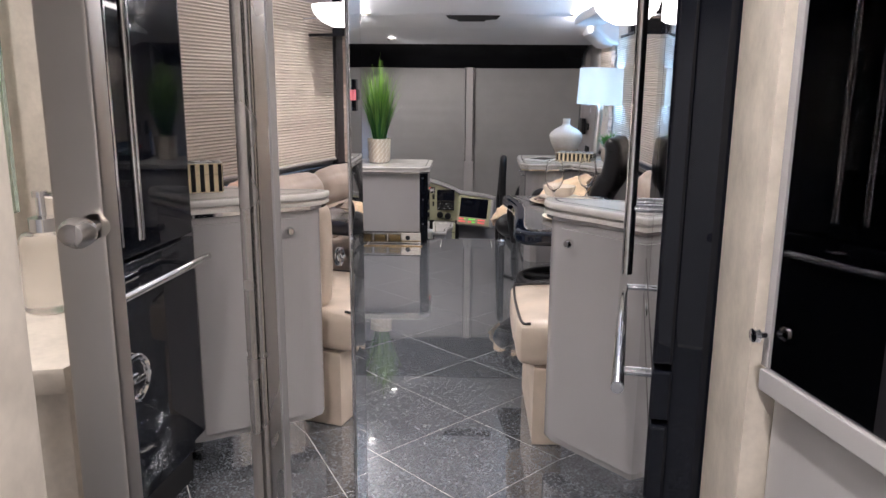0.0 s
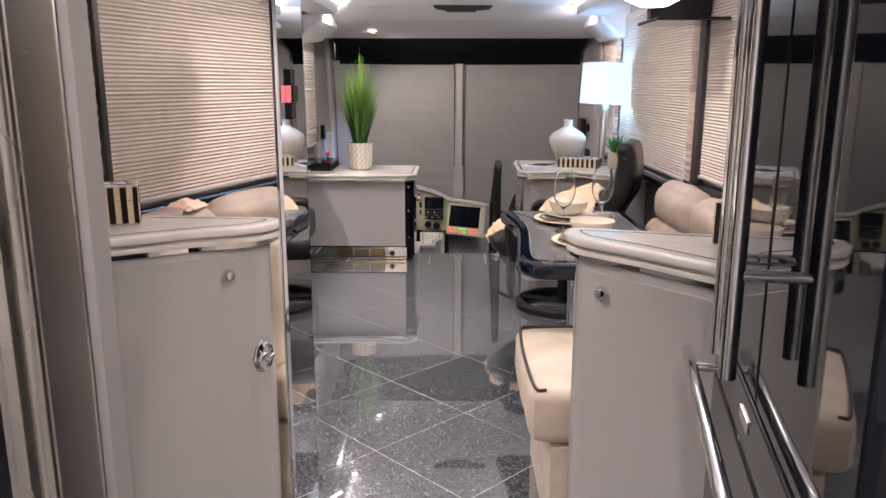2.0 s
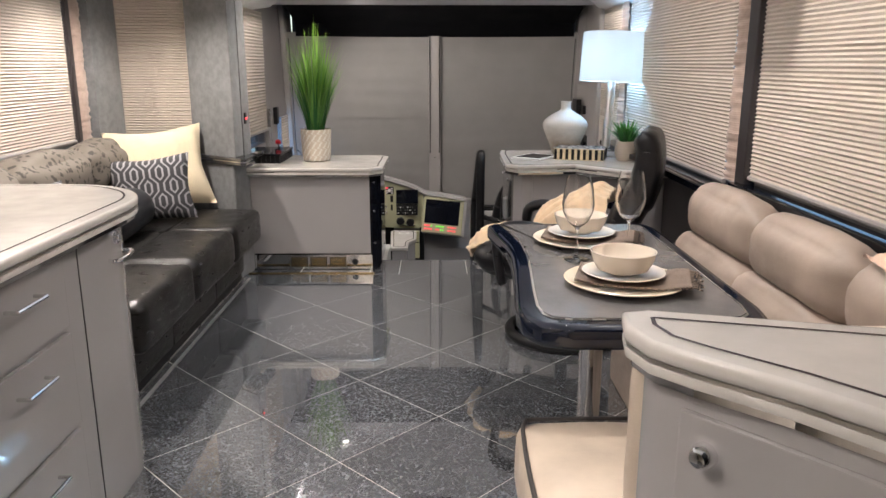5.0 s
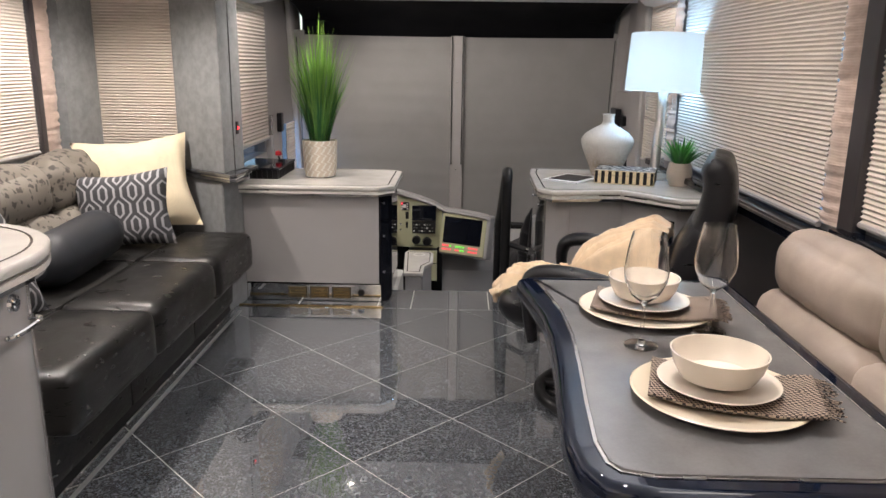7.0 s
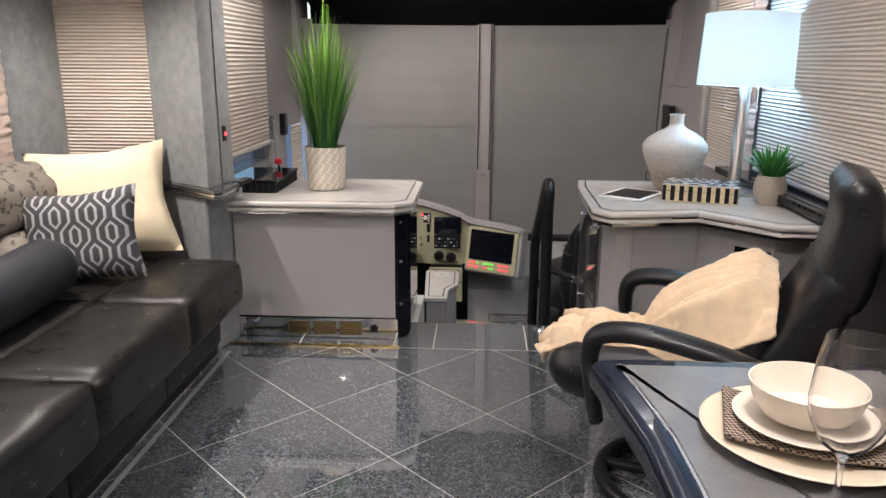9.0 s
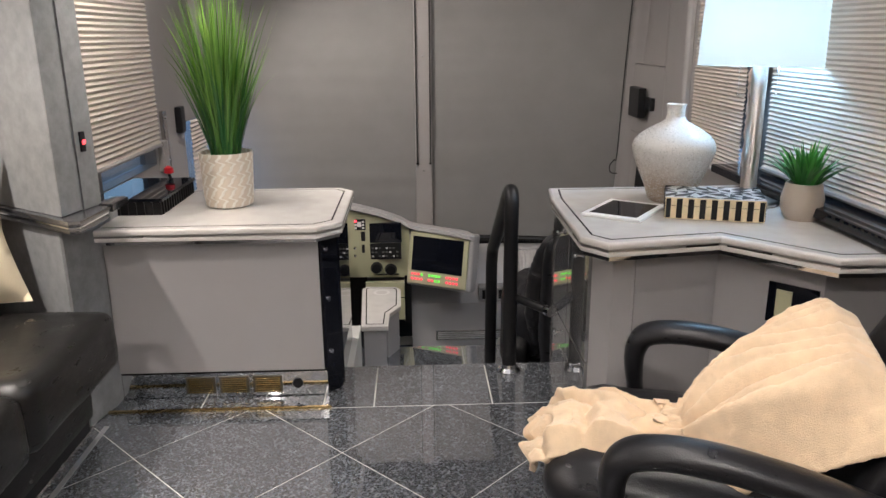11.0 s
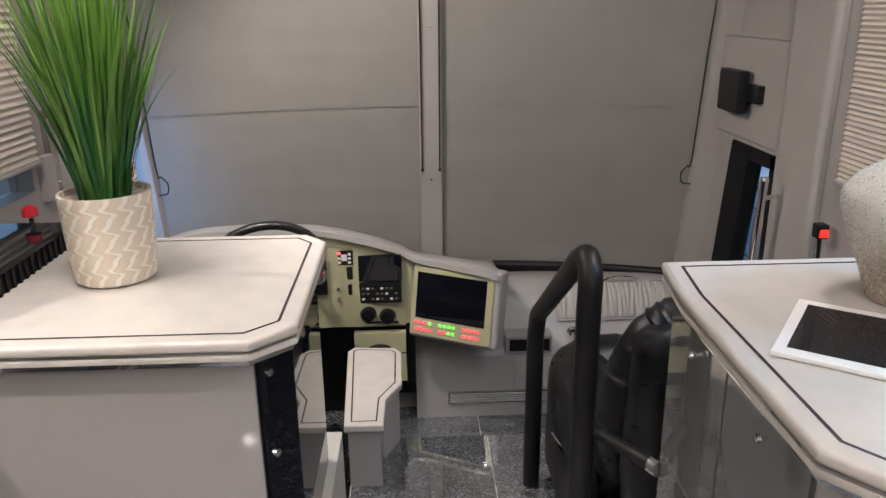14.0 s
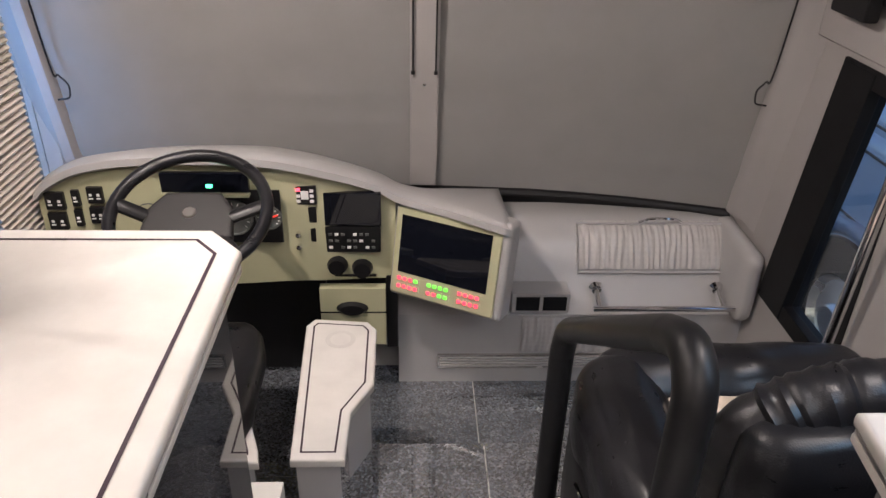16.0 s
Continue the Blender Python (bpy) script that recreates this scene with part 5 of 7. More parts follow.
def throw_shape(u, v):
    """u runs from the seat's front edge up to the backrest, v from the near to the far side."""
    s = u * (len(LIE) - 1)
    k = min(len(LIE) - 2, int(s))
    p = LIE[k].lerp(LIE[k + 1], s - k)
    d = (LIE[k + 1] - LIE[k]).normalized()
    nx, nz = -d.y, d.x
    near = -0.10 - 0.09 * min(1, u * 1.6) - 0.02 * math.sin(u * 9)
    far = 0.06 + 0.05 * math.sin(u * 7 + 1) + 0.14 * max(0, u - 0.5) * 2
    y = near + (far - near) * v
    rim = min(1.0, v / 0.12, (1 - v) / 0.12, u / 0.05 + 0.2, (1 - u) / 0.05 + 0.2)
    warp = noise.noise(Vector((u * 3.1, v * 2.6, 7)))
    heap = 0.055 * math.exp(-((u - 0.72) / 0.2) ** 2) * math.sin(math.pi * v) ** 0.7 + 0.028 * math.exp(-((u - 0.34) / 0.12) ** 2) * math.sin(math.pi * v) ** 0.5
    across = abs(math.sin(math.pi * (5.2 * v + 1.3 * warp + 0.6 * u))) ** 0.8
    along = abs(math.sin(math.pi * (4.0 * u + 1.6 * warp + 0.5 * v))) ** 0.8
    w = min(1.0, max(0.0, (u - 0.42) / 0.16))
    rib = 0.011 * abs(math.sin(math.pi * (13 * v + 2.2 * warp + 1.5 * u))) * w + 0.008 * abs(math.sin(math.pi * (11 * u + 2.0 * warp))) * (1 - w)
    fold = 0.042 * (across * w + along * (1 - w) * 0.8) + rib
    tuft = 0.0035 * noise.noise(Vector((p.x * 70, y * 70, p.y * 70))) + 0.002 * noise.noise(Vector((p.x * 180, y * 180, p.y * 180)))
    lift = 0.010 + rim * (heap + fold + 0.016 * noise.noise(Vector((u * 5, v * 5, 2)))) + tuft
    hang = (0.10 * max(0.0, 1 - v / 0.28) ** 1.5 + 0.05 * max(0.0, 1 - (1 - v) / 0.2) ** 2) * min(1.0, max(0.0, (u - 0.35) / 0.25))
    return (p.x + nx * lift, y + 0.018 * warp, p.y + max(nz, 0.35) * lift - hang)


b = B()
draped(b, AM, 170, 120, throw_shape)
th = solid("throw_blanket", b, THROW, "cream fleece throw bunched over the armchair", "blanket")
md_ = th.modifiers.new("thickness", "SOLIDIFY")
md_.thickness, md_.offset = 0.012, -1.0

# ---- dinette ----
bs = thing("dinette_bench", (1.1, 4.2, 0), "taupe leather bench along the wall with a padded two-tier back", "bench")
b = B()
box(b, 0.98, 3.80, 0.0, XR - 0.015, 5.08, 0.30, 0.01)
part("plinth", b, TAUPE_LEATHER, bs)
for k, (y0, y1) in enumerate(((3.40, 3.93), (3.935, 4.49), (4.495, 5.06))):
    b = B()
    cushion(b, XR - 0.25, y0, 0.40, XR - 0.075, y1, 0.625, 0.05, 0.02, 0.006, 12, seed=k + 40)
    part("lower_back_cushion", b, TAUPE_LEATHER, bs)
    b = B()
    cushion(b, XR - 0.21, y0, 0.61, XR - 0.055, y1, 0.815, 0.075, 0.02, 0.006, 12, seed=k + 50)
    part("upper_back_cushion", b, TAUPE_LEATHER, bs)
    b = B()
    cushion(b, 0.96, max(y0, 3.82), 0.29, XR - 0.20, y1, 0.46, 0.04, 0.01, 0.004, 10, seed=k + 60)
    part("seat_cushion", b, TAUPE_LEATHER, bs)
be = thing("dinette_bench", (0.9, 3.55, 0), "cream leather bench seat with dark piping beside the end cabinet", "bench")
b = B()
cushion(b, 0.447, 3.215, 0.30, 1.22, 3.80, 0.465, 0.035, 0.008, 0.004, 14, seed=71)
sc2 = part("seat_cushion", b, CREAM_LEATHER, be)
b = B()
tube(b, smooth_path([(0.49, 3.235, 0.462), (0.46, 3.26, 0.460), (0.452, 3.5, 0.458), (0.457, 3.7, 0.458), (0.468, 3.775, 0.460), (0.52, 3.795, 0.460), (0.9, 3.80, 0.460)], 5), 0.005, 8)
part("piping", b, PIPING, sc2, "dark piping")
b = B()
prism(b, [(0.505, 3.215), (0.505, 3.74), (1.21, 3.74), (1.21, 3.215)], 0.0, 0.30, 0.012)
part("plinth", b, CREAM_LEATHER, be)
b = B()
cushion(b, 0.575, 3.215, 0.46, 1.20, 3.32, 0.86, 0.04, 0.015, 0.005, 12, seed=72)
part("back_cushion", b, CREAM_LEATHER, be)

dt = thing("dining_table", (0.76, 4.4, 0), "dinette table with a grey top and thick black lacquered wavy edge", "table")
TBL = [(0.455, 4.90), (0.475, 4.76), (0.495, 4.60), (0.497, 4.45), (0.487, 4.28), (0.472, 4.10), (0.463, 3.95), (0.472, 3.87), (0.505, 3.82), (0.58, 3.80), (0.92, 3.80), (1.0, 3.815), (1.045, 3.86), (1.06, 3.95), (1.06, 4.86), (1.04, 4.915), (0.99, 4.93), (0.52, 4.93), (0.475, 4.925)]
b = B()
prism(b, TBL, 0.622, 0.682, 0.022, 4)
part("edge", b, BLACK_NAVY, dt, "thick black lacquered edge")


def inset_poly(pts, d):
    out, n = [], len(pts)
    area = sum(pts[i - 1][0] * pts[i][1] - pts[i][0] * pts[i - 1][1] for i in range(n))
    sg = 1 if area > 0 else -1
    for i in range(n):
        a, p, c = Vector(pts[i - 1]), Vector(pts[i]), Vector(pts[(i + 1) % n])
        n1 = Vector((-(p - a).y, (p - a).x)).normalized() * sg
        n2 = Vector((-(c - p).y, (c - p).x)).normalized() * sg
        bis = (n1 + n2).normalized()
        out.append(tuple(p + bis * (d / max(0.4, bis.dot(n1)))))
    return out


b = B()
prism(b, inset_poly(TBL, 0.046), 0.676, 0.684)
part("silver_line", b, NICKEL, dt, "thin silver inlay line", smooth=False)
b = B()
prism(b, inset_poly(TBL, 0.052), 0.678, 0.6865)
part("tabletop", b, GREY_STONE, dt, "grey stone-look top", smooth=False)
b = B()
tube(b, [(0.77, 4.50, 0.0), (0.77, 4.50, 0.62)], 0.038, 24)
lathe(b, [(0.0, 0.022), (0.11, 0.018), (0.13, 0.0)], 32, m=Matrix.Translation((0.77, 4.50, 0.0)))
part("pedestal", b, CHROME, dt, "chrome pedestal")

TZ = 0.687


def lie(name, prof, at, material, label, category, seg=48):
    b = B()
    lathe(b, prof, seg, m=Matrix.Translation(at))
    return solid(name, b, material, label, category)


def napkin_material():
    m, nt, p = nodes_of("braided_napkin")
    vec = coords(nt)
    ch = nt.nodes.new("ShaderNodeTexChecker")
    ch.inputs["Scale"].default_value = 190
    mp = nt.nodes.new("ShaderNodeMapping")
    mp.inputs["Rotation"].default_value = (0, 0, 0.6)
    nt.links.new(vec, mp.inputs[0])
    nt.links.new(mp.outputs[0], ch.inputs["Vector"])
    ch.inputs["Color1"].default_value, ch.inputs["Color2"].default_value = (0.022, 0.016, 0.015, 1), (0.36, 0.28, 0.22, 1)
    nt.links.new(ch.outputs[0], p.inputs["Base Color"])
    p.inputs["Roughness"].default_value = 0.85
    bump(nt, p, ch.outputs[1], 0.5, 0.002)
    return m


NAPKIN = napkin_material()
for k, (px, py) in enumerate(((0.765, 4.115), (0.745, 4.60))):
    lie("charger_plate", [(0.0, 0.0), (0.10, 0.0), (0.155, 0.014), (0.160, 0.018), (0.156, 0.020), (0.10, 0.007), (0.0, 0.006)], (px, py, TZ), CERAMIC_RIM, "cream charger plate with a raised rim on the table", "plate")
    b = B()
    NM = pose(px + 0.02, py - 0.005, TZ + 0.013, 0, 0, -16)
    draped(b, NM, 40, 24, lambda u, v: ((u - 0.5) * 0.29, (v - 0.5) * 0.18, 0.012 * abs(2 * u - 1) ** 2 + 0.003 * noise.noise(Vector((u * 6, v * 6, k))) + 0.002))
    ob = solid("napkin", b, NAPKIN, "brown and black braided napkin folded under the plate", "napkin")
    mo = ob.modifiers.new("thickness", "SOLIDIFY")
    mo.thickness, mo.offset = 0.006, 1.0
    b = B()
    rnd = random.Random(3 + k)
    for i in range(46):
        v = (i / 45 - 0.5) * 0.165
        q0 = NM @ Vector((0.145, v, 0.016))
        q1 = NM @ Vector((0.145 + rnd.uniform(0.018, 0.032), v + rnd.uniform(-0.005, 0.005), 0.012 + rnd.uniform(-0.004, 0.006)))
        tube(b, [q0, q1], 0.0013, 4)
    fr_ = part("fringe", b, NAPKIN, ob)
    lie("salad_plate", [(0.0, 0.0), (0.07, 0.0), (0.105, 0.011), (0.108, 0.014), (0.104, 0.015), (0.07, 0.006), (0.0, 0.005)], (px - 0.005, py, TZ + 0.026), CERAMIC, "cream salad plate on a folded napkin", "plate")
    lie("bowl", [(0.0, 0.0), (0.036, 0.0), (0.040, 0.006), (0.066, 0.012), (0.079, 0.034), (0.086, 0.060), (0.083, 0.060), (0.076, 0.036), (0.063, 0.016), (0.036, 0.012), (0.0, 0.010)], (px - 0.008, py, TZ + 0.034), CERAMIC, "cream ceramic bowl on the plates", "bowl")
for gx, gy in ((0.684, 4.378), (0.862, 4.475)):
    wg = thing("wine_glass", (gx, gy, TZ), "clear long-stemmed wine glass on the table", "wine glass", "wine glasses")
    for nm, prof in (("foot", [(0.0, 0.0), (0.036, 0.0), (0.036, 0.002), (0.010, 0.006), (0.0042, 0.016), (0.0, 0.016)]),
                     ("stem", [(0.0, 0.0162), (0.0042, 0.0162), (0.0038, 0.085), (0.0048, 0.0905), (0.0, 0.0905)]),
                     ("bowl", [(0.0, 0.091), (0.0050, 0.091), (0.008, 0.098), (0.030, 0.115), (0.044, 0.145), (0.047, 0.170), (0.042, 0.215), (0.035, 0.250), (0.0338, 0.250), (0.0408, 0.215), (0.0458, 0.170), (0.0428, 0.146), (0.029, 0.117), (0.007, 0.102), (0.0, 0.100)])):
        b = B()
        lathe(b, prof, 48, m=Matrix.Translation((gx, gy, TZ)))
        part(nm, b, GLASS, wg)

# folded cloth and valance with bowl lamp by the dinette
b = B()
draped(b, pose(XR - 0.13, 3.80, 0.822, 0, 0, 80), 20, 16, lambda u, v: ((u - 0.5) * 0.18, (v - 0.5) * 0.13, 0.03 * math.sin(3.1 * u) * math.sin(3.1 * v) + 0.02 * noise.noise(Vector((u * 5, v * 5, 3)))))
solid("folded_cloth", b, fabric("peach_cloth", (0.72, 0.50, 0.38), 500), "peach cloth lying on the bench back beside the box", "cloth")
pd = thing("valance_light", (1.2, 4.1, 1.55), "black glossy valance with a lit white glass bowl", "light fixture")
b = B()
box(b, 1.085, 4.62, 1.552, XR - 0.04, 4.97, 1.568, 0.004)
box(b, 1.12, 4.90, 1.569, XR - 0.04, 4.955, 1.80, 0.006)
part("valance", b, BLACK_GLOSS, pd)
b = B()
lathe(b, [(0.0, 0.0), (0.05, 0.004), (0.10, 0.028), (0.135, 0.065), (0.145, 0.10), (0.140, 0.10), (0.0, 0.09)], 32, m=Matrix.Translation((0.95, 4.16, 1.56)))
part("glass_bowl", b, glow("lit_bowl_glass", (1.0, 0.93, 0.86), 4.5), pd, "glowing white glass bowl")
b = B()
tube(b, [(0.95, 4.16, 1.66), (0.95, 4.16, CEIL)], 0.012, 10)
tube(b, [(0.95, 4.16, 1.60), (1.16, 4.16, 1.60)], 0.010, 10)
part("stem", b, CHROME, pd)

# Fixtures for every downlight, the three added fill ones too.
for x, y, z in DOWNLIGHTS:
    dl = thing("ceiling_light", (x, y, z), "small recessed ceiling downlight, three of the set added as fill", "downlight", "recessed downlights")
    b = B()
    lathe(b, [(0.026, 0.0), (0.040, 0.0), (0.042, 0.004), (0.042, 0.010), (0.026, 0.010)], 24, m=Matrix.Translation((x, y, z - 0.008)))
    part("trim_ring", b, NICKEL, dl)
    b = B()
    lathe(b, [(0.0, 0.0), (0.026, 0.0)], 20, m=Matrix.Translation((x, y, z - 0.003)))
    part("lens", b, LENS, dl, "lit lens")
od = thing("ceiling_monitor", (0.27, 7.0, 1.85), "black overhead monitor folded into the front cap", "monitor")
b = B()
prism(b, [(0.03, 0.0), (0.53, 0.0), (0.47, -0.055), (0.38, -0.062), (0.37, -0.072), (0.16, -0.072), (0.15, -0.062), (0.08, -0.050)], -7.06, -7.00, 0.006, m=Matrix.Translation((0, 0, 1.875)) @ Matrix(((1, 0, 0, 0), (0, 0, -1, 0), (0, 1, 0, 0), (0, 0, 0, 1))))
part("housing", b, BLACK_SATIN, od)

# ---- cockpit: windscreen shades ----
def screen_y(x, z):
    return 8.965 - 0.2 * z - 0.15 * (x - 0.256) ** 2


def shade_sheet(b, x0, x1, z0, z1, off, nx=26, nz=40, seed=0):
    g = {}
    for i in range(nx + 1):
        for j in range(nz + 1):
            x, z = x0 + (x1 - x0) * i / nx, z0 + (z1 - z0) * j / nz
            w = 0.006 * noise.noise(Vector((x * 3 + seed, z * 5, 1))) + 0.004 * noise.noise(Vector((x * 1.2, z * 16, seed)))
            g[i, j] = b.verts.new((x, screen_y(x, z) - off + w, z))
    for i in range(nx):
        for j in range(nz):
            b.faces.new((g[i, j], g[i + 1, j], g[i + 1, j + 1], g[i, j + 1]))


for k, (x0, x1, lab) in enumerate(((-0.945, 0.215, "grey cloth windscreen shade on the driver's side"), (0.295, 1.425, "grey cloth windscreen shade on the passenger's side"))):
    ws = thing("windscreen_shade", ((x0 + x1) / 2, 8.9, 0.0), lab, "sun shade", "windscreen shades")
    b = B()
    shade_sheet(b, x0, x1, 0.0, 0.83, 0.0, seed=k)
    part("lower_cloth", b, SCREEN_CLOTH, ws)
    b = B()
    shade_sheet(b, x0, x1, 0.795, 1.50, 0.006, seed=k)
    part("upper_cloth", b, SCREEN_CLOTH, ws)
    b = B()
    tube(b, [(x0 + (x1 - x0) * i / 12, screen_y(x0 + (x1 - x0) * i / 12, -0.012) - 0.004, -0.012) for i in range(13)], 0.018, 8)
    shade_sheet(b, x0, x1, -0.12, 0.002, 0.006, nx=12, nz=4, seed=k)
    part("bottom_seal", b, BLACK_SATIN, ws, "black bottom seal")
cp = thing("windscreen_post", (0.255, 8.85, 0.0), "grey centre post with black shade cords", "windscreen post", kind="structure")
b = B()
box(b, 0.205, screen_y(0.255, 0) - 0.030, 0.02, 0.308, screen_y(0.255, 0) + 0.02, 1.5, 0.006)
bmesh.ops.transform(b, matrix=Matrix(((1, 0, 0, 0), (0, 1, -0.2, 0), (0, 0, 1, 0), (0, 0, 0, 1))), verts=b.verts)
part("post", b, WALL_VINYL, cp, smooth=False)
for x in (0.216, 0.296):
    b = B()
    tube(b, [(x, screen_y(x, z) - 0.040, z) for z in (1.48, 1.2, 0.9, 0.6, 0.505)], 0.0032, 8)
    lathe(b, [(0.0, -0.008), (0.007, -0.004), (0.007, 0.006), (0.0, 0.01)], 10, m=Matrix.Translation((x, screen_y(x, 0.5) - 0.041, 0.498)))
    part("cord", b, BLACK_SATIN, cp, "black cord")
for z in (0.45, 1.14):
    b = B()
    lathe(b, [(0.0, 0.006), (0.005, 0.005), (0.007, 0.0)], 10, m=Matrix.Translation((0.256, screen_y(0.256, z) - 0.031, z)) @ pose(0, 0, 0, 90, 0, 0))
    part("bolt", b, CHROME, cp)
for sx, x in ((1, 1.398), (-1, -0.922)):
    b = B()
    tube(b, smooth_path([(x - 0.008 * sx, screen_y(x, 1.45) - 0.03, 1.45), (x - 0.006 * sx, screen_y(x, 1.0) - 0.03, 1.0), (x, screen_y(x, 0.6) - 0.03, 0.575), (x - 0.012 * sx, screen_y(x, 0.52) - 0.03, 0.535), (x - 0.034 * sx, screen_y(x, 0.5) - 0.03, 0.505), (x - 0.032 * sx, screen_y(x, 0.48) - 0.03, 0.470), (x - 0.022 * sx, screen_y(x, 0.47) - 0.03, 0.456), (x + 0.012 * sx, screen_y(x, 0.46) - 0.03, 0.450)], 6), 0.0032, 8)
    solid("shade_cord", b, BLACK_SATIN, "black shade cord with a wire hook", "cord")
b = B()
n = 20
g = {}
for i in range(n + 1):
    x = -0.86 + 2.24 * i / n
    for j, (y, z) in enumerate(((7.95, 1.680), (8.2, 1.645), (8.45, 1.57), (screen_y(x, 1.48) - 0.012, 1.468))):
        g[i, j] = b.verts.new((x, y, z))
for i in range(n):
    for j in range(3):
        b.faces.new((g[i, j], g[i + 1, j], g[i + 1, j + 1], g[i, j + 1]))
solid("sun_visor_band", b, VISOR_CLOTH, "black visor band above the windscreen shades", "visor", "structure")
for nm, pts in (("left", [(XL - 0.08, 8.74), (XL - 0.08, 8.98), (-0.935, 8.98), (-0.93, 8.74), (-0.945, 8.70), (-0.972, 8.69)]), ("right", [(XR + 0.06, 8.40), (XR + 0.06, 8.9), (1.415, 8.9), (1.408, 8.73), (1.415, 8.69), (1.436, 8.66), (1.438, 8.56)])):
    b = B()
    prism(b, pts, 0.0, 1.72, 0.004)
    bmesh.ops.transform(b, matrix=Matrix(((1, 0, 0, 0), (0, 1, -0.2, 0.02), (0, 0, 1, 0), (0, 0, 0, 1))), verts=b.verts)
    solid("windscreen_pillar", b, WALL_VINYL, "grey vinyl windscreen corner pillar", "pillar", "structure")

# entry door side
b = B()
box(b, XR, 7.62, -0.7, XR + 0.09, 7.92, 2.0)
box(b, XR - 0.035, 7.62, -0.3, XR + 0.01, 7.90, 1.75, 0.03, 3)
box(b, XR, 7.92, 0.71, XR + 0.09, 8.6, 2.0)
box(b, XR - 0.015, 7.90, 0.73, XR, 8.47, 1.10, 0.012)
box(b, XR, 7.92, -0.7, XR + 0.09, 8.6, -0.16)
SH = Matrix(((1, 0, 0, 0), (0, 1, -0.15, 0), (0, 0, 1, 0), (0, 0, 0, 1)))
box(b, XR, 8.405, -0.16, XR + 0.09, 9.0, 0.711, m=SH)
solid("wall_entry", b, WALL_VINYL, "grey vinyl wall round the entry door window", "wall", "structure")
ed = thing("door_1", (XR + 0.04, 8.2, -0.16), "entry door with a black-framed window and chrome grab pole", "door", kind="structure")
b = B()
for q in ((7.92, -0.16, 7.97, 0.71), (7.92, 0.66, 8.30, 0.71), (7.92, -0.16, 8.42, -0.10)):
    box(b, XR - 0.01, q[0], q[1], XR + 0.05, q[2], q[3], 0.004)
box(b, XR - 0.014, 8.235, -0.155, XR + 0.05, 8.40, 0.705, 0.006, m=SH)
part("window_frame", b, plain("black_rubber", (0.006, 0.006, 0.007), 0.6, vary=0.2, spec=0.2), ed, "black window frame")
b = B()
box(b, XR + 0.02, 7.96, -0.11, XR + 0.026, 8.27, 0.67)
o = part("pane", b, PANE, ed, smooth=False)
o.visible_shadow = False
b = B()
tube(b, [(1.345, 7.86, -0.02), (1.335, 7.80, 0.66)], 0.014, 14)
for z in (0.02, 0.60):
    tube(b, [(1.342, 7.85 - 0.07 * z, z), (XR, 7.87 - 0.07 * z, z)], 0.009, 10)
lathe(b, [(0.0, 0.016), (0.012, 0.012), (0.016, 0.0), (0.0, -0.004)], 14, m=Matrix.Translation((1.335, 7.80, 0.66)))
part("grab_pole", b, CHROME, ed, "chrome grab pole")
sp = thing("speaker", (XR - 0.04, 8.25, 0.85), "small black speaker on a swivel bracket", "speaker")
b = B()
box(b, XR - 0.075, 8.15, 0.83, XR - 0.035, 8.33, 0.985, 0.008)
part("cabinet", b, BLACK_SATIN, sp)
b = B()
box(b, XR - 0.04, 8.06, 0.875, XR - 0.015, 8.17, 0.94, 0.006)
part("bracket", b, BLACK_SATIN, sp)
b = B()
tube(b, [(XR - 0.04, 7.53, 0.46), (XR - 0.045, 7.53, 0.555)], 0.006, 8)
box(b, XR - 0.062, 7.510, 0.545, XR - 0.028, 7.550, 0.59, 0.006)
ml = solid("map_light", b, BLACK_SATIN, "small map light with a red lens by the door", "map light")
b = B()
box(b, XR - 0.058, 7.505, 0.552, XR - 0.032, 7.511, 0.576, 0.002)
part("red_lens", b, glow("red_lens", (1.0, 0.03, 0.02), 0.7), ml, "glowing red lens")
st = thing("wall_strap", (XL, 7.82, 0.70), "bolted steel strap on the driver's side wall", "bracket")
b = B()
box(b, XL, 7.795, 0.66, XL + 0.022, 7.84, 0.93, 0.006)
part("strap", b, NICKEL, st)
for z in (0.70, 0.90):
    b = B()
    lathe(b, [(0.0, 0.007), (0.008, 0.006), (0.010, 0.0)], 12, m=Matrix.Translation((XL + 0.022, 7.8175, z)) @ pose(0, 0, 0, 0, 90, 0))
    part("bolt", b, CHROME, st)
b = B()
prism(b, [(XL, 7.73), (XL + 0.03, 7.73), (XL + 0.03, 7.79), (XL, 7.79)], 0.655, 0.80, 0.01)
part("clamp", b, WALL_VINYL, st)
b = B()
box(b, XL, 8.02, 0.80, XL + 0.035, 8.09, 0.93, 0.010)
solid("control_box", b, BLACK_SATIN, "small black control box on the driver's side wall", "control box")
b = B()
lathe(b, [(0.0, 0.03), (0.018, 0.02), (0.02, 0.0), (0.0, -0.008)], 16, m=Matrix.Translation((-0.80, 7.30, 0.73)))
rk = solid("red_handset", b, plain("red_plastic", (0.5, 0.02, 0.03), 0.3), "red knob of a handset behind the box", "handset")
b = B()
tube(b, smooth_path([(-0.80, 7.30, 0.722), (-0.79, 7.29, 0.69), (-0.80, 7.28, 0.645)]), 0.006, 8)
part("stalk", b, BLACK_SATIN, rk)

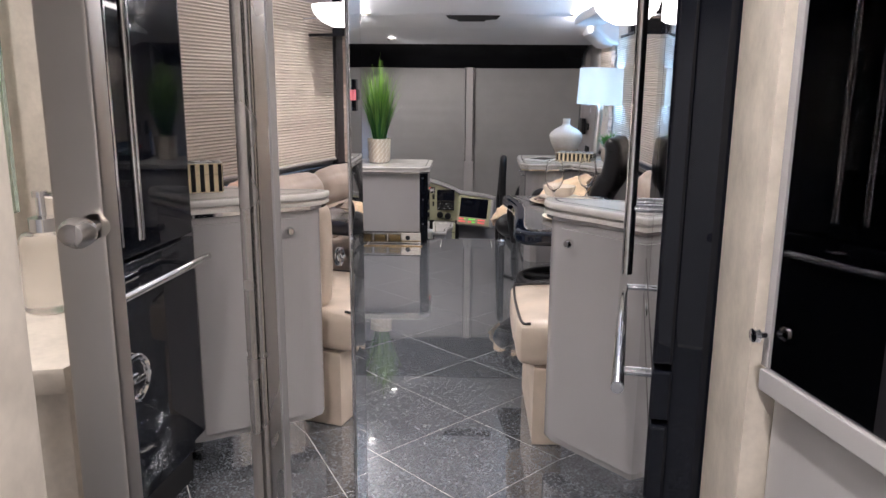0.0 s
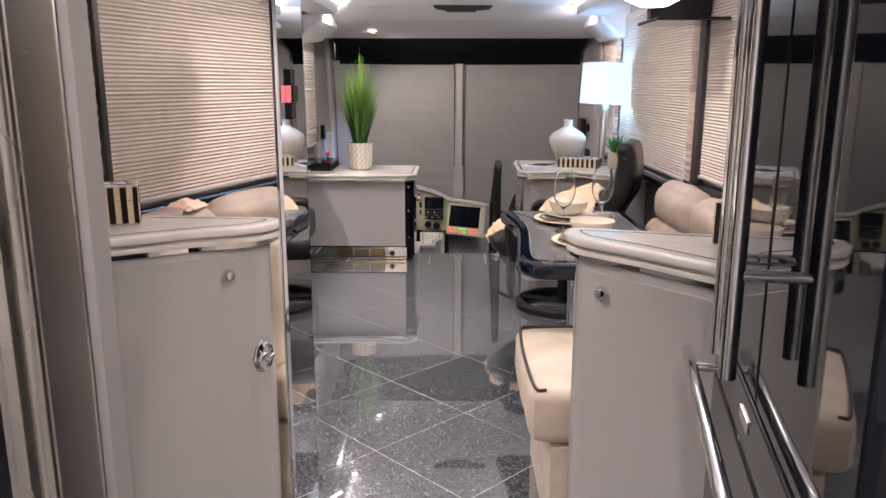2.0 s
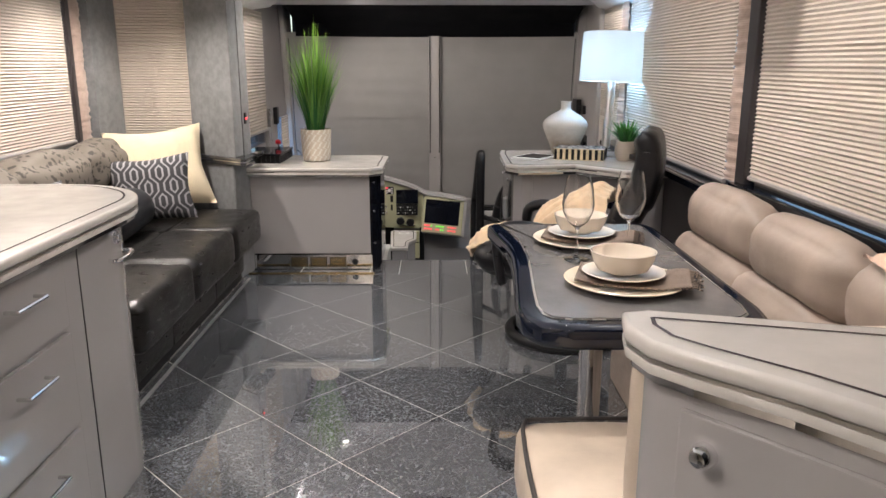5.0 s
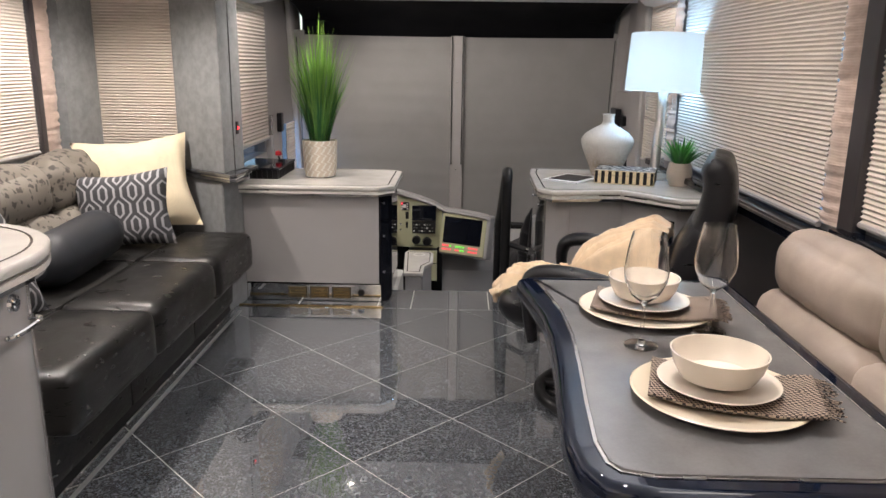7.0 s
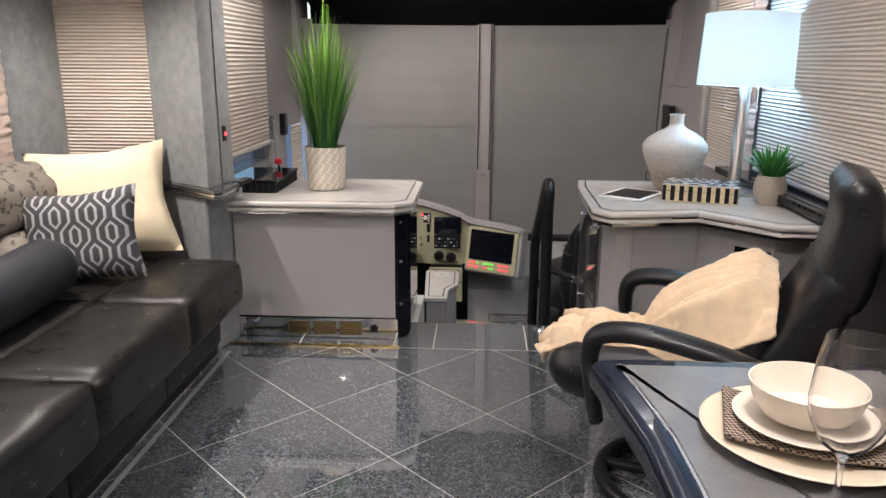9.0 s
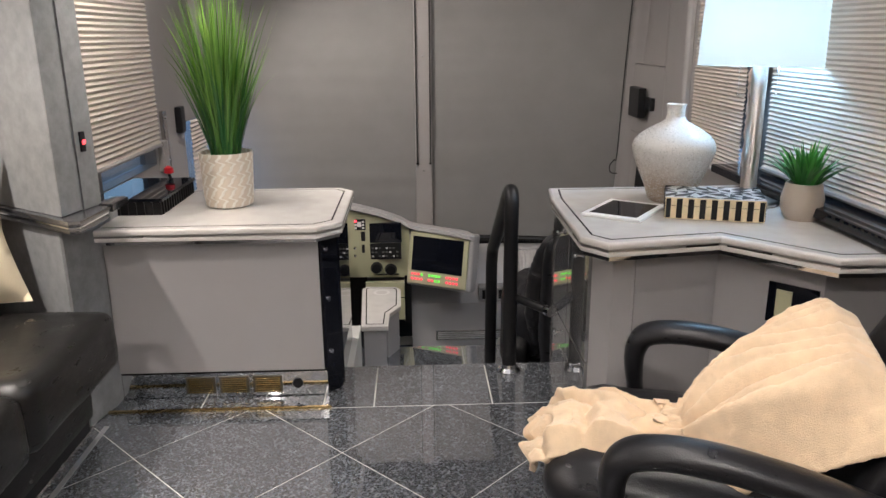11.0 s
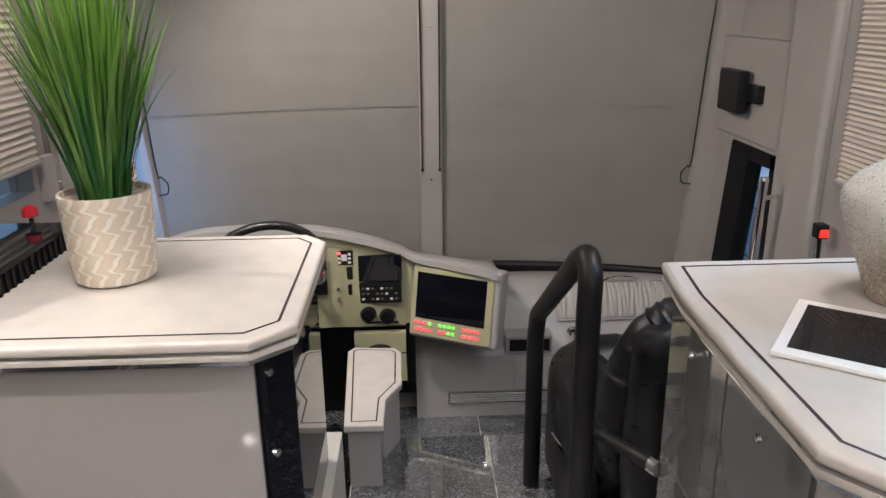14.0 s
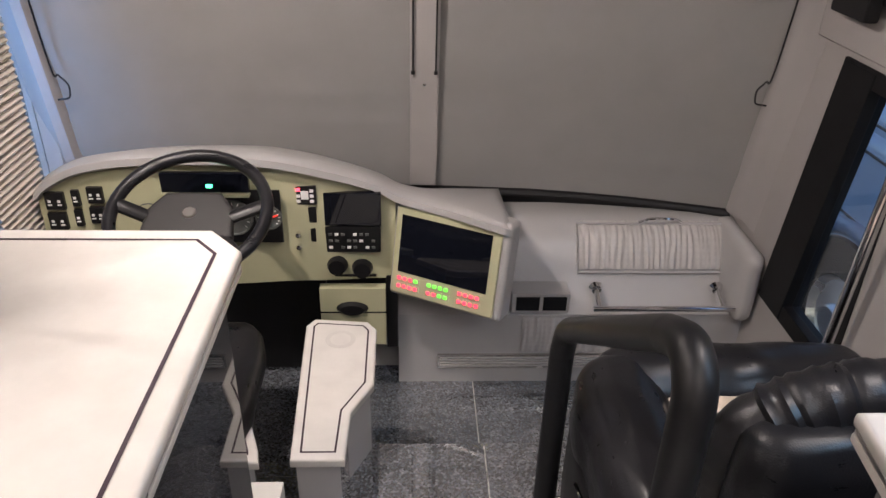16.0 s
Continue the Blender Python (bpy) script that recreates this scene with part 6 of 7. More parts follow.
# ---- dashboard ----
EDGE = [(-0.93, 8.34, 0.25), (-0.88, 8.34, 0.295), (-0.78, 8.34, 0.342), (-0.63, 8.34, 0.366), (-0.43, 8.35, 0.368), (-0.23, 8.37, 0.352), (-0.04, 8.40, 0.300), (0.10, 8.43, 0.245), (0.18, 8.425, 0.205), (0.33, 8.35, 0.195), (0.47, 8.27, 0.185), (0.52, 8.275, 0.165), (0.545, 8.31, 0.12)]
db = thing("dashboard", (-0.2, 8.5, -0.2), "silver-grey vinyl dashboard with an olive instrument panel", "dashboard")
edge = smooth_path(EDGE, 5)
b = B()
prev = None
for p in edge:
    back_y = min(8.86, screen_y(p.x, p.z) - 0.02)
    ring = [p + Vector((0, 0.012, -0.030)), p + Vector((0, -0.012, -0.018)), p + Vector((0, -0.008, 0.004)), p + Vector((0, 0.035, 0.014)), Vector((p.x, p.y * 0.6 + back_y * 0.4, p.z - 0.03)), Vector((p.x, back_y, max(0.04, p.z - 0.20))), Vector((p.x, back_y, -0.30))]
    cur = [b.verts.new(q) for q in ring]
    if prev:
        for i in range(len(cur) - 1):
            b.faces.new((prev[i], prev[i + 1], cur[i + 1], cur[i]))
    prev = cur
b.faces.new(prev)
part("cowl", b, DASH_VINYL, db)
b = B()
prev = None
for p in [q for q in edge if q.x < 0.175]:
    cur = [b.verts.new((p.x, p.y + 0.014, p.z - 0.02)), b.verts.new((p.x, p.y + 0.012, -0.085 - 0.03 * max(0, p.x + 0.2) / 0.4)), b.verts.new((p.x, p.y + 0.30, -0.10))]
    if prev:
        b.faces.new((prev[0], prev[1], cur[1], cur[0]))
        b.faces.new((prev[1], prev[2], cur[2], cur[1]))
    prev = cur
part("instrument_panel", b, OLIVE, db, "olive-cream instrument panel")


def pan(name, x0, z0, x1, z1, y, mat, label="", thick=0.010, bev=0.003):
    b = B()
    box(b, x0, y - thick, z0, x1, y + 0.006, z1, bev)
    return part(name, b, mat, db, label)


DIM = plain("dial_face", (0.10, 0.105, 0.10), 0.4, vary=0.3, scale=40)
pan("gauge_panel", -0.665, 0.075, -0.195, 0.258, 8.362, BLACK_SATIN, "dark gauge cluster", 0.004)
for x, z, r in ((-0.60, 0.165, 0.05), (-0.49, 0.165, 0.062), (-0.345, 0.165, 0.062), (-0.235, 0.165, 0.042)):
    b = B()
    lathe(b, [(0.0, 0.0), (r * 0.9, 0.0), (r * 0.93, 0.004), (r, 0.004), (r, -0.004)], 28, m=Matrix.Translation((x, 8.357, z)) @ pose(0, 0, 0, 90, 0, 0))
    gd = part("gauge", b, DIM, db)
    b = B()
    for k in range(13):
        a = radians(-40 + k * 260 / 12)
        ex, ez = math.cos(a), math.sin(a)
        tube(b, [(x + ex * r * 0.70, 8.3555, z + ez * r * 0.70), (x + ex * r * 0.84, 8.3555, z + ez * r * 0.84)], 0.0011, 5)
    part("dial_marks", b, WHITE, gd, "white dial marks", smooth=False)
    b = B()
    box(b, x - 0.002, 8.351, z, x + 0.002, 8.355, z + r * 0.75, m=Matrix.Translation((x, 0, z)) @ pose(0, 0, 0, 0, 70, 0) @ Matrix.Translation((-x, 0, -z)))
    part("needle", b, glow("needle_red", (0.8, 0.05, 0.03), 0.4), gd, smooth=False)
pan("hood_display", -0.545, 0.262, -0.28, 0.325, 8.345, BLACK_GLOSS, "black hooded display", 0.014)
pan("display_lip", -0.545, 0.250, -0.28, 0.261, 8.340, OLIVE, "", 0.02)
pan("status_light", -0.408, 0.280, -0.390, 0.290, 8.330, glow("green_led", (0.05, 1.0, 0.45), 4.0), "green status light", 0.003, 0.001)
pan("radio", -0.075, 0.012, 0.112, 0.108, 8.420, BLACK_SATIN, "black radio with small keys", 0.012)
pan("radio_screen", -0.068, 0.112, 0.115, 0.228, 8.420, BLACK_GLOSS, "black radio screen", 0.014)
for i in range(8):
    for j in range(3):
        if (i * 3 + j) % 4 == 3:
            continue
        pan("key", -0.058 + i * 0.020, 0.028 + j * 0.024, -0.046 + i * 0.020, 0.036 + j * 0.024, 8.407, WHITE if (i + j) % 3 == 0 else DIM, "", 0.003, 0.0)
for x, z in ((-0.035, -0.040), (0.048, -0.052)):
    b = B()
    lathe(b, [(0.0, 0.026), (0.028, 0.024), (0.033, 0.012), (0.036, 0.0)], 24, m=Matrix.Translation((x, 8.415, z)) @ pose(0, 0, 0, 90, 0, 0))
    part("dial_knob", b, BLACK_SATIN, db)
pan("dial_frame", -0.075, -0.085, 0.095, -0.078, 8.415, BLACK_SATIN, "", 0.004)
pan("remote", -0.160, 0.192, -0.088, 0.256, 8.405, BLACK_SATIN, "black remote keypad", 0.010)
for dx, dz, mm in ((0.010, 0.050, glow("red_key", (1.0, 0.05, 0.08), 3.0)), (0.010, 0.028, WHITE), (0.010, 0.010, WHITE), (0.052, 0.046, WHITE), (0.052, 0.028, WHITE), (0.052, 0.010, WHITE)):
    pan("key", -0.160 + dx, 0.190 + dz, -0.148 + dx, 0.200 + dz, 8.395, mm, "", 0.003, 0.0)
pan("key_disc", -0.136, 0.212, -0.112, 0.240, 8.395, WHITE, "", 0.003, 0.0)
pan("switch_block", -0.163, 0.125, -0.092, 0.182, 8.408, BLACK_SATIN, "", 0.008)
pan("switch", -0.117, 0.055, -0.097, 0.105, 8.410, BLACK_SATIN, "", 0.010)
for z in (0.09, 0.045):
    b = B()
    lathe(b, [(0.0, 0.03), (0.008, 0.028), (0.008, 0.01), (0.012, 0.0)], 14, m=Matrix.Translation((-0.152, 8.405, z)) @ pose(0, 0, 0, 90, 0, 0))
    part("key_switch", b, CHROME, db)
for x0, z0, x1, z1 in ((-0.905, 0.196, -0.847, 0.254), (-0.823, 0.208, -0.80, 0.262), (-0.775, 0.218, -0.728, 0.272), (-0.908, 0.128, -0.852, 0.184), (-0.826, 0.140, -0.803, 0.196), (-0.778, 0.15, -0.735, 0.205)):
    rs = pan("rocker_switch", x0, z0, x1, z1, 8.350, BLACK_SATIN, "", 0.010)
    for k in range(2 if x1 - x0 > 0.04 else 1):
        cx = x0 + (x1 - x0) * ((k + 0.5) / 2 if x1 - x0 > 0.04 else 0.5)
        b = B()
        box(b, cx - 0.006, 8.3375, z0 + 0.016, cx + 0.006, 8.3398, z0 + 0.020)
        box(b, cx - 0.004, 8.3375, z0 + 0.026, cx + 0.004, 8.3398, z0 + 0.034)
        part("legend", b, WHITE, rs, "small white legend", smooth=False)
pan("lower_panel", -0.10, -0.36, 0.125, -0.125, 8.43, OLIVE, "olive drawer panel", 0.03)
pan("drawer_gap", -0.10, -0.225, 0.127, -0.219, 8.405, BLACK_SATIN, "", 0.006, 0.0)
b = B()
lathe(b, [(0.0, 0.02), (0.04, 0.016), (0.055, 0.0)], 24, m=Matrix.Translation((0.01, 8.40, -0.205)) @ pose(0, 0, 0, 90, 0, 0) @ Matrix.Diagonal((1, 0.5, 1, 1)))
part("pull", b, BLACK_SATIN, db)
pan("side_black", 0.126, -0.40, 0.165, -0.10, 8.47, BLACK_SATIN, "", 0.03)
# Black sheet that stands in for the shade in the knee space.
pan("knee_shadow_panel", -0.93, -0.60, -0.10, -0.11, 8.60, BLACK_SATIN, "black sheet for the shade under the driver's dash", 0.02)

# monitor pod
TLp, TRp, BRp = Vector((0.188, 8.424, 0.148)), Vector((0.470, 8.279, 0.147)), Vector((0.448, 8.247, -0.049))
U = (TRp - TLp).normalized()
Vv = (BRp - TRp)
Vv = (Vv - U * Vv.dot(U)).normalized()
Nn = U.cross(Vv).normalized()
if Nn.y > 0:
    Nn = -Nn
W_, H_ = (TRp - TLp).length, 0.198
MP = Matrix((( U.x, -Vv.x, Nn.x, TLp.x), (U.y, -Vv.y, Nn.y, TLp.y), (U.z, -Vv.z, Nn.z, TLp.z), (0, 0, 0, 1)))
mo_ = thing("monitor_pod", (0.33, 8.4, -0.15), "olive dashboard monitor with rows of lit keys", "monitor")
b = B()
box(b, -0.034, -H_ - 0.092, -0.10, W_ + 0.056, 0.042, -0.003, 0.022, 4, m=MP)
part("pod_shell", b, DASH_VINYL, mo_)
b = B()
box(b, -0.022, -H_ - 0.078, -0.006, W_ + 0.030, 0.024, 0.006, 0.006, 3, m=MP)
part("bezel", b, OLIVE, mo_)
b = B()
box(b, 0.0, -H_, 0.004, W_, 0.0, 0.008, 0.001, m=MP)
part("screen", b, BLACK_GLOSS, mo_)
GREEN_K, RED_K = glow("green_key", (0.12, 0.75, 0.06), 1.0), glow("pink_key", (0.95, 0.06, 0.10), 1.0)
for gi, gx in enumerate((0.002, 0.112, 0.222)):
    for row in range(2):
        b = B()
        box(b, gx - 0.002, -H_ - 0.030 - row * 0.028, 0.005, gx + 0.082, -H_ - 0.010 - row * 0.028, 0.007, 0.001, m=MP)
        bar = part("key_strip", b, OLIVE, mo_)
        for k in range(4):
            green = (gi == 1 and (row == 0 or k > 1)) or (gi == 0 and row == 0 and k == 3)
            b = B()
            box(b, gx + k * 0.0205, -H_ - 0.027 - row * 0.028, 0.007, gx + k * 0.0205 + 0.0135, -H_ - 0.0145 - row * 0.028, 0.011, 0.002, m=MP)
            part("lit_key", b, GREEN_K if green else RED_K, bar)

# steering wheel
sw = thing("steering_wheel", (-0.39, 8.1, 0.2), "black four-spoke steering wheel with a grey hub", "steering wheel")
SM = pose(-0.385, 8.07, 0.325, 25, 0, 0)
b = B()
tube(b, [(0.208 * math.cos(a), 0.208 * math.sin(a), 0) for a in [2 * math.pi * k / 56 for k in range(56)]], 0.018, 14, closed=True, m=SM)
part("rim", b, BLACK_LEATHER, sw)
b = B()
prism(b, [(-0.075, 0.075), (0.075, 0.075), (0.115, 0.02), (0.125, -0.075), (0.06, -0.11), (-0.06, -0.11), (-0.125, -0.075), (-0.115, 0.02)], -0.035, 0.0, 0.014, 3, m=SM)
part("hub", b, plain("hub_plastic", (0.020, 0.019, 0.019), 0.5), sw, "dark grey hub")
for sx in (-1, 1):
    for q in ([(0.10 * sx, -0.01, -0.022), (0.16 * sx, 0.015, -0.014), (0.204 * sx, 0.03, -0.002)], [(0.085 * sx, -0.07, -0.022), (0.13 * sx, -0.12, -0.012), (0.145 * sx, -0.148, -0.002)]):
        b = B()
        tube(b, smooth_path(q, 4), 0.021, 10, m=SM @ Matrix.Diagonal((1, 1, 0.7, 1)))
        part("spoke", b, BLACK_SATIN, sw)
b = B()
tube(b, [(0, 0, -0.03), (0, 0, -0.30)], 0.035, 12, m=SM)
part("column", b, BLACK_SATIN, sw)
b = B()
lathe(b, [(0.0, 0.004), (0.016, 0.004), (0.019, 0.0)], 20, m=SM)
part("emblem", b, NICKEL, sw, "round plain emblem")
b = B()
cushion(b, -0.66, 7.50, -0.12, -0.20, 7.98, 0.05, 0.05, 0.02, 0.008, 12, seed=90)
ds = solid("driver_chair", b, BLACK_LEATHER, "black leather driver's seat behind the wheel", "seat")
b = B()
box(b, -0.58, 7.55, -0.61, -0.28, 7.90, -0.12, 0.02)
part("pedestal", b, BLACK_SATIN, ds)

# consoles beside the driver
def console(pts, z0, z1, label):
    c = thing("console", (sum(p[0] for p in pts) / len(pts), sum(p[1] for p in pts) / len(pts), z0), label, "console")
    b = B()
    prism(b, inset_poly(pts, 0.012), z0, z1 - 0.03)
    part("body", b, LACQUER, c, smooth=False)
    b = B()
    prism(b, pts, z1 - 0.028, z1, 0.008, 3)
    part("top", b, QUARTZ, c, "white quartz top")
    o, q = inset_poly(pts, 0.022), inset_poly(pts, 0.027)
    b = B()
    v0, v1 = [b.verts.new((*p, z1 + 0.0008)) for p in o], [b.verts.new((*p, z1 + 0.0008)) for p in q]
    for i in range(len(o)):
        b.faces.new((v0[i - 1], v0[i], v1[i], v1[i - 1]))
    part("inlay_line", b, INLAY, c, smooth=False)
    return c


c1 = console([(-0.068, 7.535), (0.060, 7.535), (0.062, 7.70), (0.116, 7.81), (0.112, 8.06), (0.085, 8.10), (-0.075, 8.115), (-0.098, 8.08)], -0.61, -0.052, "grey console with a white quartz top and a cup recess")
b = B()
lathe(b, [(0.030, 0.0), (0.042, 0.0006), (0.044, 0.0)], 28, m=Matrix.Translation((0.01, 8.01, -0.0515)))
part("cup_recess", b, plain("recess_grey", (0.45, 0.43, 0.40), 0.3), c1)
console([(-0.213, 7.537), (-0.141, 7.537), (-0.150, 7.58), (-0.197, 7.709), (-0.235, 7.85), (-0.253, 7.93), (-0.270, 8.09), (-0.330, 8.09), (-0.335, 7.90), (-0.295, 7.80), (-0.227, 7.648)], -0.61, -0.06, "narrow grey console with a white quartz top")

# passenger dash
pdsh = thing("passenger_dash", (1.0, 8.6, -0.6), "silver-grey passenger dash with a gathered glovebox lid", "dashboard")
b = B()
prof = [(8.90, -0.61), (8.50, -0.61), (8.50, -0.30), (8.56, -0.24), (8.60, -0.17), (8.64, -0.09), (8.69, -0.045), (8.735, -0.026), (8.79, -0.022), (8.93, -0.050)]
prev = None
for x in (0.165, 0.5, 0.9, 1.3, 1.47):
    cur = [b.verts.new((x, y, z)) for y, z in prof]
    if prev:
        for i in range(len(cur) - 1):
            b.faces.new((prev[i], prev[i + 1], cur[i + 1], cur[i]))
    prev = cur
part("shell", b, DASH_VINYL, pdsh)
b = B()
cushion(b, 1.365, 8.42, -0.29, 1.437, 8.76, -0.012, 0.034, 0.006, 0.002, 10, seed=5)
part("end_bolster", b, DASH_VINYL, pdsh)
b = B()
g = {}
for i in range(151):
    for j in range(9):
        x = 0.83 + 0.58 * i / 150
        k = j / 8
        y, z = 8.598 + 0.13 * k, -0.165 + 0.136 * math.sin(k * 1.45)
        bulge = 0.010 * math.sin(math.pi * k) + 0.003 + 0.007 * noise.noise(Vector((x * 75, k * 1.6, 0)))
        g[i, j] = b.verts.new((x, y - bulge, z + bulge))
for i in range(150):
    for j in range(8):
        b.faces.new((g[i, j], g[i + 1, j], g[i + 1, j + 1], g[i, j + 1]))
part("glovebox_lid", b, fabric("gathered_silver_vinyl", (0.42, 0.40, 0.385), 90, relief=0.15, rough=0.4), pdsh, "gathered silver vinyl lid")
b = B()
tube(b, [(0.825, 8.588, -0.172), (1.415, 8.588, -0.172), (1.415, 8.62, -0.11), (1.415, 8.70, -0.026), (0.825, 8.70, -0.026), (0.825, 8.62, -0.11)], 0.005, 6, closed=True)
part("lid_piping", b, DASH_VINYL, pdsh)
b = B()
tube(b, smooth_path([(1.06, 8.70, -0.022), (1.10, 8.685, 0.0), (1.18, 8.685, 0.0), (1.22, 8.70, -0.022)]), 0.006, 8)
part("lid_handle", b, CHROME, pdsh)
b = B()
box(b, 0.575, 8.490, -0.285, 0.785, 8.60, -0.205, 0.003)
vn = part("vent_frame", b, DASH_VINYL, pdsh)
for x in (0.590, 0.688):
    b = B()
    box(b, x, 8.486, -0.273, x + 0.085, 8.491, -0.217)
    part("vent", b, BLACK_SATIN, vn, smooth=False)
b = B()
g = {}
for i in range(121):
    for j in range(7):
        x = 0.62 + 0.50 * i / 120
        bulge = 0.012 * math.sin(math.pi * j / 6) + 0.007 * noise.noise(Vector((x * 75, j * 0.25, 2)))
        g[i, j] = b.verts.new((x, 8.497 - bulge, -0.465 + 0.155 * j / 6))
for i in range(120):
    for j in range(6):
        b.faces.new((g[i, j], g[i + 1, j], g[i + 1, j + 1], g[i, j + 1]))
part("gathered_panel", b, fabric("gathered_silver_panel", (0.40, 0.38, 0.37), 90, relief=0.15, rough=0.4), pdsh)
b = B()
box(b, 0.31, 8.488, -0.535, 1.2, 8.4995, -0.475, 0.002)
kg = part("kick_grille", b, NICKEL, pdsh, "long metal kick grille")
for k in range(4):
    b = B()
    box(b, 0.32, 8.484, -0.526 + 0.012 * k, 1.19, 8.4885, -0.520 + 0.012 * k)
    part("slat", b, DASH_VINYL, kg, smooth=False)
b = B()
tube(b, [(0.86, 8.44, -0.235), (1.37, 8.44, -0.235)], 0.011, 12)
part("grab_bar", b, CHROME, pdsh, "chrome grab bar")
for x in (0.885, 1.33):
    b = B()
    lathe(b, [(0.0, 0.02), (0.018, 0.016), (0.026, 0.0)], 20, m=Matrix.Translation((x, 8.535, -0.205)) @ pose(0, 0, 0, 90, 0, 0))
    tube(b, [(x, 8.53, -0.205), (x, 8.44, -0.235)], 0.010, 10)
    part("bar_mount", b, CHROME, pdsh)

# passenger seat and rail
ps = thing("passenger_chair", (0.9, 7.5, -0.29), "black leather passenger seat with gathered seams and a cream insert", "seat")


def gathered_roll(path, r, seam=90.0, depth=0.10, seg=18):
    """A stuffed leather roll, puckered along its length."""
    b = B()
    pts = smooth_path(path, 14)
    n = len(pts)
    rad = [r * min(1.0, 0.55 + 4 * min(i, n - 1 - i) / n) * (1 + depth * noise.noise(Vector((i * seam / 90.0, 3, r))) + 0.05 * noise.noise(Vector((i * 0.13, 9, 1)))) for i in range(n)]
    tube(b, pts, rad, seg)
    return b


def wrinkled(b, amount, sx, sy):
    for v in b.verts:
        v.co.z += amount * noise.noise(Vector((v.co.x * sx, v.co.y * sy, v.co.z * 6)))
    return b


b = B()
cushion(b, 0.605, 7.16, -0.10, 0.80, 7.70, 0.165, 0.085, 0.012, 0.008, 20, seed=81)
part("side_bolster", wrinkled(b, 0.010, 30, 9), BLACK_LEATHER, ps)
b = B()
cushion(b, 1.14, 7.16, -0.10, 1.33, 7.70, 0.165, 0.085, 0.012, 0.008, 16, seed=84)
part("side_bolster", wrinkled(b, 0.010, 30, 9), BLACK_LEATHER, ps)
b = B()
cushion(b, 0.66, 7.545, -0.10, 1.32, 7.735, 0.175, 0.085, 0.010, 0.008, 22, seed=83)
part("front_bolster", wrinkled(b, 0.012, 34, 6), BLACK_LEATHER, ps)
b = B()
cushion(b, 0.77, 7.14, -0.06, 1.17, 7.575, 0.125, 0.03, 0.012, 0.004, 10, seed=4)
part("seat_insert", b, CREAM_LEATHER, ps, "cream leather seat insert")
b = B()
cushion(b, 0.70, 6.985, -0.08, 1.34, 7.09, 0.49, 0.05, 0.015, 0.010, 18, seed=82)
part("backrest", b, BLACK_LEATHER, ps)
part("back_roll", gathered_roll([(0.70, 7.13, 0.02), (0.692, 7.12, 0.18), (0.702, 7.11, 0.32), (0.745, 7.10, 0.43), (0.83, 7.09, 0.500), (0.95, 7.085, 0.522), (1.15, 7.085, 0.515), (1.31, 7.10, 0.43)], 0.054, 70, 0.16), BLACK_LEATHER, ps, "gathered leather roll round the backrest")
b = B()
cushion(b, 0.598, 7.12, -0.26, 0.665, 7.64, 0.02, 0.03, 0.006, 0.003, 10, seed=85)
sdp = part("side_panel", b, BLACK_SATIN, ps, "black side panel")
b = B()
tube(b, [(0.596, 7.30, -0.02), (0.594, 7.46, -0.06)], 0.007, 8)
part("recline_lever", b, CHROME, sdp, "small chrome lever")
b = B()
box(b, 0.70, 7.20, -0.295, 1.20, 7.62, -0.05, 0.02)
part("pedestal", b, BLACK_SATIN, ps)

rl = thing("handrail", (0.55, 7.2, 0.0), "black padded handrail at the step with chrome feet", "handrail")
b = B()
tube(b, [(0.548, 6.905, 0.0)] + smooth_path([(0.548, 6.907, 0.60), (0.550, 6.915, 0.67), (0.552, 6.96, 0.700), (0.552, 7.03, 0.67)], 6) + smooth_path([(0.550, 7.46, 0.37), (0.548, 7.53, 0.315), (0.545, 7.55, 0.24)], 5) + [(0.540, 7.53, -0.29)], 0.027, 18)
part("rail", b, BLACK_SATIN, rl, "black padded tube")
b = B()
lathe(b, [(0.045, 0.0), (0.045, 0.008), (0.032, 0.020), (0.030, 0.034), (0.0272, 0.034)], 24, m=Matrix.Translation((0.548, 6.905, 0.0)))
part("foot", b, CHROME, rl, "chrome foot collar")
b = B()
tube(b, [(0.570, 6.91, 0.30), (0.676, 6.75, 0.30)], 0.016, 14)
part("strut", b, BLACK_SATIN, rl)
b = B()
tube(b, [(0.566, 6.915, 0.30), (0.578, 6.898, 0.30)], 0.020, 14)
part("strut_collar", b, CHROME, rl)
b = B()
tube(b, [(0.664, 6.768, 0.30), (0.676, 6.75, 0.30)], 0.020, 14)
part("strut_collar", b, CHROME, rl)

# ---- outside the entry door ----
b = B()
box(b, -400, -400, -1.6, 400, 400, -1.45)
solid("ground", b, plain("asphalt", (0.05, 0.05, 0.052), 0.85, vary=0.3, scale=0.5, grain=30, relief=0.4), "grey asphalt yard", "ground", "structure", smooth=False)
PAINT = plain("truck_paint", (0.36, 0.46, 0.60), 0.25, vary=0.08, coat=0.5)
tk = thing("parked_truck", (3.3, 10.5, -1.45), "pale blue parked truck with orange marker lights", "truck")
b = B()
box(b, 2.42, 9.05, -0.75, 4.4, 10.9, 0.02, 0.10, 4)
box(b, 2.46, 9.10, -0.2, 4.36, 10.9, 0.14, 0.12, 4)
part("bonnet", b, PAINT, tk)
b = B()
box(b, 2.40, 10.9, -0.85, 4.45, 13.5, 1.35, 0.14, 4)
part("cab", b, PAINT, tk)
b = B()
box(b, 2.52, 10.84, 0.25, 4.33, 10.91, 1.05, 0.03)
part("windscreen", b, BLACK_GLOSS, tk)
b = B()
box(b, 2.385, 11.3, 0.25, 2.41, 12.6, 0.95, 0.02)
part("side_window", b, BLACK_GLOSS, tk)
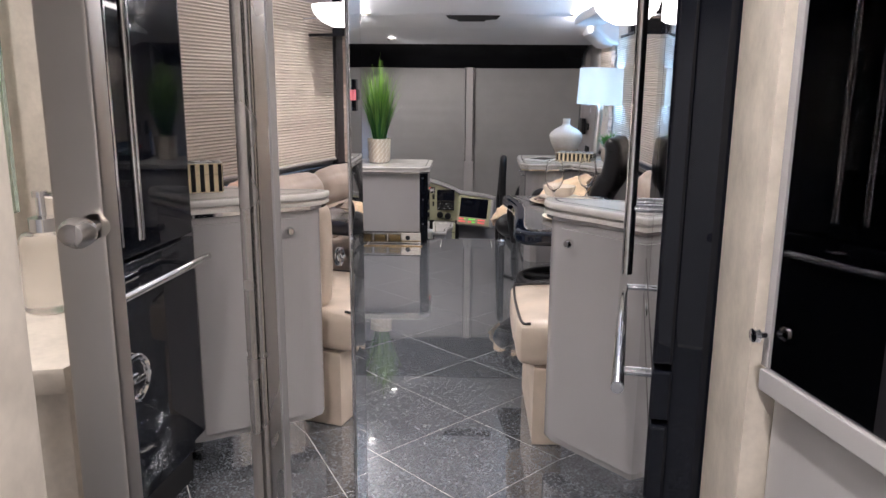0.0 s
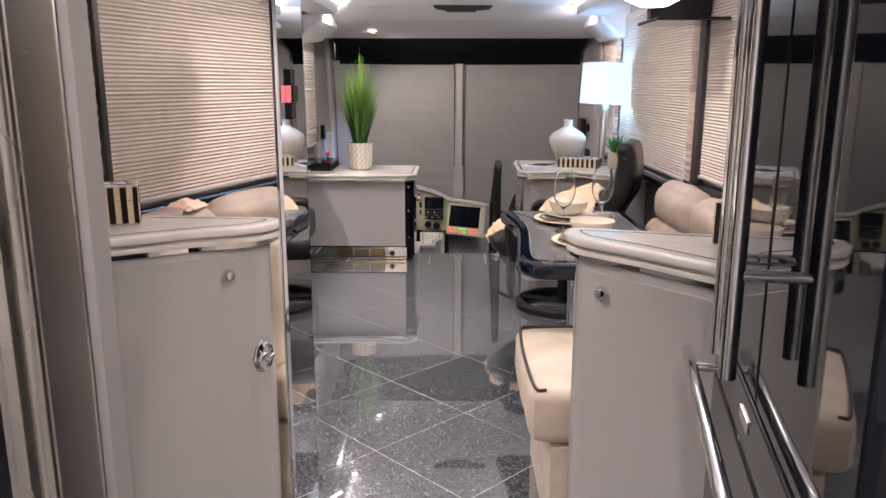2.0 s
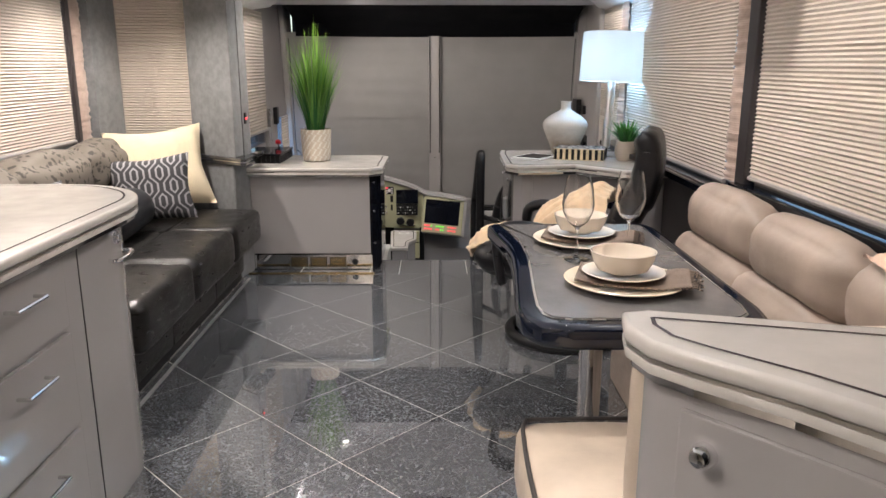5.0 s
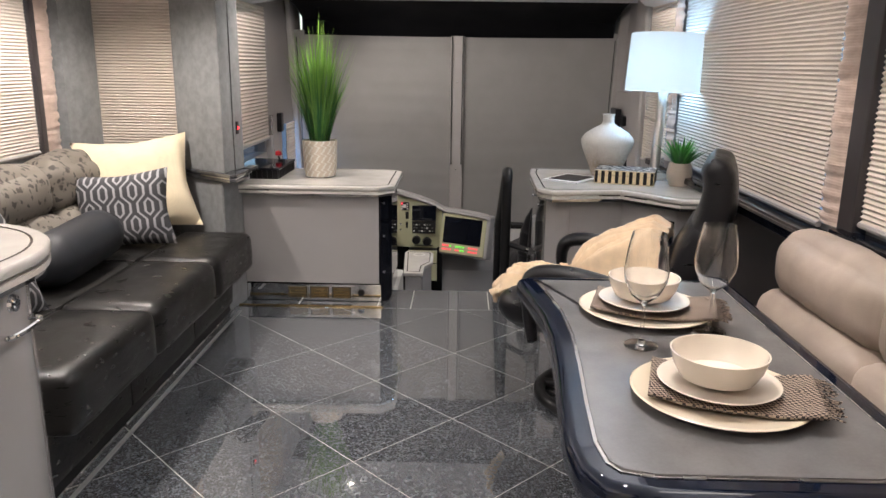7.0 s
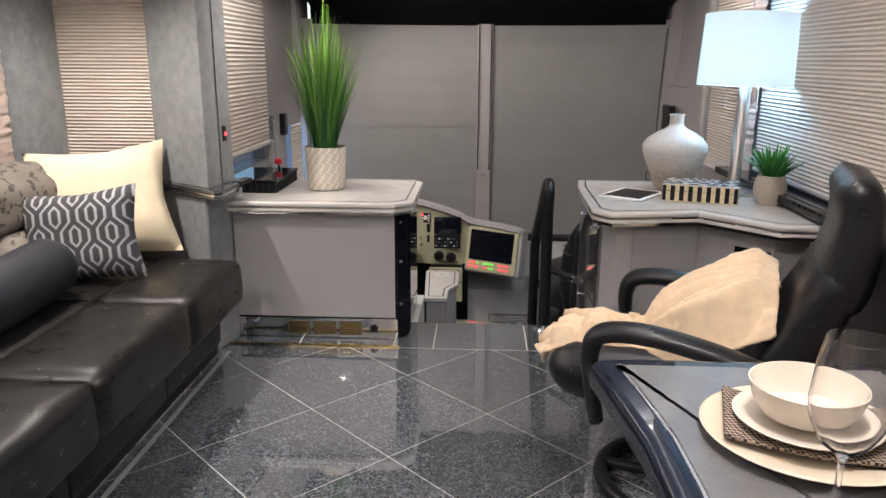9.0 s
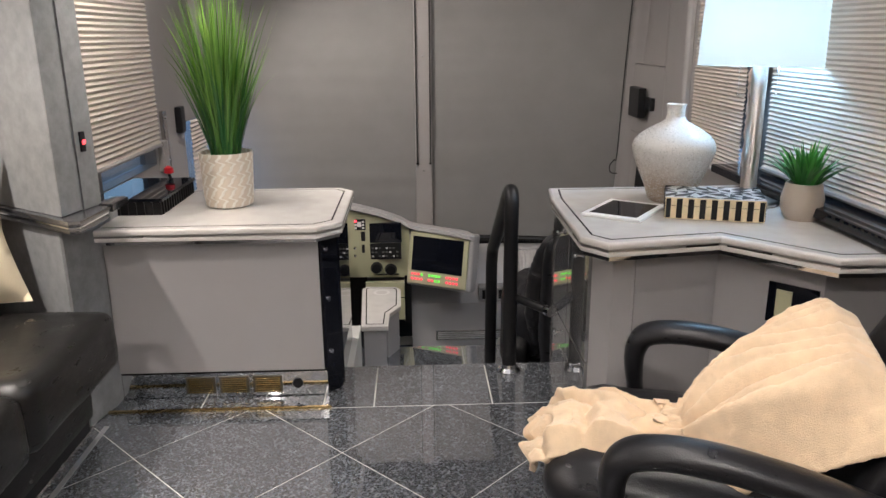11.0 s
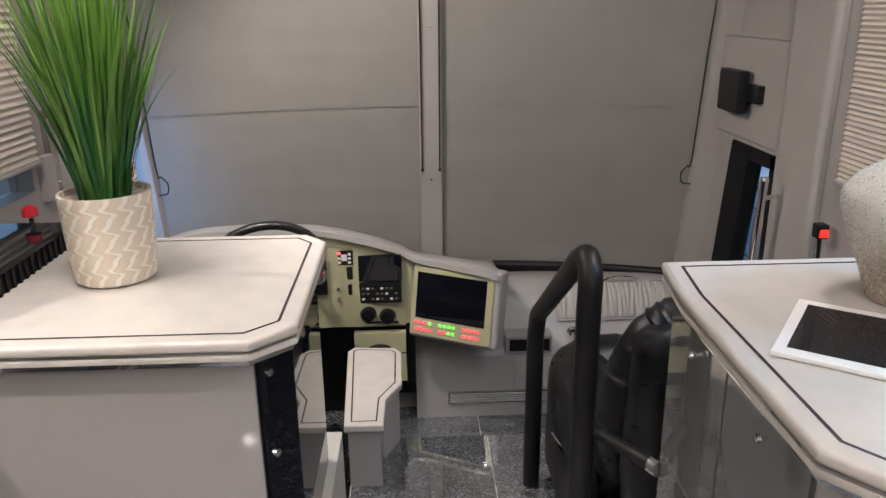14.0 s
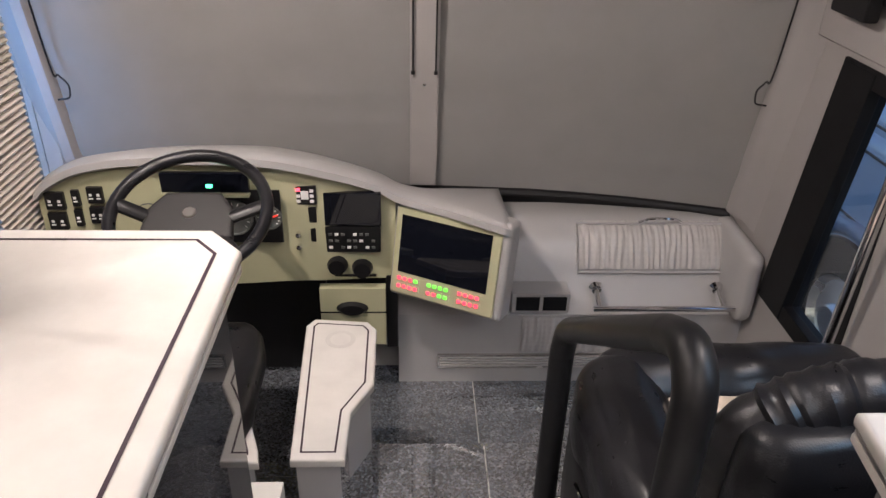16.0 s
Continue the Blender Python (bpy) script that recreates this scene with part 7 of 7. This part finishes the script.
for z in (-0.42, -0.08, 0.06):
    b = B()
    box(b, 2.412, 9.15, z, 2.424, 10.85, z + 0.012, 0.003)
    part("trim_strip", b, DARK_FRAME, tk)
b = B()
tube(b, [(2.43, 9.42 + 0.50 * math.cos(a), -0.97 + 0.52 * math.sin(a)) for a in [math.pi * k / 20 for k in range(21)]], 0.05, 12)
part("wheel_arch", b, plain("truck_arch", (0.16, 0.21, 0.30), 0.4), tk)
for y in (9.42, 12.8):
    wh = B()
    lathe(wh, [(0.25, 0.02), (0.45, 0.0), (0.48, 0.06), (0.48, 0.28)], 32, m=Matrix.Translation((2.40, y, -0.97)) @ pose(0, 0, 0, 0, 90, 0))
    wo = part("wheel", wh, BLACK_SATIN, tk)
    b = B()
    lathe(b, [(0.0, -0.01), (0.08, -0.01), (0.10, 0.02), (0.22, 0.05), (0.25, 0.015)], 28, m=Matrix.Translation((2.40, y, -0.97)) @ pose(0, 0, 0, 0, 90, 0))
    part("rim", b, NICKEL, wo)
for y, z, w in ((9.66, -0.19, 0.10), (9.64, -0.28, 0.10), (9.95, -0.17, 0.05)):
    b = B()
    box(b, 2.395, y, z, 2.43, y + w, z + 0.055, 0.008)
    part("marker_light", b, glow("orange_marker", (1.0, 0.33, 0.03), 0.8), tk, "orange marker light")
b = B()
box(b, 2.0, 24.0, -1.45, 40.0, 30.0, 4.5)
solid("far_building", b, plain("pale_cladding", (0.45, 0.52, 0.62), 0.6, vary=0.1, scale=0.6), "pale blue-grey shed across the yard", "building", smooth=False)

# ---- granite floor tiles ----
def clip_poly(poly, axis, limit, keep_less):
    out = []
    for i in range(len(poly)):
        a, c = poly[i - 1], poly[i]
        ia, ic = (a[axis] <= limit) == keep_less, (c[axis] <= limit) == keep_less
        if ia != ic:
            t = (limit - a[axis]) / (c[axis] - a[axis])
            out.append((a[0] + (c[0] - a[0]) * t, a[1] + (c[1] - a[1]) * t))
        if ic:
            out.append(c)
    return out


def tile_mesh(pts, z, name="tile"):
    b = B()
    n = len(pts)
    cx, cy = sum(p[0] for p in pts) / n, sum(p[1] for p in pts) / n
    low = [b.verts.new((x, y, z - 0.004)) for x, y in pts]
    mid = [b.verts.new((x, y, z - 0.0006)) for x, y in pts]
    top = [b.verts.new((cx + (x - cx) * 0.9975, cy + (y - cy) * 0.9975, z)) for x, y in pts]
    for ra, rb in ((low, mid), (mid, top)):
        for i in range(n):
            b.faces.new((ra[i - 1], ra[i], rb[i], rb[i - 1]))
    b.faces.new(top)
    bmesh.ops.recalc_face_normals(b, faces=b.faces[:])
    return finish(name, b, GRANITE, False)


def add_tile(me, at, parent):
    ob = new("tile", me)
    ob.location = at
    ob.parent = parent


HD, GAP = 0.323, 0.0027
X0, Y0 = 0.276, 5.377
full = tile_mesh([(HD - GAP, 0), (0, HD - GAP), (-HD + GAP, 0), (0, -HD + GAP)], 0.0)
for i in range(-8, 6):
    for j in range(-20, 6):
        if (i + j) % 2 == 0:
            continue
        cx, cy = X0 + i * HD, Y0 + j * HD
        h = HD - GAP
        poly = [(cx + h, cy), (cx, cy + h), (cx - h, cy), (cx, cy - h)]
        cut = poly
        xmin = -0.90 if cy > 4.4 else -1.70
        for axis, lim, less in ((1, 6.640, True), (1, -0.65, False), (0, 1.43, True), (0, xmin, False)):
            if cut:
                cut = clip_poly(cut, axis, lim, less)
        if len(cut) < 3:
            continue
        if cut == poly:
            add_tile(full, (cx, cy, 0), floor)
        else:
            area = abs(sum(cut[k - 1][0] * cut[k][1] - cut[k][0] * cut[k - 1][1] for k in range(len(cut)))) / 2
            if area > 0.0015:
                add_tile(tile_mesh([(x - cx, y - cy) for x, y in cut], 0.0), (cx, cy, 0), floor)
for x0, x1 in ((-0.95, -0.575), (-0.57, -0.145), (-0.14, 0.035), (0.04, 0.455), (0.46, 0.90), (0.905, 1.43)):
    add_tile(tile_mesh([(x0, 6.646), (x1, 6.646), (x1, 6.978), (x0, 6.978)], 0.0), (0, 0, 0), floor)
for x0, x1 in ((-0.055, 0.42), (0.424, 0.90), (0.904, 1.43)):
    for y0, y1 in ((6.985, 7.40), (7.404, 7.832)):
        add_tile(tile_mesh([(x0, y0), (x1, y0), (x1, y1), (x0, y1)], -0.29), (0, 0, 0), tread)
for x0, x1 in ((-0.95, -0.48), (-0.476, -0.02), (-0.016, 0.446), (0.45, 0.91), (0.914, 1.43)):
    for y0, y1 in ((7.84, 8.02), (8.024, 8.478), (8.482, 8.60)):
        add_tile(tile_mesh([(x0, y0), (x1, y0), (x1, y1), (x0, y1)], -0.608), (0, 0, 0), tread)
b = B()
box(b, -0.05, 6.968, -0.29, 1.43, 6.979, -0.006)
box(b, -0.05, 7.828, -0.608, 1.43, 7.838, -0.294)
tk_ = part("riser", b, GRANITE, tread, smooth=False)
